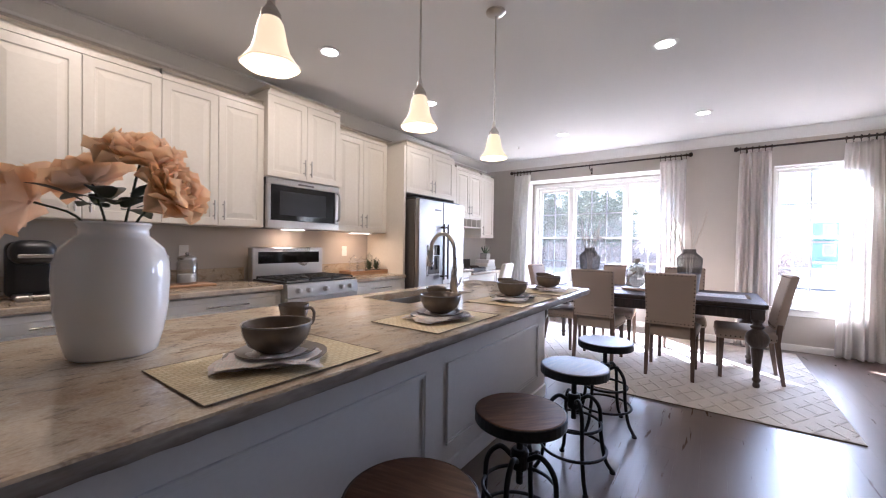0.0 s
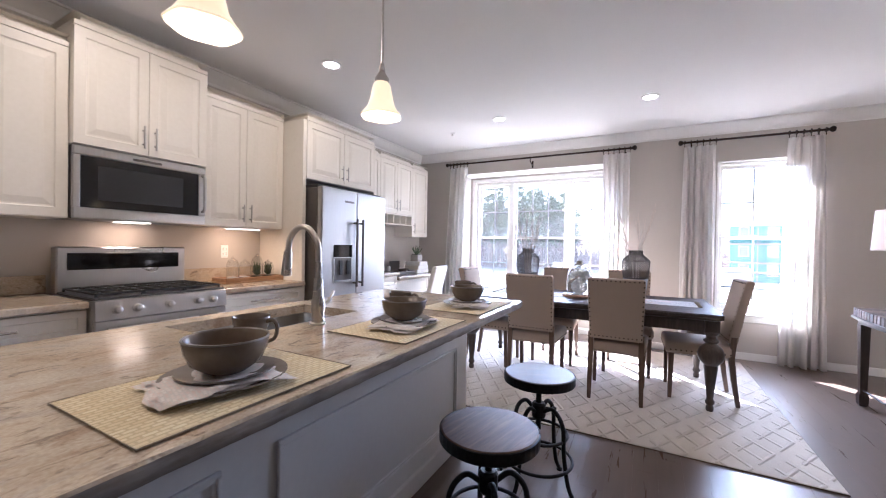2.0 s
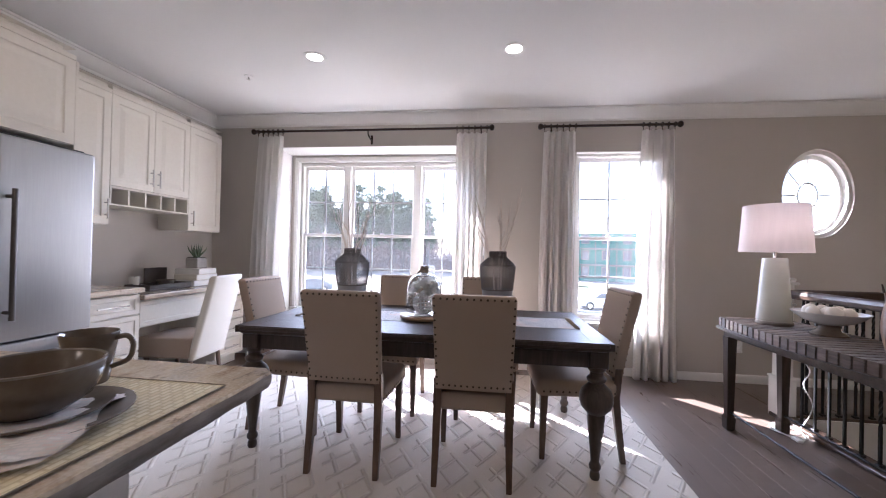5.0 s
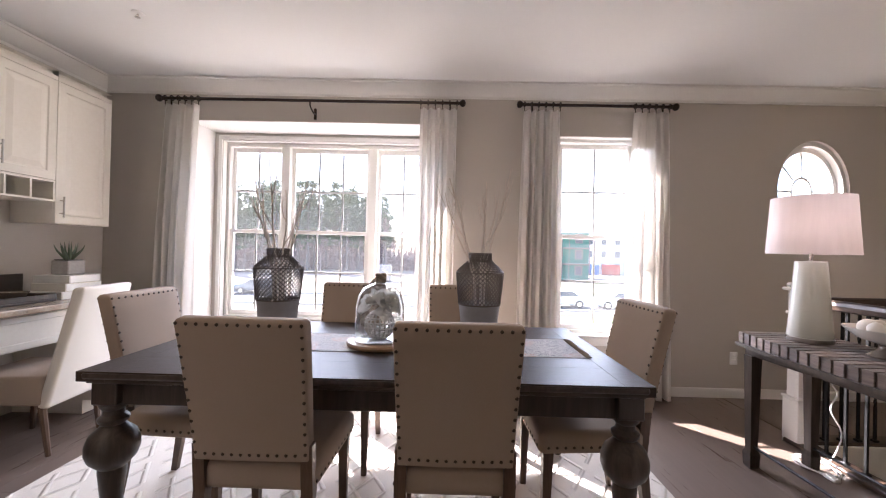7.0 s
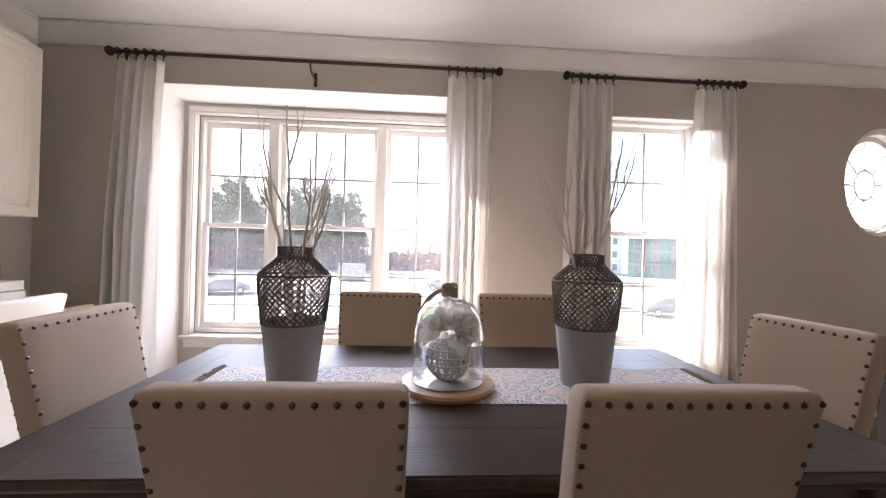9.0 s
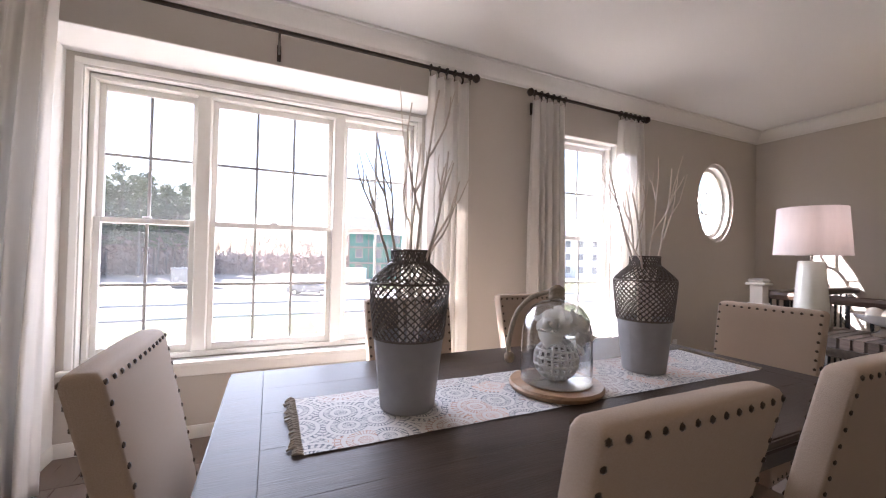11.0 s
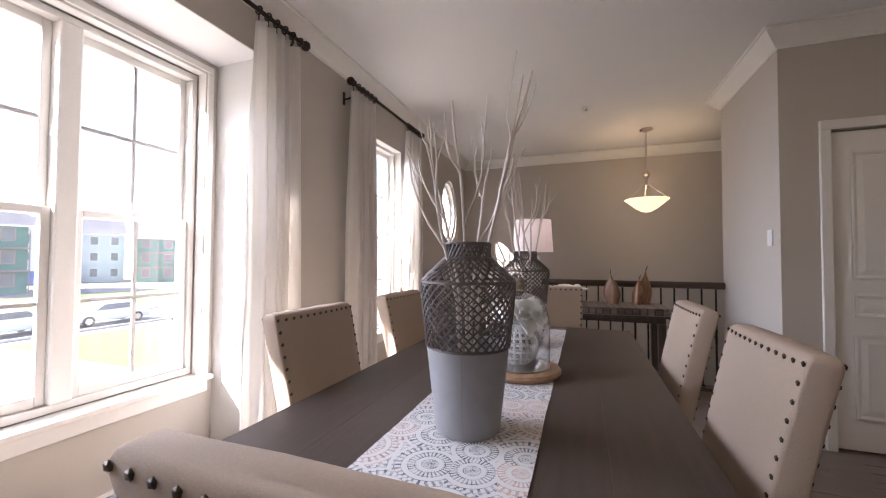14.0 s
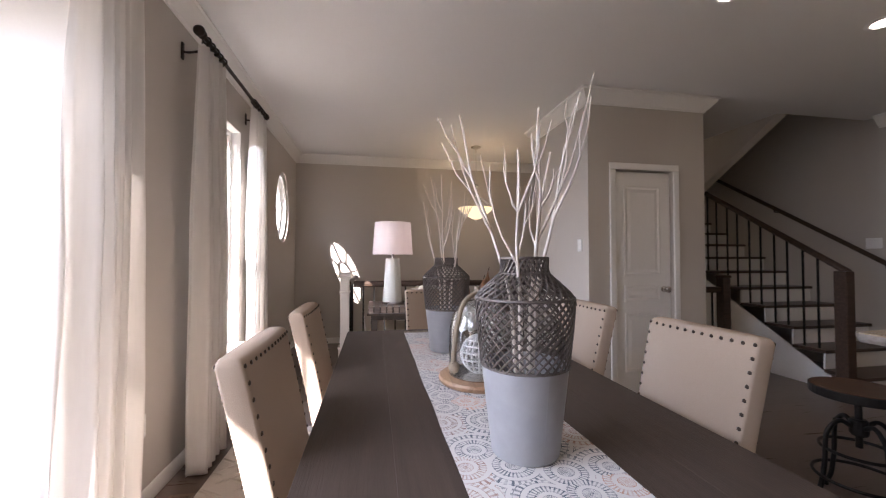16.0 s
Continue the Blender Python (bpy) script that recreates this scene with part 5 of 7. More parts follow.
# desk things
cd = thing("pillar_candle", (-3.15, 5.56, 0.8425), "cream pillar candle on the desk", "candle")
part("wax", turned([(0, 0), (0.035, 0), (0.036, 0.1), (0.033, 0.108), (0, 0.102)], 20), SLIP, cd, smooth=40)
part("wick", rod([(0, 0, 0.1), (0.002, 0, 0.115)], 0.0015, 6), CASTIRON, cd)
ph = thing("picture_stand", (-3.28, 5.9, 0.8425), "dark slate picture standing against the desk wall", "picture")
part("slate", boxed(-0.008, 0.008, -0.12, 0.12, 0.0, 0.17, bevel=0.003), DARKSTEEL, ph)
part("easel_foot", boxed(-0.06, -0.008, -0.02, 0.02, 0.0, 0.1, bevel=0.003), DARKSTEEL, ph)
db = thing("desk_tray", (-3.02, 5.68, 0.8425), "dark wooden tray on the desk", "tray")
part("tray_base", boxed(-0.12, 0.12, -0.22, 0.22, 0, 0.014, bevel=0.004), LEGWOOD, db)
for q in ((-0.12, -0.108, -0.22, 0.22), (0.108, 0.12, -0.22, 0.22), (-0.108, 0.108, -0.22, -0.208), (-0.108, 0.108, 0.208, 0.22)):
    part("tray_side", boxed(*q, 0.0145, 0.05, bevel=0.003), LEGWOOD, db)
bw = thing("trinket_bowl", (-3.02, 5.74, 0.857), "dark turned bowl in a wooden tray", "bowl")
part("bowl_body", turned([(0, 0), (0.03, 0), (0.06, 0.03), (0.075, 0.06), (0.07, 0.06), (0.05, 0.03), (0, 0.012)], 24), TAUPE, bw, smooth=50)
for k in range(3):
    bk = thing("book", (-3.02, 6.09, 0.8425 + 0.0555 * k), "pale hardback book stacked on the desk", "book", 4 * k - 3, "desk books")
    part("cover", boxed(-0.12, 0.12, -0.15 + 0.01 * k, 0.15 - 0.01 * k, 0, 0.054, bevel=0.003), (BOOK, SLIP, BOOK)[k], bk)
    part("page_block", boxed(-0.115, 0.1215, -0.143 + 0.01 * k, 0.143 - 0.01 * k, 0.004, 0.05), CERAMIC, bk)
pt = thing("potted_aloe", (-3.02, 6.09, 1.01), "spiky green aloe in a square concrete pot on books", "plant")
part("pot", boxed(-0.065, 0.065, -0.065, 0.065, 0, 0.1, bevel=0.006), CONCRETE, pt)
part("soil", boxed(-0.055, 0.055, -0.055, 0.055, 0.1005, 0.106, bevel=0.002), CASTIRON, pt)
ra = random.Random(3)
for k in range(11):
    a = k * 2.4
    tilt = 0.15 + 0.07 * k
    pts = curve_points([(0.008 * math.cos(a), 0.008 * math.sin(a), 0.1), (0.05 * tilt * math.cos(a) * 2, 0.05 * tilt * math.sin(a) * 2, 0.17), (0.1 * tilt * math.cos(a) * 1.3, 0.1 * tilt * math.sin(a) * 1.3, 0.25 - 0.05 * tilt)], 3)
    part("blade", rod(pts, [0.012 * (1 - 0.95 * i / (len(pts) - 1)) for i in range(len(pts))], 6), SUCCULENT, pt, smooth=50)


# ---- lamps ----
def island_pendant(x, y):
    p = thing("pendant_lamp", (x, y, CZ), "nickel pendant lamp with a lit alabaster glass bell", "pendant lamp", group="island pendants")
    part("canopy", turned([(0.0, 0), (0.062, 0), (0.062, -0.01), (0.045, -0.022), (0.012, -0.03), (0, -0.03)], 24), NICKEL, p, smooth=40)
    part("stem", rod([(0, 0, -0.029), (0, 0, -0.70)], 0.005, 8), NICKEL, p)
    part("socket_cup", turned([(0.008, -0.7), (0.012, -0.72), (0.014, -0.74), (0.03, -0.765), (0.032, -0.785), (0.0, -0.785)], 20), NICKEL, p, smooth=40)
    prof = [(0.03, -0.78), (0.046, -0.8), (0.054, -0.83), (0.06, -0.865), (0.072, -0.9), (0.094, -0.93), (0.108, -0.945), (0.104, -0.95), (0.09, -0.933), (0.068, -0.902), (0.056, -0.865), (0.05, -0.83), (0.042, -0.802), (0.028, -0.786)]
    shade = part("glass_shade", turned(prof, 32, wobble=lambda a, z: 1 + (0.035 * math.cos(6 * a) if z < -0.92 else 0), ends=False), BULBGLASS, p, "glowing alabaster glass bell", 50)
    shade.visible_shadow = False
    shade.matrix_basis = Matrix.Translation((0, 0, -0.06)) @ Matrix.Diagonal((0.82, 0.82, 0.92, 1))
    return p


for cx, cy in PENDANTS:
    island_pendant(cx, cy)
# includes the unseen fixture added at y 1.08
for cx, cy in CANS:
    c = thing("recessed_light", (cx, cy, CZ), "lit round recessed downlight with a white trim", "ceiling light", group="recessed downlights")
    part("trim_ring", turned([(0.06, -0.001), (0.088, -0.001), (0.088, -0.006), (0.07, -0.009), (0.06, -0.005)], 32, ends=False), PLATEPLASTIC, c, smooth=30)
    part("lens", turned([(0, -0.004), (0.06, -0.004)], 28, ends=False), CANLENS, c, "glowing warm lens")
for cx, cy in ((-2.3, 5.78), (2.02, 4.97)):
    s = thing("fire_sprinkler", (cx, cy, CZ), "small white ceiling sprinkler head", "sprinkler")
    part("escutcheon", turned([(0, 0), (0.035, -0.001), (0.033, -0.006), (0.012, -0.01), (0, -0.01)], 20), PLATEPLASTIC, s, smooth=40)
    part("deflector", turned([(0.006, -0.01), (0.006, -0.028), (0.016, -0.03), (0.016, -0.032), (0, -0.032)], 12), NICKEL, s)


# ---- stools ----
def bar_stool():
    s = thing("bar_stool", (0, 0, 0), "round dark wood stool on curved black iron legs", "stool", group="island stools")
    Z = 0.595
    seat = part("seat", turned([(0, Z - 0.022), (0.17, Z - 0.022), (0.176, Z - 0.016), (0.177, Z - 0.004), (0.172, Z), (0, Z + 0.001)], 40), STOOLWOOD, s, "worn brown wooden seat", 30)
    part("seat_band", turned([(0.12, Z - 0.046), (0.178, Z - 0.046), (0.181, Z - 0.042), (0.181, Z - 0.004), (0.1775, Z - 0.002), (0.1775, Z - 0.024), (0.12, Z - 0.024)], 40, ends=False), IRON, seat, "black iron band")
    part("screw_post", turned([(0.014, 0.3), (0.014, Z - 0.06), (0.05, Z - 0.047), (0, Z - 0.04)], 16), IRON, s)
    part("hub", turned([(0.0, 0.36), (0.03, 0.36), (0.036, 0.37), (0.036, 0.43), (0.028, 0.44), (0, 0.44)], 16), IRON, s)
    bm = rod([(0.03, 0, 0.41), (0.075, 0, 0.41)], 0.006, 8)
    lathe(bm, [(0, 0.4), (0.012, 0.405), (0.012, 0.415), (0, 0.42)], 10, (0.08, 0, 0))
    part("lock_knob", bm, IRON, s)
    for k in range(4):
        a = math.pi / 4 + k * math.pi / 2
        c, n = math.cos(a), math.sin(a)
        pts = curve_points([(0.03 * c, 0.03 * n, 0.40), (0.085 * c, 0.085 * n, 0.425), (0.14 * c, 0.14 * n, 0.36), (0.15 * c, 0.15 * n, 0.22), (0.175 * c, 0.175 * n, 0.08), (0.215 * c, 0.215 * n, 0.012)], 5)
        lg = part("leg", rod(pts, 0.011, 8), IRON, s, smooth=60)
        part("foot_pad", turned([(0, 0), (0.016, 0), (0.016, 0.01), (0.01, 0.018), (0, 0.018)], 12, (0.217 * c, 0.217 * n, 0)), IRON, lg)
    for r, z in ((0.172, 0.15), (0.145, 0.285)):
        part("foot_ring", rod([(r * math.cos(i * math.pi / 16), r * math.sin(i * math.pi / 16), z) for i in range(32)], 0.008, 8, True), IRON, s, smooth=60)
    return s


st = bar_stool()
STOOLS = [(-0.52, 1.22, 12), (-0.505, 1.875, 50), (-0.50, 2.585, 78), (-0.49, 3.28, 25)]
st.matrix_basis = pose(*STOOLS[0][:2], 0, 0, 0, STOOLS[0][2])
for x, y, a in STOOLS[1:]:
    copy_thing(st, pose(x, y, 0, 0, 0, a))


# ---- dining ----
RUGX, RUGY = (-2.35, 0.935), (3.985, 6.55)
rg = thing("area_rug", ((RUGX[0] + RUGX[1]) / 2, (RUGY[0] + RUGY[1]) / 2, 0), "cream area rug with raised lozenge lattice pattern", "rug")
hx, hy = (RUGX[1] - RUGX[0]) / 2, (RUGY[1] - RUGY[0]) / 2
part("woven_field", boxed(-hx, hx, -hy, hy, 0.0005, 0.0115, bevel=0.003), RUG, rg)
part("bound_edge", rod([(-hx, -hy, 0.0045), (hx, -hy, 0.0045), (hx, hy, 0.0045), (-hx, hy, 0.0045)], 0.004, 6, True), TAUPE, rg, "dark bound edge")

TX, TY, TZ = (-1.62, 0.512), (4.745, 5.81), 0.765


def dining_table():
    cx, cy = (TX[0] + TX[1]) / 2, (TY[0] + TY[1]) / 2
    t = thing("dining_table", (cx, cy, 0.012), "dark brown wooden dining table with bulbous turned legs", "dining table")
    a, b, h = (TX[1] - TX[0]) / 2, (TY[1] - TY[0]) / 2, TZ - 0.012
    n = 5
    w = 2 * b / n
    for i in range(n):
        y0 = -b + i * w
        bm = bmesh.new()
        box(bm, -a + 0.11, a - 0.11, y0 + 0.0001, y0 + w - 0.0001, h - 0.038, h, 0.0005)
        part("top_board", bm, TABLEWOOD, t)
    for s in (-1, 1):
        x0, x1 = sorted((s * a, s * (a - 0.1096)))
        bm = bmesh.new()
        box(bm, x0, x1, -b, b, h - 0.038, h, 0.0012)
        part("breadboard_end", bm, TABLEWOOD, t)
    rim = [(-0.004, h - 0.004), (0.003, h - 0.006), (0.006, h - 0.016), (0.003, h - 0.026), (-0.006, h - 0.032), (-0.008, h - 0.045), (-0.02, h - 0.05), (-0.05, h - 0.05)]
    c = 0.03
    path = [(-a + c, -b), (-a, -b + c), (-a, b - c), (-a + c, b), (a - c, b), (a, b - c), (a, -b + c), (a - c, -b)]
    part("moulded_edge", sweep(bmesh.new(), path, rim, True), LEGWOOD, t, smooth=40)
    for q in ((-a + 0.1, a - 0.1, -b + 0.075, -b + 0.1), (-a + 0.1, a - 0.1, b - 0.1, b - 0.075), (-a + 0.075, -a + 0.1, -b + 0.1, b - 0.1), (a - 0.1, a - 0.075, -b + 0.1, b - 0.1)):
        part("apron", boxed(*q, h - 0.15, h - 0.0395, bevel=0.003), LEGWOOD, t)
    prof = [(0, 0), (0.022, 0), (0.026, 0.01), (0.026, 0.03), (0.02, 0.045), (0.03, 0.06), (0.032, 0.075), (0.024, 0.09), (0.022, 0.1), (0.03, 0.18), (0.04, 0.27), (0.047, 0.34), (0.045, 0.355), (0.055, 0.365), (0.078, 0.39), (0.088, 0.42), (0.088, 0.45), (0.076, 0.485), (0.05, 0.51), (0.038, 0.522), (0.05, 0.535), (0.052, 0.548), (0.036, 0.562), (0.034, 0.58), (0.046, 0.592), (0.05, 0.605), (0.05, 0.61), (0, 0.61)]
    for sx in (-1, 1):
        for sy in (-1, 1):
            lx, ly = sx * (a - 0.065), sy * (b - 0.095)
            bm = turned(prof, 28, (lx, ly, 0))
            box(bm, lx - 0.05, lx + 0.05, ly - 0.05, ly + 0.05, 0.608, h - 0.0385, 0.005)
            part("turned_leg", bm, LEGWOOD, t, smooth=40)
    return t


dining_table()


def dining_chair():
    """Faces +y; the back leans away."""
    c = thing("dining_chair", (0, 0, 0), "oatmeal linen dining chair with bronze nailheads and dark legs", "chair", group="chairs round the table")
    lean = 0.11

    def back_y(z):
        return -0.215 - lean * max(0.0, (z - 0.46) / 0.54) ** 1.15

    bm = boxed(-0.225, 0.225, -0.225, 0.245, 0.375, 0.475, bevel=0.028, seg=3)
    for v in bm.verts:
        if v.co.z > 0.45:
            v.co.z += 0.014 * (1 - (v.co.x / 0.25) ** 2) * (1 - (v.co.y / 0.27) ** 2)
        k = 1.0 + 0.06 * (v.co.y / 0.24)
        v.co.x *= k
    seat = part("seat", bm, CLOTH, c, smooth=60)
    th, rc = 0.031, 0.009
    bm = bmesh.new()
    loops = []
    heights = [0.5 + 0.478 * i / 9 for i in range(10)] + [0.988, 0.995, 0.999]
    for i, z in enumerate(heights):
        w = 0.197 + 0.014 * (z - 0.5) / 0.5
        y = back_y(z)
        cut = (0.0, 0.003, 0.007, 0.014)[max(0, i - 9)]
        loop = []
        for q in range(4):
            sx, sy = ((1, 1), (-1, 1), (-1, -1), (1, -1))[q]
            for k in range(4):
                a = math.pi / 2 * (q + k / 3)
                px = sx * (w - cut - rc) + rc * math.cos(a)
                py = sy * (th - cut - min(rc, th - cut - 0.001)) + min(rc, th - cut - 0.001) * math.sin(a)
                loop.append((px, py))
            if q in (0, 2):
                for t in (0.6, 0.2, -0.2, -0.6):
                    loop.append((sx * (w - rc) * t, sy * (th - cut + 0.006 * (1 - t * t))))
        loops.append([bm.verts.new((px, y + py + 0.0015 * noise.noise(Vector((px * 14, z * 11, py * 9))), z + 0.002 * noise.noise(Vector((px * 9, 4.0, py * 20))))) for px, py in loop])
    m = len(loops[0])
    for p, q in zip(loops, loops[1:]):
        for k in range(m):
            bm.faces.new((p[k], p[(k + 1) % m], q[(k + 1) % m], q[k]))
    bm.faces.new(loops[0])
    bm.faces.new(loops[-1])
    back = part("backrest", bm, CLOTH, c, smooth=60)
    bm = bmesh.new()

    def stud(x, z, s):
        y = back_y(z) + s * (th + 0.0055 * max(0.0, 1 - (x / 0.2) ** 2))
        m = Matrix.Translation((x, y, z)) @ Matrix.Diagonal((1, 0.55, 1, 1))
        bmesh.ops.create_icosphere(bm, subdivisions=1, radius=0.0068, matrix=m)

    for s in (-1, 1):
        for i in range(13):
            z = 0.525 + 0.456 * i / 12
            w = 0.187 + 0.014 * (z - 0.5) / 0.5
            stud(-w, z, s)
            stud(w, z, s)
        for i in range(1, 12):
            stud(-0.2 + 0.4 * i / 12, 0.98, s)
            stud(-0.185 + 0.37 * i / 12, 0.522, s)
    seat_row = bmesh.new()
    for i in range(12):
        u = -0.205 + 0.41 * i / 11
        for x, y, flat in ((-0.2245 - 0.013 * u / 0.24, u, (0.5, 1, 1)), (0.2245 + 0.013 * u / 0.24, u, (0.5, 1, 1)), (u, 0.2455, (1, 0.5, 1))):
            bmesh.ops.create_icosphere(seat_row, subdivisions=1, radius=0.0075, matrix=Matrix.Translation((x, y, 0.409)) @ Matrix.Diagonal((*flat, 1)))
    part("seat_nailheads", seat_row, NAIL, seat, "row of bronze nailheads", kind="stuff")
    part("nailhead_trim", bm, NAIL, back, "row of bronze nailheads", kind="stuff")
    for s in (-1, 1):
        bm = bmesh.new()
        pts = [(s * 0.192, -0.262, 0.0), (s * 0.19, -0.232, 0.2), (s * 0.188, -0.212, 0.38), (s * 0.187, back_y(0.55), 0.55)]
        for (p, q), (r0, r1) in zip(zip(pts, pts[1:]), ((0.014, 0.018), (0.018, 0.021), (0.021, 0.02))):
            lo = [bm.verts.new((p[0] + i * r0, p[1] + j * r0, p[2])) for i, j in ((-1, -1), (1, -1), (1, 1), (-1, 1))]
            hi = [bm.verts.new((q[0] + i * r1, q[1] + j * r1, q[2])) for i, j in ((-1, -1), (1, -1), (1, 1), (-1, 1))]
            for k in range(4):
                bm.faces.new((lo[k], lo[(k + 1) % 4], hi[(k + 1) % 4], hi[k]))
            bm.faces.new(lo)
            bm.faces.new(hi)
        part("rear_leg", bm, CHAIRWOOD, c)
        bm = bmesh.new()
        lo = [bm.verts.new((s * 0.2 + i * 0.014, 0.205 + j * 0.014, 0)) for i, j in ((-1, -1), (1, -1), (1, 1), (-1, 1))]
        hi = [bm.verts.new((s * 0.2 + i * 0.022, 0.2 + j * 0.022, 0.385)) for i, j in ((-1, -1), (1, -1), (1, 1), (-1, 1))]
        for k in range(4):
            bm.faces.new((lo[k], lo[(k + 1) % 4], hi[(k + 1) % 4], hi[k]))
        bm.faces.new(lo)
        bm.faces.new(hi)
        part("front_leg", bm, CHAIRWOOD, c)
    return c


ch = dining_chair()
CHAIRS = [(-0.91, 4.90, 0), (-0.213, 4.90, 0), (-0.885, 5.635, 180), (-0.165, 5.635, 180), (0.385, 5.21, 92), (-1.46, 5.235, -90)]
ch.matrix_basis = pose(*CHAIRS[0][:2], 0.0122, 0, 0, CHAIRS[0][2])
for x, y, a in CHAIRS[1:]:
    copy_thing(ch, pose(x, y, 0.0122, 0, 0, a))


def desk_chair():
    c = thing("desk_chair", (-2.78, 5.69, 0), "cream slipcovered side chair at the built-in desk", "chair", 96)
    part("skirted_seat", boxed(-0.22, 0.22, -0.2, 0.24, 0.3, 0.47, bevel=0.02, seg=3), CLOTH, c, smooth=50)
    bm = boxed(-0.21, 0.21, -0.235, -0.17, 0.28, 0.98, bevel=0.02, seg=3)
    for v in bm.verts:
        v.co.y -= 0.16 * max(0.0, (v.co.z - 0.46) / 0.5) ** 1.2
        v.co.x *= 1 - 0.06 * max(0.0, (v.co.z - 0.5) / 0.5)
    part("backrest", bm, SLIP, c, smooth=50)
    for sx in (-1, 1):
        for sy in (-1, 1):
            part("leg", rod([(sx * 0.18, sy * 0.19 - (0.03 if sy < 0 else 0), 0), (sx * 0.185, sy * 0.18, 0.31)], [0.014, 0.02], 8), CHAIRWOOD, c)
    return c


desk_chair()

# runner
rn = thing("table_runner", (-0.515, 5.285, TZ), "white cotton table runner with printed medallions and tassels", "table runner")
bm = bmesh.new()
nx, ny = 40, 10
grid = []
for i in range(nx + 1):
    row = []
    for j in range(ny + 1):
        u, v = -0.905 + 1.81 * i / nx, -0.178 + 0.356 * j / ny
        row.append(bm.verts.new((u + 0.006 * noise.noise(Vector((v * 9, 3.1, u))), v + 0.005 * noise.noise(Vector((u * 4, 1.7, 0))), 0.003 + 0.0018 * noise.noise(Vector((u * 8, v * 12, 0.5))))))
    grid.append(row)
for i in range(nx):
    for j in range(ny):
        bm.faces.new((grid[i][j], grid[i + 1][j], grid[i + 1][j + 1], grid[i][j + 1]))
part("printed_cloth", bm, RUNNER, rn, smooth=60)
rr = random.Random(8)
for s in (-1, 1):
    bm = bmesh.new()
    for j in range(30):
        v = -0.175 + 0.35 * j / 29
        ln = 0.022 + 0.014 * rr.random()
        a = (rr.random() - 0.5) * 1.0
        tube(bm, [(s * 0.904, v, 0.0035), (s * (0.904 + ln * 0.6), v + 0.006 * a, 0.0075), (s * (0.904 + ln), v + 0.014 * a, 0.003)], [0.0018, 0.0042, 0.0028], 5)
    part("tassel_fringe", bm, ROPE, rn, "grey knotted tassels", kind="stuff")


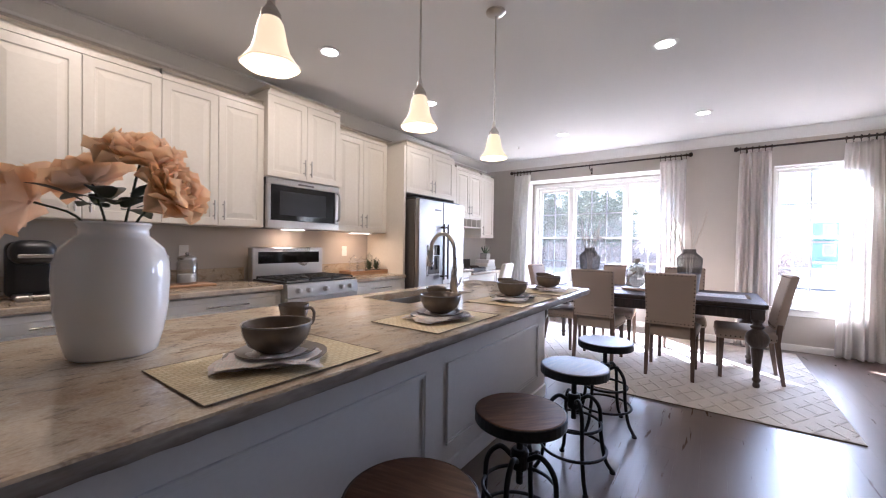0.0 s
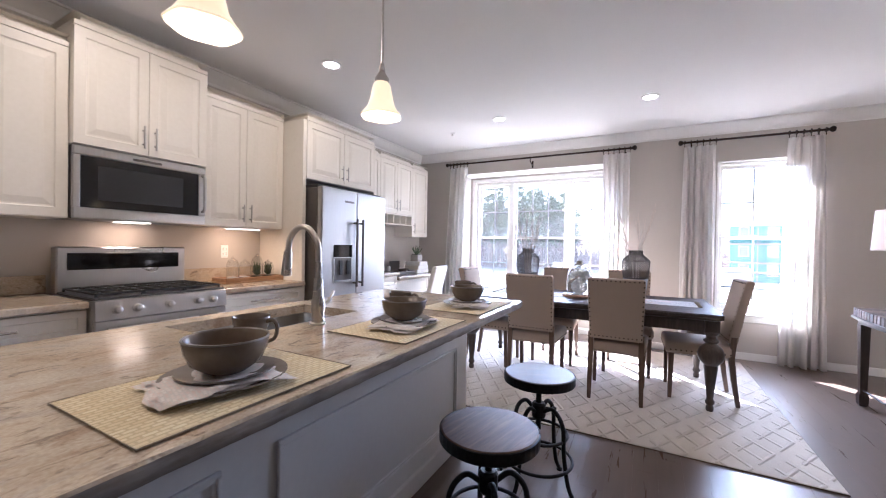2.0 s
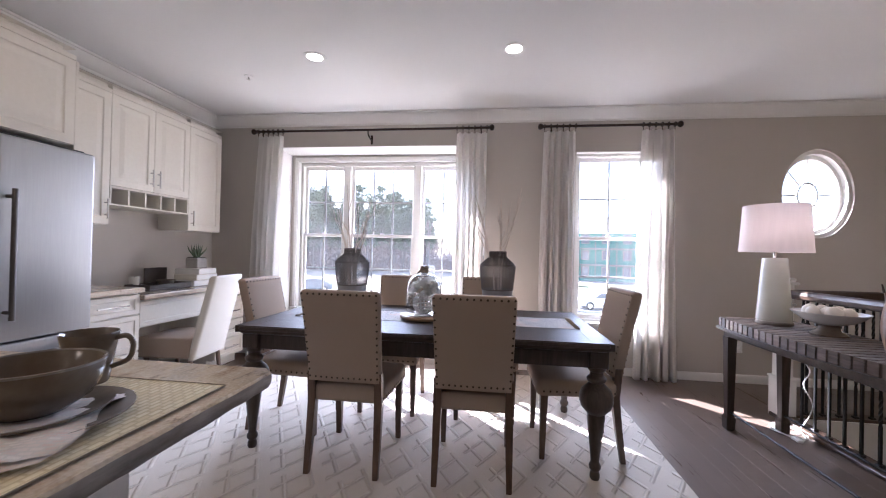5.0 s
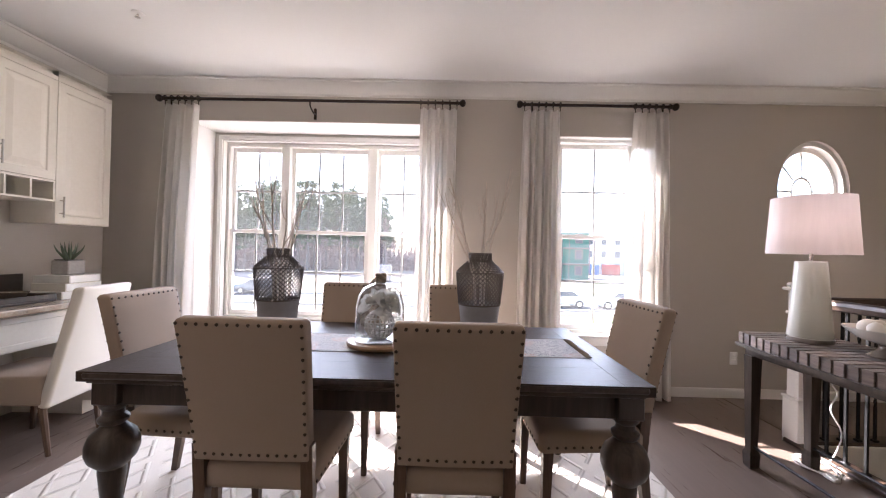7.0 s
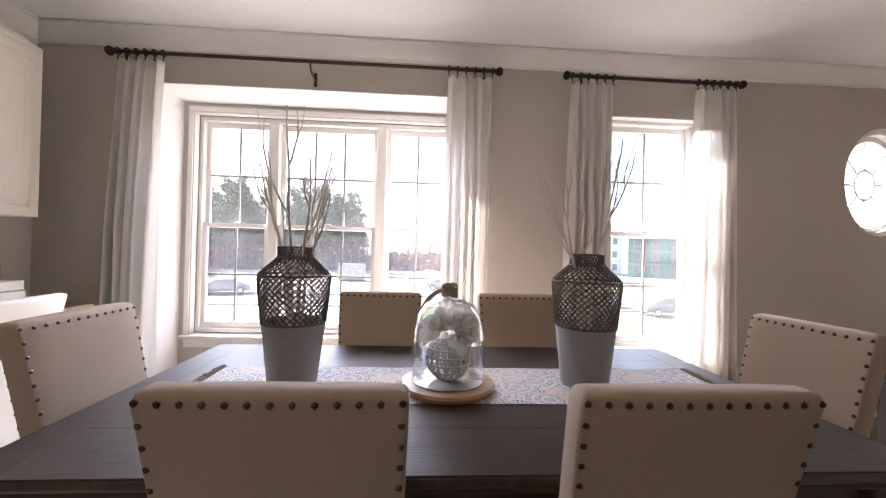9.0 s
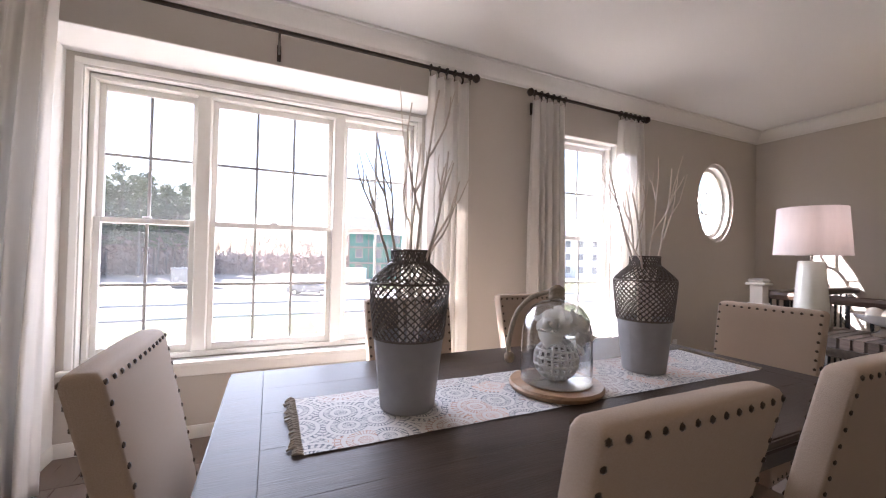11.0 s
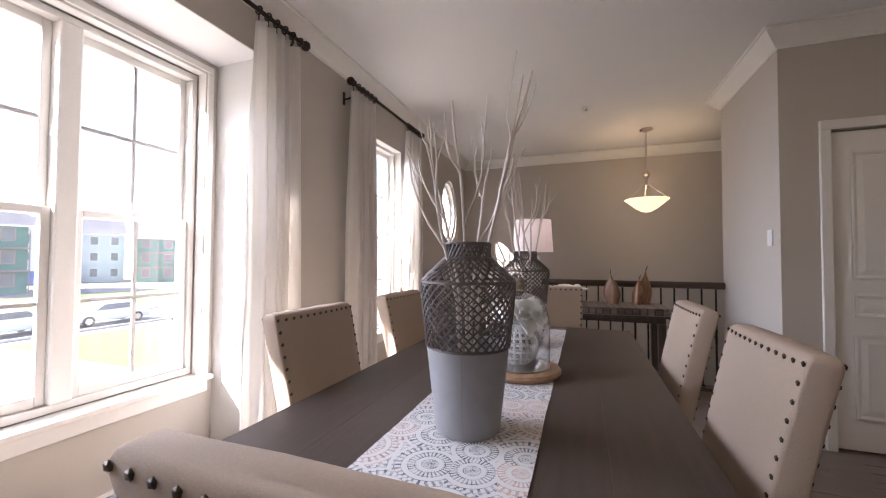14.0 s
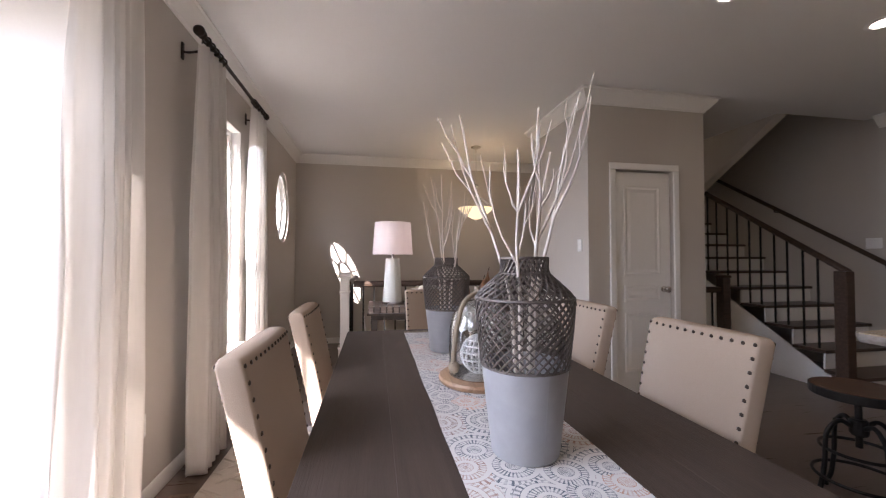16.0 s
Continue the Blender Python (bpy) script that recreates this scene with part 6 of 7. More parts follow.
def lattice_vase(place, turn, seed, branches, top):
    v = thing("lattice_vase", place, "grey vase with dark pierced lattice top and bare branches", "vase", turn, "table vases")
    part("lower_cup", turned([(0, 0), (0.078, 0), (0.081, 0.004), (0.1045, 0.212), (0.1, 0.212), (0.078, 0.012), (0, 0.01)], 40), VASEGREY, v, "smooth grey metal cup", 40)
    outline = [(0.1035, 0.204), (0.106, 0.235), (0.112, 0.29), (0.116, 0.34), (0.118, 0.366), (0.115, 0.374), (0.088, 0.4), (0.061, 0.424), (0.056, 0.43), (0.055, 0.445), (0.056, 0.463)]

    def radius(z):
        for (r0, z0), (r1, z1) in zip(outline, outline[1:]):
            if z <= z1:
                return r0 + (r1 - r0) * (z - z0) / (z1 - z0)
        return outline[-1][0]

    sa = radians(188 - turn)
    part("cup_seam", rod([(0.0815 * math.cos(sa), 0.0815 * math.sin(sa), 0.004), (0.1045 * math.cos(sa), 0.1045 * math.sin(sa), 0.21)], 0.0006, 5), VASEGREY, v)
    rnd = random.Random(seed)
    bm = bmesh.new()
    for way in (1, -1):
        for k in range(32):
            a0 = 2 * math.pi * k / 32
            pts = []
            for i in range(23):
                z = 0.207 + 0.256 * i / 22
                a = a0 + way * 2.4 * i / 22 + 0.025 * noise.noise(Vector((k * 1.7, i * 0.9, way + seed)))
                r = radius(z) + way * 0.0012
                pts.append((r * math.cos(a), r * math.sin(a), z))
            tube(bm, pts, 0.0024, 4)
    lat = part("lattice", bm, LATTICE, v, "dark woven lattice", kind="stuff")
    for z in (0.209, 0.368, 0.426, 0.463):
        r = radius(z)
        part("band", rod([(r * math.cos(i * math.pi / 20), r * math.sin(i * math.pi / 20), z) for i in range(40)], 0.0035, 6, True), LATTICE, v)
    for k in range(branches):
        a = 2 * math.pi * (k + 0.35 * rnd.random()) / branches
        lean = 0.055 + 0.09 * ((k * 0.618 + 0.3) % 1)
        H = top * (0.74 + 0.26 * ((k * 0.41 + 0.2) % 1))
        bend = 0.9 * (rnd.random() - 0.5)

        def at(u):
            r = 0.012 + 0.028 * min(1, u * 1.6) + lean * max(0, u - 0.42) ** 1.1 * 1.75
            b = a + bend * u
            w = Vector((noise.noise(Vector((u * 4.5, k * 2.1, seed))), noise.noise(Vector((u * 4.5, k * 2.1 + 9, seed))), 0))
            return Vector((r * math.cos(b), r * math.sin(b), 0.02 + (H - 0.02) * u)) + w * (0.004 + 0.022 * max(0, u - 0.45))

        bm = bmesh.new()
        m = 18
        pts = [at(i / m) for i in range(m + 1)]
        tube(bm, pts, [0.0066 * (1 - 0.62 * i / m) for i in range(m + 1)], 7)
        for j, (u0, ln) in enumerate(((0.62, 0.26), (0.8, 0.15))):
            u0 += 0.06 * (rnd.random() - 0.5)
            p, d = at(u0), (at(u0 + 0.05) - at(u0)).normalized()
            c = a + (1 if (j + k) % 2 else -1) * (0.9 + 0.7 * rnd.random())
            sw = Vector((math.cos(c), math.sin(c), 0))
            ln *= top * (0.75 + 0.5 * rnd.random())
            ln = min(ln, (top - p.z) * 0.98)
            twig = [p + d * (ln * t) + sw * (ln * 0.24 * math.sin(t * 2.0)) + 0.006 * Vector((noise.noise(Vector((t * 4, j + k * 5, seed))), noise.noise(Vector((t * 4, j + k * 5 + 3, seed))), 0)) for t in (0, 0.12, 0.3, 0.5, 0.75, 1.0)]
            w0 = 0.0046 * (1 - 0.3 * u0)
            tube(bm, twig, [w0, w0, w0 * 0.9, w0 * 0.75, w0 * 0.6, w0 * 0.4], 6)
            q, e = twig[3], (twig[4] - twig[3]).normalized()
            side = Vector((-sw.y, sw.x, 0)) * (1 if j % 2 else -1)
            tube(bm, [q, q + e * 0.02 + side * 0.008, q + e * 0.05 + side * 0.02, q + e * 0.1 * ln / 0.15 + side * 0.026], [w0 * 0.6, w0 * 0.55, w0 * 0.45, w0 * 0.3], 5)
        part("branch", bm, BRANCH, v, "bleached bare branch", 60)
    return v


lattice_vase((-1.115, 5.285, 0.7695), 0, 4, 6, 0.93)
lattice_vase((-0.09, 5.285, 0.7695), 70, 9, 5, 0.95)


def cloche(place):
    c = thing("glass_cloche", place, "glass cloche over white flowers on a wooden base", "cloche")
    part("wood_base", turned([(0, 0), (0.142, 0), (0.148, 0.006), (0.15, 0.014), (0.145, 0.022), (0.115, 0.024), (0, 0.024)], 40), BASEWOOD, c, "round light wood base", 40)
    part("metal_plate", turned([(0, 0.0245), (0.108, 0.0245), (0.112, 0.028), (0.107, 0.03), (0, 0.028)], 36), NICKEL, c, "silver inner plate", 40)
    part("glass_dome", turned([(0.112, 0.027), (0.113, 0.12), (0.11, 0.19), (0.1, 0.235), (0.078, 0.268), (0.045, 0.285), (0.012, 0.29), (0.012, 0.288), (0.045, 0.283), (0.077, 0.266), (0.0985, 0.234), (0.1085, 0.19), (0.1115, 0.12), (0.1105, 0.027)], 40, ends=False), CLEAR, c, smooth=60).visible_shadow = False
    bm = bmesh.new()
    bmesh.ops.create_icosphere(bm, subdivisions=2, radius=0.012, matrix=Matrix.Translation((0, 0, 0.3)))
    part("glass_knob", bm, CLEAR, c, smooth=60)
    pts = curve_points([(0.01, 0, 0.298), (-0.005, 0.012, 0.315), (-0.02, 0.03, 0.312), (-0.05, 0.07, 0.29), (-0.085, 0.1, 0.235), (-0.1, 0.115, 0.16), (-0.103, 0.12, 0.11), (-0.1, 0.118, 0.085)], 5)
    ro = part("rope", rod(pts, 0.0085, 8), ROPE, c, "thick jute rope", 60)
    bm = bmesh.new()
    for k in range(3):
        tube(bm, [(0.02 * math.cos(i * math.pi / 6), 0.02 * math.sin(i * math.pi / 6) * (0.8 if k else 1), 0.302 + 0.012 * k + 0.006 * math.sin(i)) for i in range(12)], 0.008, 6, True)
    part("rope_knot", bm, ROPE, ro, smooth=60)
    bm = bmesh.new()
    bmesh.ops.create_icosphere(bm, subdivisions=2, radius=0.019, matrix=Matrix.Translation((-0.1, 0.118, 0.08)) @ Matrix.Diagonal((1, 1, 1.15, 1)))
    part("rope_end", bm, ROPE, ro, smooth=60)
    bm = bmesh.new()
    R, ZC = 0.068, 0.095
    for k in range(9):
        a0 = math.pi * k / 9
        tube(bm, [(R * math.cos(a0) * math.sin(t * math.pi / 16), R * math.sin(a0) * math.sin(t * math.pi / 16), ZC + R * math.cos(t * math.pi / 16)) for t in range(32)], 0.0045, 6, True)
    for k in range(1, 9):
        th = math.pi * k / 9
        r = (R + 0.001) * math.sin(th)
        tube(bm, [(r * math.cos(i * math.pi / 14), r * math.sin(i * math.pi / 14), ZC + R * math.cos(th)) for i in range(28)], 0.0042, 6, True)
    part("woven_ball", bm, WOVEN, c, "white woven wicker ball", kind="stuff")
    for i, (p, ax, s) in enumerate((((0.036, -0.03, 0.2), (0.5, -0.6, 0.6), 0.082), ((-0.025, -0.02, 0.2), (-0.6, -0.5, 0.6), 0.076), ((0.035, 0.02, 0.2), (0.8, 0.4, 0.3), 0.074), ((0.0, 0.035, 0.205), (0.0, 0.7, 0.7), 0.055), ((0.03, -0.055, 0.165), (0.4, -0.9, 0.1), 0.05))):
        blossom(c, "white_bloom", p, ax, s, 11, PETAL, 40 + i)
    return c


cloche((-0.585, 5.245, 0.7695)).scale = (1.07, 1.07, 1.05)


# ---- curtains ----
def curtain_rod(x0, x1, middle, label):
    r = thing("curtain_rod", (x0, 6.63, 2.522), label, "curtain rod", group="curtain rods")
    L = x1 - x0
    bar = rod([(0.03, 0, 0), (L - 0.03, 0, 0)], 0.0125, 12)
    part("bar", bar, BRONZE, r, smooth=60)
    fin = [(0, 0), (0.012, 0.002), (0.018, 0.008), (0.012, 0.016), (0.02, 0.022), (0.031, 0.038), (0.031, 0.05), (0.022, 0.064), (0, 0.07)]
    for s, x in ((-1, 0.035), (1, L - 0.035)):
        f = part("finial", turned(fin, 18), BRONZE, r, "dark turned ball finial", 50)
        f.matrix_basis = pose(x, 0, 0, 0, 90 * s, 0)
    for x in [0.1, L - 0.1] + ([L / 2] if middle else []):
        bm = rod(curve_points([(x, 0, -0.013), (x, 0.01, -0.05), (x, 0.09, -0.075), (x, 0.135, -0.075)], 4), 0.007, 8)
        box(bm, x - 0.012, x + 0.012, 0.128, 0.138, -0.12, -0.02, 0.002)
        part("bracket", bm, BRONZE, r, "dark wall bracket")
    return r


curtain_rod(-2.80, -0.165, True, "long dark bronze curtain rod with ball finials")
curtain_rod(0.344, 1.66, False, "short dark bronze curtain rod with ball finials")


def curtain(x0, x1, seed, bx0, bx1):
    """Pinch-pleated panel; bx0, bx1: its spread at the floor."""
    c = thing("curtain", ((x0 + x1) / 2, 6.63, 0), "floor-length off-white linen curtain panel with pinch pleats", "curtain", group="window curtains")
    cx = (x0 + x1) / 2
    n, m, folds = 120, 40, 5
    bm = bmesh.new()
    rows = []
    for j in range(m + 1):
        z = 0.02 + 2.45 * j / m
        f = 1 - z / 2.47
        row = []
        for i in range(n + 1):
            u = i / n
            spread = f ** 0.7
            lo, hi = x0 + (bx0 - x0) * spread, x1 + (bx1 - x1) * spread
            ph = 2 * math.pi * folds * (u + 0.07 * noise.noise(Vector((u * 3.5, z * 0.45, seed * 3.1))))
            amp = (0.024 + 0.026 * min(1, f * 2.2)) * (1 + 0.5 * noise.noise(Vector((u * 4, z * 0.3, seed * 1.7))))
            w = math.cos(ph)
            w = math.copysign(abs(w) ** 0.85, w) + 0.18 * math.cos(2.7 * ph + seed)
            x = lo + (hi - lo) * u + 0.010 * math.sin(ph * 2) * f
            y = amp * w + 0.02 * noise.noise(Vector((u * 5, z * 1.3, seed + 4))) * f
            row.append(bm.verts.new((x - cx, y, z)))
        rows.append(row)
    for j in range(m):
        for i in range(n):
            bm.faces.new((rows[j][i], rows[j][i + 1], rows[j + 1][i + 1], rows[j + 1][i]))
    o = part("linen_panel", bm, CURTAIN, c, smooth=80)
    md = o.modifiers.new("thickness", "SOLIDIFY")
    md.thickness = 0.0016
    for k in range(folds + 1):
        x = x0 + (x1 - x0) * (k + 0.02) / (folds + 0.04) - cx
        part("ring", rod([(x, 0.02 * math.cos(i * math.pi / 8), 2.522 + 0.0 + 0.02 * math.sin(i * math.pi / 8)) for i in range(16)], 0.006, 6, True), BRONZE, c, "dark curtain ring")
        part("clip", boxed(x - 0.003, x + 0.003, -0.003, 0.003, 2.468, 2.503, bevel=0.001), BRONZE, c)
    return c


curtain(-2.755, -2.46, 1, -2.83, -2.50)
curtain(-0.52, -0.205, 2, -0.545, -0.20)
curtain(0.375, 0.685, 3, 0.345, 0.70)
curtain(1.325, 1.62, 4, 1.27, 1.67)


# ---- console, lamp and railing ----
def console_table():
    c = thing("console_table", (1.75, 5.02, 0), "bow-front console table with banded wooden top and dark legs", "console table")
    L, Z = 1.37, 0.795

    def front(v):
        return -0.22 - 0.06 * (1 - (2 * v / L) ** 2)

    n = 24
    for i in range(n):
        v0, v1 = -L / 2 + L * i / n, -L / 2 + L * (i + 1) / n
        bm = prism(bmesh.new(), [(front(v0), v0 + 0.007), (0.22, v0 + 0.007), (0.22, v1 - 0.007), (front(v1), v1 - 0.007)], "z", Z - 0.062, Z)
        part("top_band", bm, CONSOLE, c)
    core = [(front(-L / 2 + L * i / 24) + 0.006, -L / 2 + 0.008 + (L - 0.016) * i / 24) for i in range(25)] + [(0.215, L / 2 - 0.008), (0.215, -L / 2 + 0.008)]
    part("dark_core", prism(bmesh.new(), core[::-1], "z", Z - 0.0605, Z - 0.004), LEGWOOD, c, "dark strips between the bands")
    edge = [(front(-L / 2 + L * i / 24) - 0.012, -L / 2 + L * i / 24) for i in range(25)]
    prof = [(0, Z - 0.082), (0.03, Z - 0.082), (0.03, Z - 0.0625), (0, Z - 0.0625)]
    part("lower_moulding", sweep(bmesh.new(), [(p[0] + 0.03, p[1]) for p in edge], prof), LEGWOOD, c)
    part("under_frame", boxed(-0.2, 0.2, -L / 2 + 0.03, L / 2 - 0.03, Z - 0.13, Z - 0.0625, bevel=0.002), LEGWOOD, c)
    for sx in (-1, 1):
        for sy in (-1, 1):
            x, y = sx * 0.175 , sy * (L / 2 - 0.06)
            bm = bmesh.new()
            sizes = ((0, 0.02), (0.012, 0.027), (0.085, 0.03), (0.11, 0.021), (0.4, 0.026), (0.6, 0.029), (Z - 0.131, 0.031))
            loops = [[bm.verts.new((x + i * r, y + j * r, z)) for i, j in ((-1, -1), (1, -1), (1, 1), (-1, 1))] for z, r in sizes]
            for p, q in zip(loops, loops[1:]):
                for k in range(4):
                    bm.faces.new((p[k], p[(k + 1) % 4], q[(k + 1) % 4], q[k]))
            bm.faces.new(loops[0])
            bm.faces.new(loops[-1])
            part("leg", bm, LEGWOOD, c)
    for x in (-0.175, 0.175):
        part("stretcher", rod([(x, -L / 2 + 0.06, 0.13), (x, L / 2 - 0.06, 0.13)], 0.008, 8), IRON, c, "thin black iron stretcher")
    return c


console_table()

tl = thing("table_lamp", (1.74, 5.47, 0.796), "celadon ceramic table lamp with a white drum shade, lit", "table lamp")
part("foot", turned([(0, 0), (0.098, 0), (0.1, 0.004), (0.1, 0.022), (0, 0.022)], 32), NICKEL, tl, "silver foot", 40)
part("ceramic_body", turned([(0.0, 0.0225), (0.094, 0.0225), (0.096, 0.03), (0.068, 0.43), (0.064, 0.436), (0, 0.436)], 36), LAMPGLAZE, tl, smooth=40)
part("neck", rod([(0, 0, 0.436), (0, 0, 0.49)], 0.009, 10), NICKEL, tl)
part("harp", rod(curve_points([(0, 0, 0.48), (0.05, 0, 0.58), (0.045, 0, 0.7), (0, 0, 0.775), (-0.045, 0, 0.7), (-0.05, 0, 0.58), (0, 0, 0.48)], 4), 0.0025, 6), NICKEL, tl)
part("finial", turned([(0.004, 0.775), (0.004, 0.79), (0.011, 0.8), (0, 0.815)], 12), NICKEL, tl)
part("shade", turned([(0.194, 0.475), (0.174, 0.785), (0.172, 0.785), (0.192, 0.475)], 48, ends=False), SHADE, tl, "white fabric drum shade", 60)

fb = thing("footed_bowl", (1.80, 5.13, 0.796), "white footed bowl holding bleached decorative balls", "bowl")
part("pedestal", turned([(0, 0), (0.085, 0), (0.088, 0.008), (0.055, 0.03), (0.045, 0.05), (0.05, 0.062), (0, 0.062)], 32), TAUPE, fb, "brown turned pedestal", 40)
part("dish", turned([(0, 0.0625), (0.06, 0.0625), (0.12, 0.085), (0.165, 0.125), (0.17, 0.132), (0.163, 0.13), (0.115, 0.095), (0, 0.075)], 40), CERAMIC, fb, smooth=50)
rb = random.Random(2)
for k, (x, y, r) in enumerate(((0.0, 0.0, 0.042), (0.07, 0.02, 0.038), (-0.06, 0.05, 0.04), (-0.03, -0.07, 0.04), (0.05, -0.06, 0.036), (0.03, 0.085, 0.034), (-0.1, -0.02, 0.033))):
    bz = thing("decorative_ball", (1.80 + x, 5.13 + y, 0.796 + 0.078 + (math.hypot(x, y) ** 2) * 2.2 + r), "bleached decorative ball in a bowl", "ball", group="bowl of balls")
    bm = bmesh.new()
    bmesh.ops.create_icosphere(bm, subdivisions=3, radius=r)
    for v in bm.verts:
        v.co *= 1 + 0.05 * noise.noise(v.co * 60 + Vector((k, 0, 0)))
    part("ball_body", bm, BALL, bz, smooth=70)


def carved_pear(place, h, w, turn, lean):
    """A tall pointed carved form, hollowed on one face."""
    c = thing("carved_sculpture", place, "pointed brown carved wood sculpture on the console", "sculpture", turn, "console sculptures")
    bm = bmesh.new()
    rows = []
    for i in range(15):
        u = i / 14
        r = w * (0.62 + 0.42 * math.sin(math.pi * min(1, u * 1.25)) - 0.62 * u ** 1.6) if u < 1 else 0.004
        r = max(r, 0.004)
        row = []
        for k in range(20):
            a = 2 * math.pi * k / 20
            s = 0.55 if math.cos(a) > 0.3 else 1.0
            row.append(bm.verts.new((r * math.cos(a) * s * 0.8 + lean * u * u, r * math.sin(a), h * u)))
        rows.append(row)
    for p, q in zip(rows, rows[1:]):
        for k in range(20):
            bm.faces.new((p[k], p[(k + 1) % 20], q[(k + 1) % 20], q[k]))
    bm.faces.new(rows[0])
    bm.faces.new(rows[-1])
    part("carved_body", bm, CARVED, c, smooth=50)
    part("stalk", rod([(lean, 0, h - 0.01), (lean * 1.3, 0.01, h + 0.03)], [0.006, 0.003], 6), LEGWOOD, c)


carved_pear((1.78, 4.76, 0.796), 0.29, 0.085, 150, 0.03)
carved_pear((1.80, 4.56, 0.796), 0.24, 0.08, 100, -0.03)
carved_pear((1.86, 4.48, 0.796), 0.32, 0.075, 210, 0.02)


def twist_baluster(style, h):
    """A square iron bar with a twist, or with a basket."""
    bm = bmesh.new()
    r = 0.0075
    rows = []
    n = 48
    for i in range(n + 1):
        z = h * i / n
        u = z / h
        tw = 0.0
        if style == "twist":
            tw = 9.0 * min(1, max(0, (u - 0.55) / 0.3))
        elif style == "wave":
            tw = 7.0 * min(1, max(0, (u - 0.25) / 0.2)) + 7.0 * min(1, max(0, (u - 0.6) / 0.2))
        rows.append([bm.verts.new((r * math.cos(tw + k * math.pi / 2 + math.pi / 4) * 1.3, r * math.sin(tw + k * math.pi / 2 + math.pi / 4) * 1.3, z)) for k in range(4)])
    for p, q in zip(rows, rows[1:]):
        for k in range(4):
            bm.faces.new((p[k], p[(k + 1) % 4], q[(k + 1) % 4], q[k]))
    bm.faces.new(rows[0])
    bm.faces.new(rows[-1])
    if style == "basket":
        zc = h * 0.72
        for k in range(4):
            pts = []
            for i in range(11):
                u = i / 10
                a = k * math.pi / 2 + 2.2 * u
                rr_ = 0.028 * math.sin(math.pi * u) + 0.006
                pts.append((rr_ * math.cos(a), rr_ * math.sin(a), zc - 0.06 + 0.12 * u))
            tube(bm, pts, 0.0035, 5)
    box(bm, -0.017, 0.017, -0.017, 0.017, 0.0, 0.016, 0.004)
    return bm


RX = 2.13
rail = thing("stair_railing", (RX, 3.79, 0), "stairwell railing with dark wood handrail and iron balusters", "railing")
L1 = 5.92 - 3.79
profr = [(-0.03, 0.94), (-0.033, 0.965), (-0.026, 0.985), (-0.012, 0.994), (0.012, 0.994), (0.026, 0.985), (0.033, 0.965), (0.03, 0.94), (0.012, 0.93), (-0.012, 0.93)]
part("handrail", prism(bmesh.new(), profr, "y", 0.0, L1 - 0.06), HANDRAIL, rail, "dark wooden handrail")
bm = prism(bmesh.new(), [(u, v) for u, v in profr], "x", 0.06, XE - RX - 0.003)
hr2 = part("handrail", bm, HANDRAIL, rail, "dark wooden handrail")
hr2.matrix_basis = pose(0, L1, 0)
part("shoe_rail", boxed(-0.07, 0.06, 0.0, L1 + 0.07, 0.0005, 0.03, bevel=0.006), HANDRAIL, rail)
part("shoe_rail", boxed(0.061, XE - RX - 0.003, L1 - 0.0, L1 + 0.12, 0.0005, 0.03, bevel=0.006), HANDRAIL, rail)
styles = {k: mesh_of("baluster", twist_baluster(k, 0.905), IRON) for k in ("plain", "twist", "basket", "wave")}
order = ["twist", "plain", "basket", "plain", "twist", "wave"]
for i in range(18):
    o = new("baluster", styles[order[i % 6]])
    o.parent = rail
    o.matrix_basis = pose(0, L1 - 0.16 - 0.112 * i, 0.0295)
for i in range(13):
    o = new("baluster", styles[order[(i + 2) % 6]])
    o.parent = rail
    o.matrix_basis = pose(0.17 + 0.112 * i, L1 + 0.03, 0.0295)

nw = thing("newel_post", (RX, 5.95, 0), "white painted box newel post with a moulded cap", "newel post")
part("shaft", boxed(-0.045, 0.045, -0.045, 0.045, 0.31, 1.03, bevel=0.003), TRIM, nw)
part("plinth", boxed(-0.06, 0.06, -0.06, 0.06, 0, 0.3, bevel=0.004), TRIM, nw)
part("plinth_moulding", boxed(-0.068, 0.068, -0.068, 0.068, 0.3, 0.318, bevel=0.006), TRIM, nw)
part("collar", boxed(-0.056, 0.056, -0.056, 0.056, 0.87, 0.89, bevel=0.006), TRIM, nw)
part("cap_moulding", boxed(-0.07, 0.07, -0.07, 0.07, 1.03, 1.052, bevel=0.008), TRIM, nw)
part("cap", boxed(-0.058, 0.058, -0.058, 0.058, 1.0525, 1.085, bevel=0.014), TRIM, nw)

hp = thing("hall_pendant", (2.93, 4.305, CZ), "nickel bowl pendant with lit amber glass over the stairs", "pendant lamp")
part("canopy", turned([(0, 0), (0.07, 0), (0.068, -0.012), (0.03, -0.03), (0, -0.03)], 24), NICKEL, hp, smooth=40)
part("stem", rod([(0, 0, -0.03), (0, 0, -0.52)], 0.006, 8), NICKEL, hp)
part("loop_cup", turned([(0.01, -0.5), (0.035, -0.52), (0.04, -0.545), (0.02, -0.57), (0.012, -0.62), (0.02, -0.66), (0, -0.66)], 20), NICKEL, hp, smooth=40)
for k in range(3):
    a = 2 * math.pi * k / 3
    part("arm", rod([(0.015 * math.cos(a), 0.015 * math.sin(a), -0.65), (0.222 * math.cos(a), 0.222 * math.sin(a), -0.828)], 0.004, 6), NICKEL, hp)
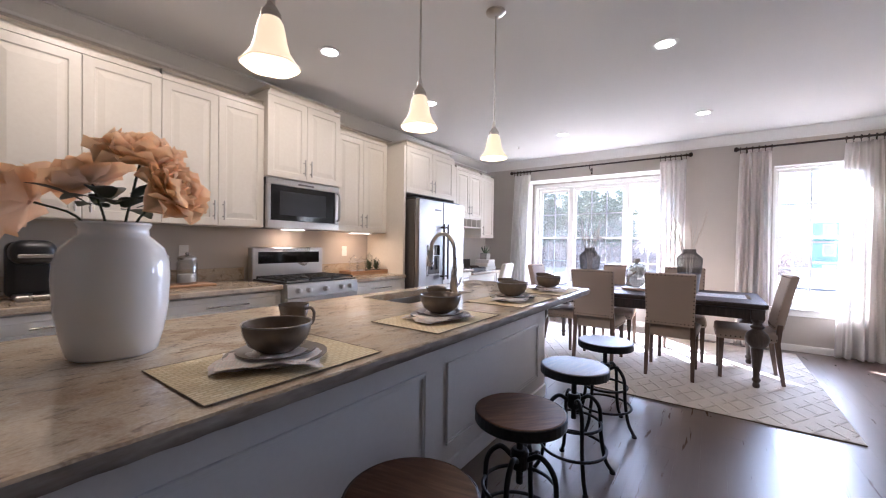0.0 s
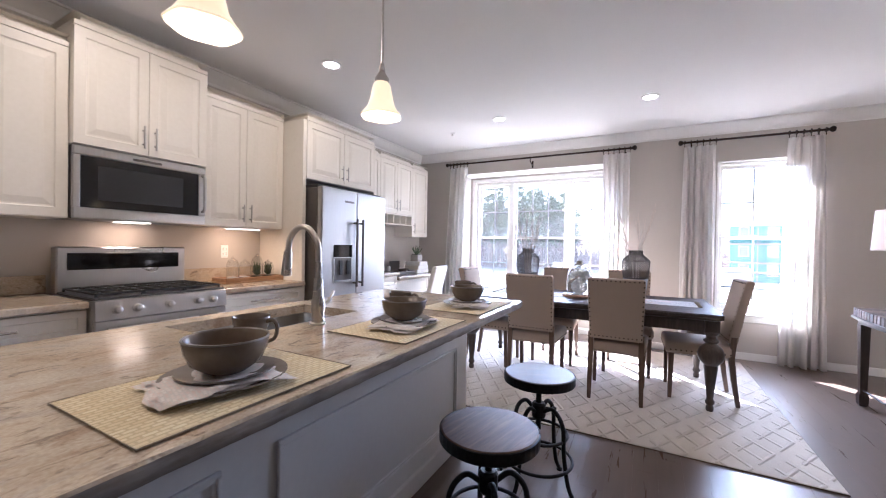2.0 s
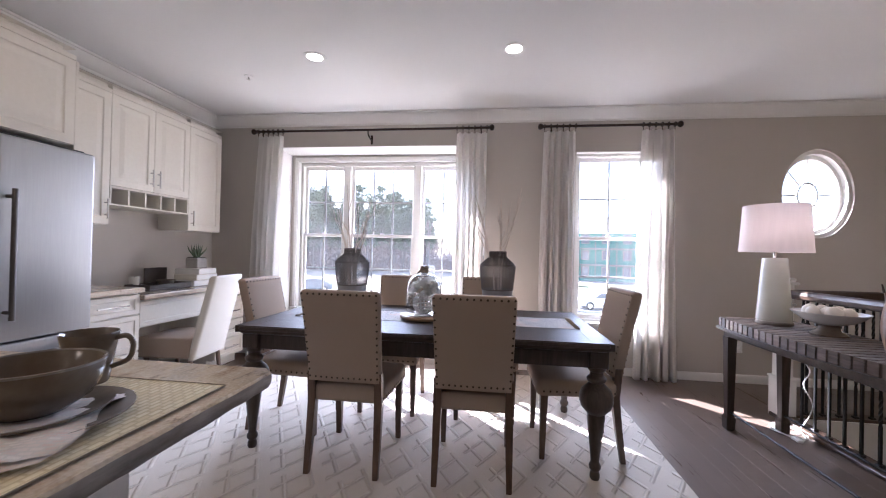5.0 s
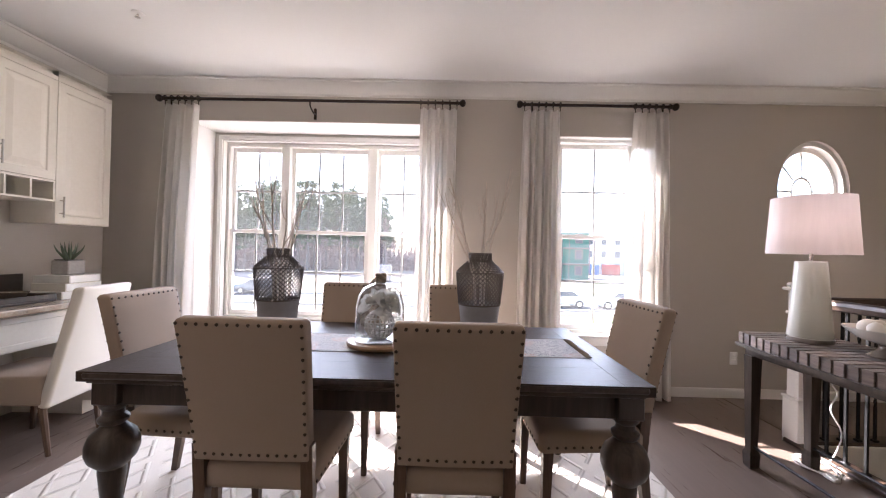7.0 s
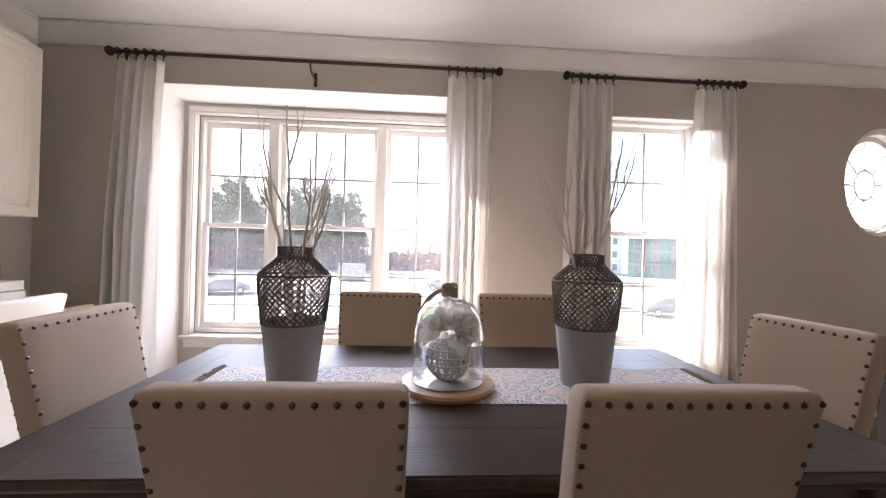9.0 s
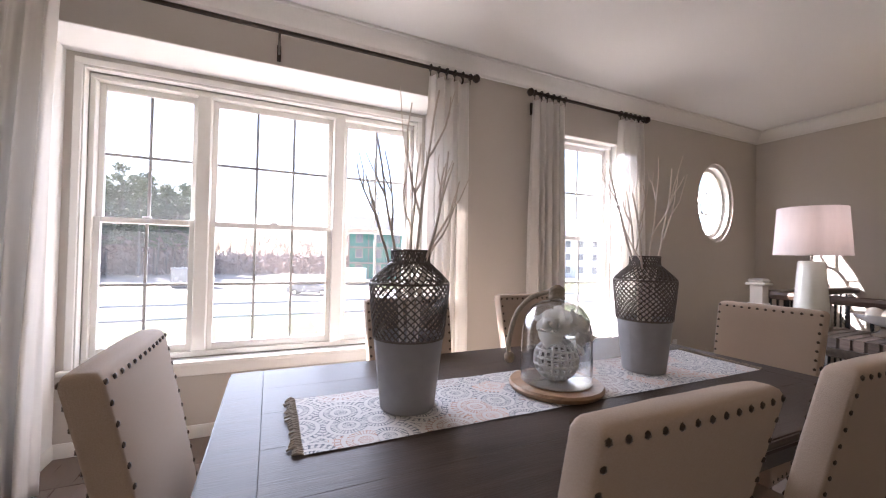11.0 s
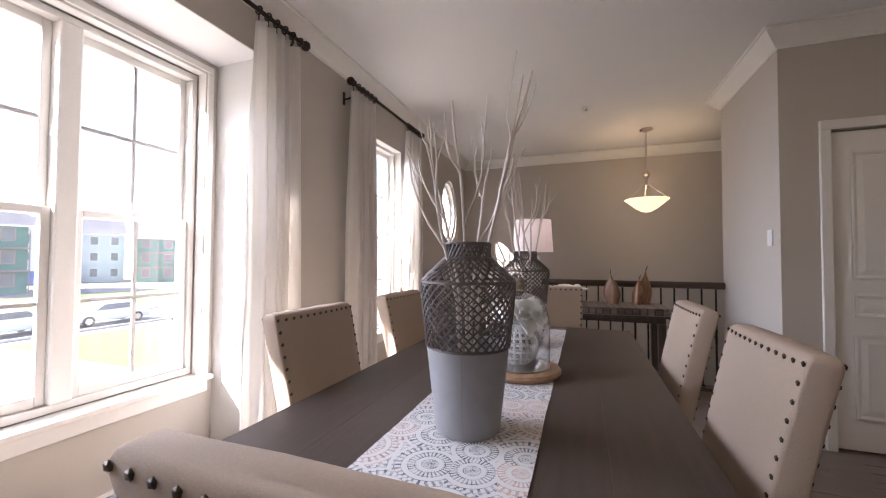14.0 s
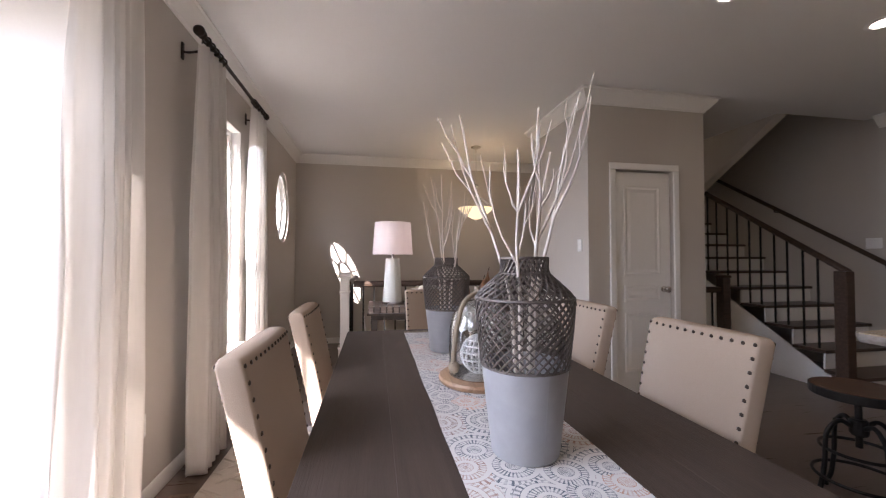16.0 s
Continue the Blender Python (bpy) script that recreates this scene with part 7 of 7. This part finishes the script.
part("glass_bowl", turned([(0.0, -0.985), (0.05, -0.975), (0.12, -0.935), (0.19, -0.875), (0.225, -0.842), (0.238, -0.834), (0.235, -0.829), (0.215, -0.835), (0.18, -0.865), (0.11, -0.925), (0.04, -0.965), (0, -0.972)], 40), BOWLGLASS, hp, "glowing amber glass bowl", 50).visible_shadow = False
part("bottom_finial", turned([(0.012, -0.98), (0.014, -0.995), (0.008, -1.01), (0, -1.015)], 14), NICKEL, hp, smooth=40)


# ---- staircase ----
sc = thing("staircase", (0.67, 0.40, 0), "staircase with dark treads, white risers and iron balusters", "staircase")
RUN, RISE, SW = 0.277, 0.18, 1.0
for i in range(11):
    x, z = RUN * i, RISE * (i + 1)
    part("tread", boxed(x - 0.025, x + RUN, 0.002, SW + 0.02, z - 0.03, z, bevel=0.005), HANDRAIL, sc, "dark wooden tread")
    part("riser", boxed(x, x + 0.018, 0.002, SW - 0.001, z - RISE, z - 0.031), TRIM, sc, "white painted riser")
    for k in (0.07, 0.2):
        if i:
            zz = z + 0.9 + RISE * (k - 0.07) / RUN
            part("iron_baluster", boxed(x + k - 0.007, x + k + 0.007, SW - 0.04, SW - 0.026, z, zz - 0.005), IRON, sc)
bm = prism(bmesh.new(), [(0.02, 0.0), (RUN * 11, RISE * 11 - 0.12), (RUN * 11, 0.0)], "y", SW - 0.0005, SW + 0.012)
part("stringer_wall", bm, TRIM, sc, "white panel under the stairs")
tw = [(0.1, SW - 0.033, 0.18 + 0.93), (RUN * 11, SW - 0.033, 0.18 + 0.93 + (RUN * 11 - 0.1) * RISE / RUN)]
part("stair_handrail", rod(tw, 0.03, 8), HANDRAIL, sc, "dark wooden handrail")
wr = [(-0.1, 0.06, 0.88), (RUN * 11, 0.06, 0.88 + (RUN * 11 + 0.1) * RISE / RUN)]
part("wall_handrail", rod(wr, 0.025, 10), HANDRAIL, sc, "dark wall handrail")
for u in (0.15, 0.5, 0.85):
    x = wr[0][0] + (wr[1][0] - wr[0][0]) * u
    z = wr[0][2] + (wr[1][2] - wr[0][2]) * u
    part("rail_bracket", rod([(x, -0.008, z - 0.06), (x, 0.05, z - 0.05), (x, 0.06, z - 0.02)], 0.007, 6), BRONZE, sc)
part("starting_newel", boxed(0.02, 0.12, SW + 0.021, SW + 0.121, 0, 1.12, bevel=0.006), HANDRAIL, sc, "dark wooden newel")
ng = thing("landing_rail", (1.42, 2.03, 0), "short dark landing rail with a square newel", "railing")
part("newel", boxed(-0.045, 0.045, -0.045, 0.045, 0, 1.03, bevel=0.005), HANDRAIL, ng)
part("newel_cap", boxed(-0.055, 0.055, -0.055, 0.055, 1.03, 1.06, bevel=0.01), HANDRAIL, ng)
part("top_rail", boxed(-0.03, 0.03, 0.046, 0.548, 0.88, 0.94, bevel=0.012), HANDRAIL, ng)
for k in range(4):
    part("iron_bar", boxed(-0.007, 0.007, 0.13 + 0.11 * k, 0.144 + 0.11 * k, 0, 0.88), IRON, ng)

fv = thing("floor_vent", (0.06, 6.62, 0.0005), "brown slotted metal floor register by the wall", "floor vent")
VENTPAINT = grainy("brown_vent_enamel", (0.2, 0.15, 0.11), (0.27, 0.205, 0.155), 50, 0.4, 0.03, 0.3)
# flat dark plate imitates the shade seen between the slots
part("duct_shadow_plate", boxed(-0.14, 0.14, -0.045, 0.045, 0, 0.0015), CASTIRON, fv, "dark plate that stands for shade in the duct")
for q in ((-0.16, 0.16, -0.06, -0.04), (-0.16, 0.16, 0.04, 0.06), (-0.16, -0.135, -0.04, 0.04), (0.135, 0.16, -0.04, 0.04)):
    part("frame", boxed(*q, 0.0016, 0.006, bevel=0.002), VENTPAINT, fv)
for k in range(20):
    part("slot_bar", boxed(-0.131 + 0.0135 * k, -0.125 + 0.0135 * k, -0.04, 0.04, 0.002, 0.0045, bevel=0.001), VENTPAINT, fv)
copy_thing(fv, pose(-2.27, 7.055, 0.0005))


# white lamp cord lying under the console
pc = thing("power_cable", (1.98, 5.66, 0), "white power cable lying tangled under the console", "cable")
rc = random.Random(8)
loop = [(0.16, 0.1, 0.7), (0.15, 0.08, 0.5), (0.17, 0.06, 0.42), (0.12, 0.05, 0.33), (0.16, 0.02, 0.2), (0.1, 0.0, 0.08), (0.02, -0.02, 0.012)]
loop += [(0.1 * math.cos(i * 1.1) * (0.6 + 0.5 * rc.random()), 0.14 * math.sin(i * 1.1) * (0.6 + 0.5 * rc.random()), 0.008 + 0.012 * rc.random()) for i in range(16)]
part("cord", rod(curve_points(loop, 4), 0.0042, 6), PLATEPLASTIC, pc, smooth=60)
part("inline_switch", boxed(-0.06, -0.02, -0.16, -0.09, 0.0005, 0.022, bevel=0.006), PLATEPLASTIC, pc)


# ---- outdoors ----
GZ = -3.2
DIRT = grainy("pale_dirt", (0.24, 0.2, 0.155), (0.36, 0.31, 0.25), 3, 0.95, 0.3, 0.0, 0.08)
GRASS = grainy("lawn_grass", (0.045, 0.062, 0.012), (0.085, 0.1, 0.027), 12, 0.95, 0.4, 0.0, 0.3)
ASPHALT = grainy("worn_asphalt", (0.09, 0.088, 0.085), (0.14, 0.135, 0.13), 20, 0.9, 0.2, 0.0, 0.3)
KERB = grainy("concrete_kerb", (0.36, 0.35, 0.33), (0.46, 0.45, 0.43), 10, 0.9, 0.2)
BARK = grainy("pine_bark", (0.16, 0.13, 0.11), (0.24, 0.2, 0.17), 10, 0.9, 0.4)
NEEDLE = grainy("pine_needles", (0.09, 0.115, 0.06), (0.15, 0.175, 0.1), 2, 0.8, 0.1, 0.0, 0.5)
TWIG = grainy("bare_twigs", (0.24, 0.17, 0.15), (0.34, 0.26, 0.22), 2, 0.9, 0.1, 0.0, 0.3)
SHEATH = grainy("green_sheathing", (0.03, 0.15, 0.105), (0.05, 0.2, 0.145), 1.5, 0.7, 0.05, 0.0, 0.4)
SIDING = grainy("pale_siding", (0.55, 0.55, 0.53), (0.66, 0.66, 0.64), 3, 0.7, 0.1)
SHINGLE = grainy("grey_shingles", (0.07, 0.07, 0.075), (0.13, 0.13, 0.135), 6, 0.9, 0.3)
DARKGLASS = grainy("dark_window_glass", (0.1, 0.11, 0.12), (0.16, 0.17, 0.18), 2, 0.1, 0.0)
REDPAINT = grainy("red_painted_steel", (0.3, 0.035, 0.03), (0.4, 0.05, 0.04), 5, 0.5, 0.05)
BLUEPAINT = grainy("blue_painted_steel", (0.03, 0.08, 0.26), (0.05, 0.12, 0.34), 5, 0.5, 0.05)
CARWHITE = grainy("white_car_paint", (0.7, 0.7, 0.7), (0.76, 0.76, 0.76), 3, 0.2, 0.0)
CARGREY = grainy("silver_car_paint", (0.2, 0.21, 0.22), (0.28, 0.29, 0.3), 3, 0.25, 0.0, 0.4)

solid("ground", boxed(-700, 700, 7.6, 1200, GZ - 0.5, GZ), DIRT, "pale bare earth of a building site", "ground", "structure")
solid("lawn", boxed(-8, 1, 17, 32.7, GZ + 0.004, GZ + 0.03), GRASS, "strip of yellow-green lawn", "lawn", "structure")
solid("lawn_far", boxed(8, 36, 21, 31.5, GZ + 0.004, GZ + 0.03), GRASS, "patch of yellow-green lawn by the street", "lawn", "structure")
solid("lawn_beyond", boxed(12, 60, 40.3, 62, GZ + 0.004, GZ + 0.03), GRASS, "wide yellow-green lawn across the street", "lawn", "structure")
solid("road", boxed(-160, 160, 33, 40, GZ + 0.002, GZ + 0.006), ASPHALT, "grey asphalt street", "road", "structure")
for y in (32.8, 40):
    solid("kerb", boxed(-160, 160, y, y + 0.2, GZ, GZ + 0.15, bevel=0.03), KERB, "concrete kerb along the street", "kerb", "structure")


def pine(place, h, seed):
    rnd = random.Random(seed)
    t = thing("pine_tree", place, "tall pine tree with a thin trunk and ragged crown", "tree", group="pine stand")
    top = Vector((0.5 * (rnd.random() - 0.5), 0.5 * (rnd.random() - 0.5), h))
    part("trunk", rod([(0, 0, 0), top * 0.5 + Vector((0.15, 0, 0)), top], [0.24, 0.16, 0.04], 7), BARK, t)
    vs, fs = [], []
    bm = bmesh.new()
    for k in range(30):
        u = 0.34 + 0.66 * rnd.random()
        a = rnd.random() * 6.283
        ln = (1 - u) * 4.5 + 0.8
        p = top * u
        q = p + Vector((math.cos(a) * ln, math.sin(a) * ln, 0.5 * rnd.random() - 0.2))
        tube(bm, [p, q], [0.05, 0.015], 4)
        for j in range(54):
            c = p.lerp(q, 0.35 + 0.65 * rnd.random()) + Vector((rnd.gauss(0, 0.35), rnd.gauss(0, 0.35), rnd.gauss(0, 0.3)))
            s = 0.1 + 0.15 * rnd.random()
            n = len(vs)
            for _ in range(3):
                vs.append(c + Vector((rnd.gauss(0, s), rnd.gauss(0, s), rnd.gauss(0, s))))
            fs.append((n, n + 1, n + 2))
    part("limbs", bm, BARK, t)
    me = bpy.data.meshes.new("crown")
    me.from_pydata(vs, [], fs)
    me.materials.append(NEEDLE)
    o = new("crown", me)
    o.parent = t
    return t


def bare_tree(place, h, seed):
    rnd = random.Random(seed)
    t = thing("bare_tree", place, "leafless reddish-brown tree at the wood's edge", "tree", group="bare wood edge")
    bm = bmesh.new()

    def grow(p, d, ln, r, depth):
        q = p + d * ln
        tube(bm, [p, q], [r, r * 0.65], 4)
        if depth:
            for _ in range(3):
                e = (d + Vector((rnd.gauss(0, 0.45), rnd.gauss(0, 0.45), rnd.gauss(0.1, 0.3)))).normalized()
                grow(p.lerp(q, 0.6 + 0.4 * rnd.random()), e, ln * (0.6 + 0.2 * rnd.random()), r * 0.55, depth - 1)

    grow(Vector((0, 0, 0)), Vector((0, 0, 1)), h * 0.38, 0.16, 5)
    part("trunk_and_limbs", bm, TWIG, t)
    return t


rt = random.Random(21)
pines = [pine((0, 0, GZ), 19, 100 + i) for i in range(4)]
spots = []
for i in range(150):
    az = radians(-33 + 24 * rt.random())
    dist = 82 + 40 * rt.random()
    spots.append((dist * math.sin(az), dist * math.cos(az)))
for i, (x, y) in enumerate(spots):
    if i < 4:
        pines[i].matrix_basis = pose(x, y, GZ, 0, 0, rt.random() * 360)
    else:
        k = 0.6 + 0.42 * rt.random()
        o = copy_thing(pines[i % 4], pose(x, y, GZ, 0, 0, rt.random() * 360))
        o.scale = (k, k, k)
bares = [bare_tree((0, 0, GZ), 9, 300 + i) for i in range(3)]
for i in range(84):
    az = radians(-34 + 44 * i / 83)
    dist = 80 + 40 * rt.random()
    m = pose(dist * math.sin(az), dist * math.cos(az), GZ, 0, 0, rt.random() * 360)
    if i < 3:
        bares[i].matrix_basis = m
    else:
        o = copy_thing(bares[i % 3], m)
        k = 0.75 + 0.5 * rt.random()
        o.scale = (k, k, k)


def undergrowth(count, seed):
    """Tangled brush and thin stems filling the wood's edge."""
    rnd = random.Random(seed)
    vs, fs = [], []
    for _ in range(count):
        az = radians(-36 + 46 * rnd.random())
        d = 84 + 44 * rnd.random()
        tall = (6.5 if az < radians(-8) else 3.5) * rnd.random() ** 1.4
        x, y, z = d * math.sin(az), d * math.cos(az), GZ + tall
        n = len(vs)
        if rnd.random() < 0.35:
            w, h = 0.03 + 0.05 * rnd.random(), 2.0 + 4.0 * rnd.random()
            lean = rnd.gauss(0, 0.3)
            vs += [(x - w, y, GZ), (x + w, y, GZ), (x + lean, y, GZ + h)]
        else:
            q = 0.18 + 0.35 * rnd.random()
            vs += [(x + rnd.gauss(0, q), y + rnd.gauss(0, q), max(GZ, z + rnd.gauss(0, q))) for _ in range(3)]
        fs.append((n, n + 1, n + 2))
    me = bpy.data.meshes.new("brush")
    me.from_pydata(vs, [], fs)
    me.materials.append(TWIG)
    return tagged(new("woodland_brush", me), "tangled brown brush at the edge of a pine wood", "undergrowth", "", "stuff")


undergrowth(16000, 77)


def house(name, place, turn, w, d, h, roof_h, wall, label, cols, rows):
    b = thing(name, place, label, "house", turn)
    part("wall", boxed(-w / 2, w / 2, 0, d, 0, h), wall, b)
    bm = prism(bmesh.new(), [(-0.4, h + 0.002), (d / 2, h + roof_h), (d + 0.4, h + 0.002)], "x", -w / 2 - 0.4, w / 2 + 0.4)
    part("roof", bm, SHINGLE, b, "grey shingle roof")
    part("fascia", boxed(-w / 2 - 0.4, w / 2 + 0.4, -0.45, -0.4, h - 0.15, h + 0.06), TRIM, b)
    if wall is SHEATH:
        for j in range(1, rows):
            part("floor_band", boxed(-w / 2 - 0.1, w / 2 + 0.1, -1.1, -0.08, h * j / rows - 0.1, h * j / rows + 0.12), BARK, b, "timber scaffold deck")
        for i in range(cols + 1):
            x = -w / 2 + w * i / cols
            part("scaffold_pole", boxed(x - 0.06, x + 0.06, -1.06, -0.94, 0, h - 0.4), BARK, b)
    for i in range(cols):
        for j in range(rows):
            x = -w / 2 + w * (i + 0.5) / cols
            z = h * (j + 0.32) / rows
            raw = wall is SHEATH
            wn_ = part("window", boxed(x - 0.62, x + 0.62, -0.06, -0.002, z, z + 1.6), TWIG if raw else TRIM, b, "raw lumber opening" if raw else "white framed window")
            part("pane", boxed(x - 0.5, x + 0.5, -0.075, -0.061, z + 0.1, z + 1.5), DARKGLASS, wn_)
    return b


def polar(az, dist):
    return (dist * math.sin(radians(az)), dist * math.cos(radians(az)))


house("unfinished_house", (*polar(14, 72), GZ), -14, 13, 10, 8.2, 3.2, SHEATH, "house under construction wrapped in green sheathing", 4, 3)
house("townhouse", (*polar(23, 96), GZ), -23, 14, 10, 8.6, 3.0, SIDING, "pale townhouse with rows of windows", 5, 3)
house("townhouse", (*polar(42, 92), GZ), -42, 14, 10, 8.6, 3.0, SIDING, "pale townhouse with rows of windows", 5, 3)
house("unfinished_house", (*polar(32, 90), GZ), -32, 13, 10, 8.0, 3.0, SHEATH, "house under construction wrapped in green sheathing", 4, 3)


def car(place, turn, paint, label):
    c = thing("parked_car", place, label, "car", turn, "parked cars")
    outline = [(-2.2, 0.3), (-2.25, 0.7), (-2.1, 0.88), (-1.2, 0.95), (-0.6, 1.4), (0.9, 1.42), (1.6, 1.0), (2.15, 0.92), (2.25, 0.6), (2.2, 0.3)]
    bm = prism(bmesh.new(), outline, "y", -0.85, 0.85)
    bmesh.ops.bevel(bm, geom=bm.edges[:], offset=0.06, segments=2, affect="EDGES", profile=0.5)
    part("body", bm, paint, c, smooth=40)
    for s in (-1, 1):
        part("side_window", prism(bmesh.new(), [(-1.0, 0.98), (-0.55, 1.34), (0.85, 1.36), (1.35, 1.0)], "y", s * 0.851, s * 0.858), DARKGLASS, c)
        for x in (-1.4, 1.4):
            w = part("wheel", rod([(x, s * 0.72, 0.33), (x, s * 0.88, 0.33)], 0.33, 16), BLACKPLASTIC, c)
            part("rim", rod([(x, s * 0.881, 0.33), (x, s * 0.89, 0.33)], 0.2, 12), NICKEL, w)
    return c


car((*polar(14.5, 36.5), GZ + 0.006), 5, CARWHITE, "white car parked on the street")
car((*polar(22, 38), GZ + 0.006), 0, CARWHITE, "white car parked beside the kerb")
car((*polar(30, 36), GZ + 0.006), 178, CARGREY, "silver car parked on the street")
car((*polar(-25, 44), GZ), 20, CARGREY, "silver car parked on bare ground")
car((*polar(3, 46), GZ), 160, CARGREY, "silver car parked on bare ground")
for az, dist, mt, lb in ((19.6, 92, BLUEPAINT, "blue steel site container"), (22.2, 94, REDPAINT, "red steel site dumpster"), (9, 60, CARWHITE, "white site trailer"), (-10, 58, CARGREY, "grey site trailer")):
    s = thing("site_container", (*polar(az, dist), GZ), lb + " standing on the building site", "container", -az)
    part("steel_box", boxed(-1.8, 1.8, -1.1, 1.1, 0.15, 2.3, bevel=0.05), mt, s)
    part("skid", boxed(-1.7, 1.7, -0.9, 0.9, 0, 0.15), CASTIRON, s)

# ---- floor boards, nearest first ----
rf = random.Random(12)
BW = 0.127
meshes = {}


def board(length):
    key = round(length, 2)
    if key not in meshes:
        bm = boxed(0.00005, BW - 0.00005, 0.00005, key - 0.00005, -0.0115, 0.0, bevel=0.0003)
        meshes[key] = mesh_of("floor_board", bm, FLOORWOOD)
    return meshes[key]


def lay(x0, x1, y0, y1):
    n = int(round((x1 - x0) / BW))
    w = (x1 - x0) / n
    for i in range(n):
        y = y0
        first = True
        while y < y1 - 0.02:
            ln = rf.choice((0.9, 1.2, 1.5, 1.8, 2.1)) * (0.5 + 0.5 * rf.random() if first else 1)
            ln = round(min(ln, y1 - y), 1)
            if y1 - y - ln < 0.25:
                ln = round(y1 - y, 2)
            first = False
            o = new("floor_board", board(max(ln, 0.1)))
            o.parent = floor
            o.matrix_basis = pose(x0 + i * w, y, 0) @ Matrix.Diagonal((w / BW, 1, 1, 1))
            y += max(ln, 0.1)


lay(-1.05, 2.19, 0.4, 6.768)
lay(2.2, 3.748, 5.925, 6.768)
lay(-2.61, -0.36, 6.775, 7.128)
bm = bmesh.new()
for x0, x1, y0, y1 in ((XW + 0.002, -1.052, -2.59, 6.768), (-1.05, 0.648, -2.59, 0.398), (2.192, 3.748, 0.4, 2.69)):
    n = int(round((x1 - x0) / BW))
    w = (x1 - x0) / n
    for i in range(n):
        ycut = y0
        while ycut < y1 - 0.02:
            e = min(y1, ycut + rf.choice((1.2, 1.5, 1.8)))
            box(bm, x0 + i * w + 0.0006, x0 + (i + 1) * w - 0.0006, ycut + 0.0006, e - 0.0006, -0.0115, 0.0)
            ycut = e
fr = new("floor_boards_beyond", mesh_of("floor_boards_beyond", bm, FLOORWOOD))
fr.parent = floor
tagged(fr, "", "", "", "stuff")
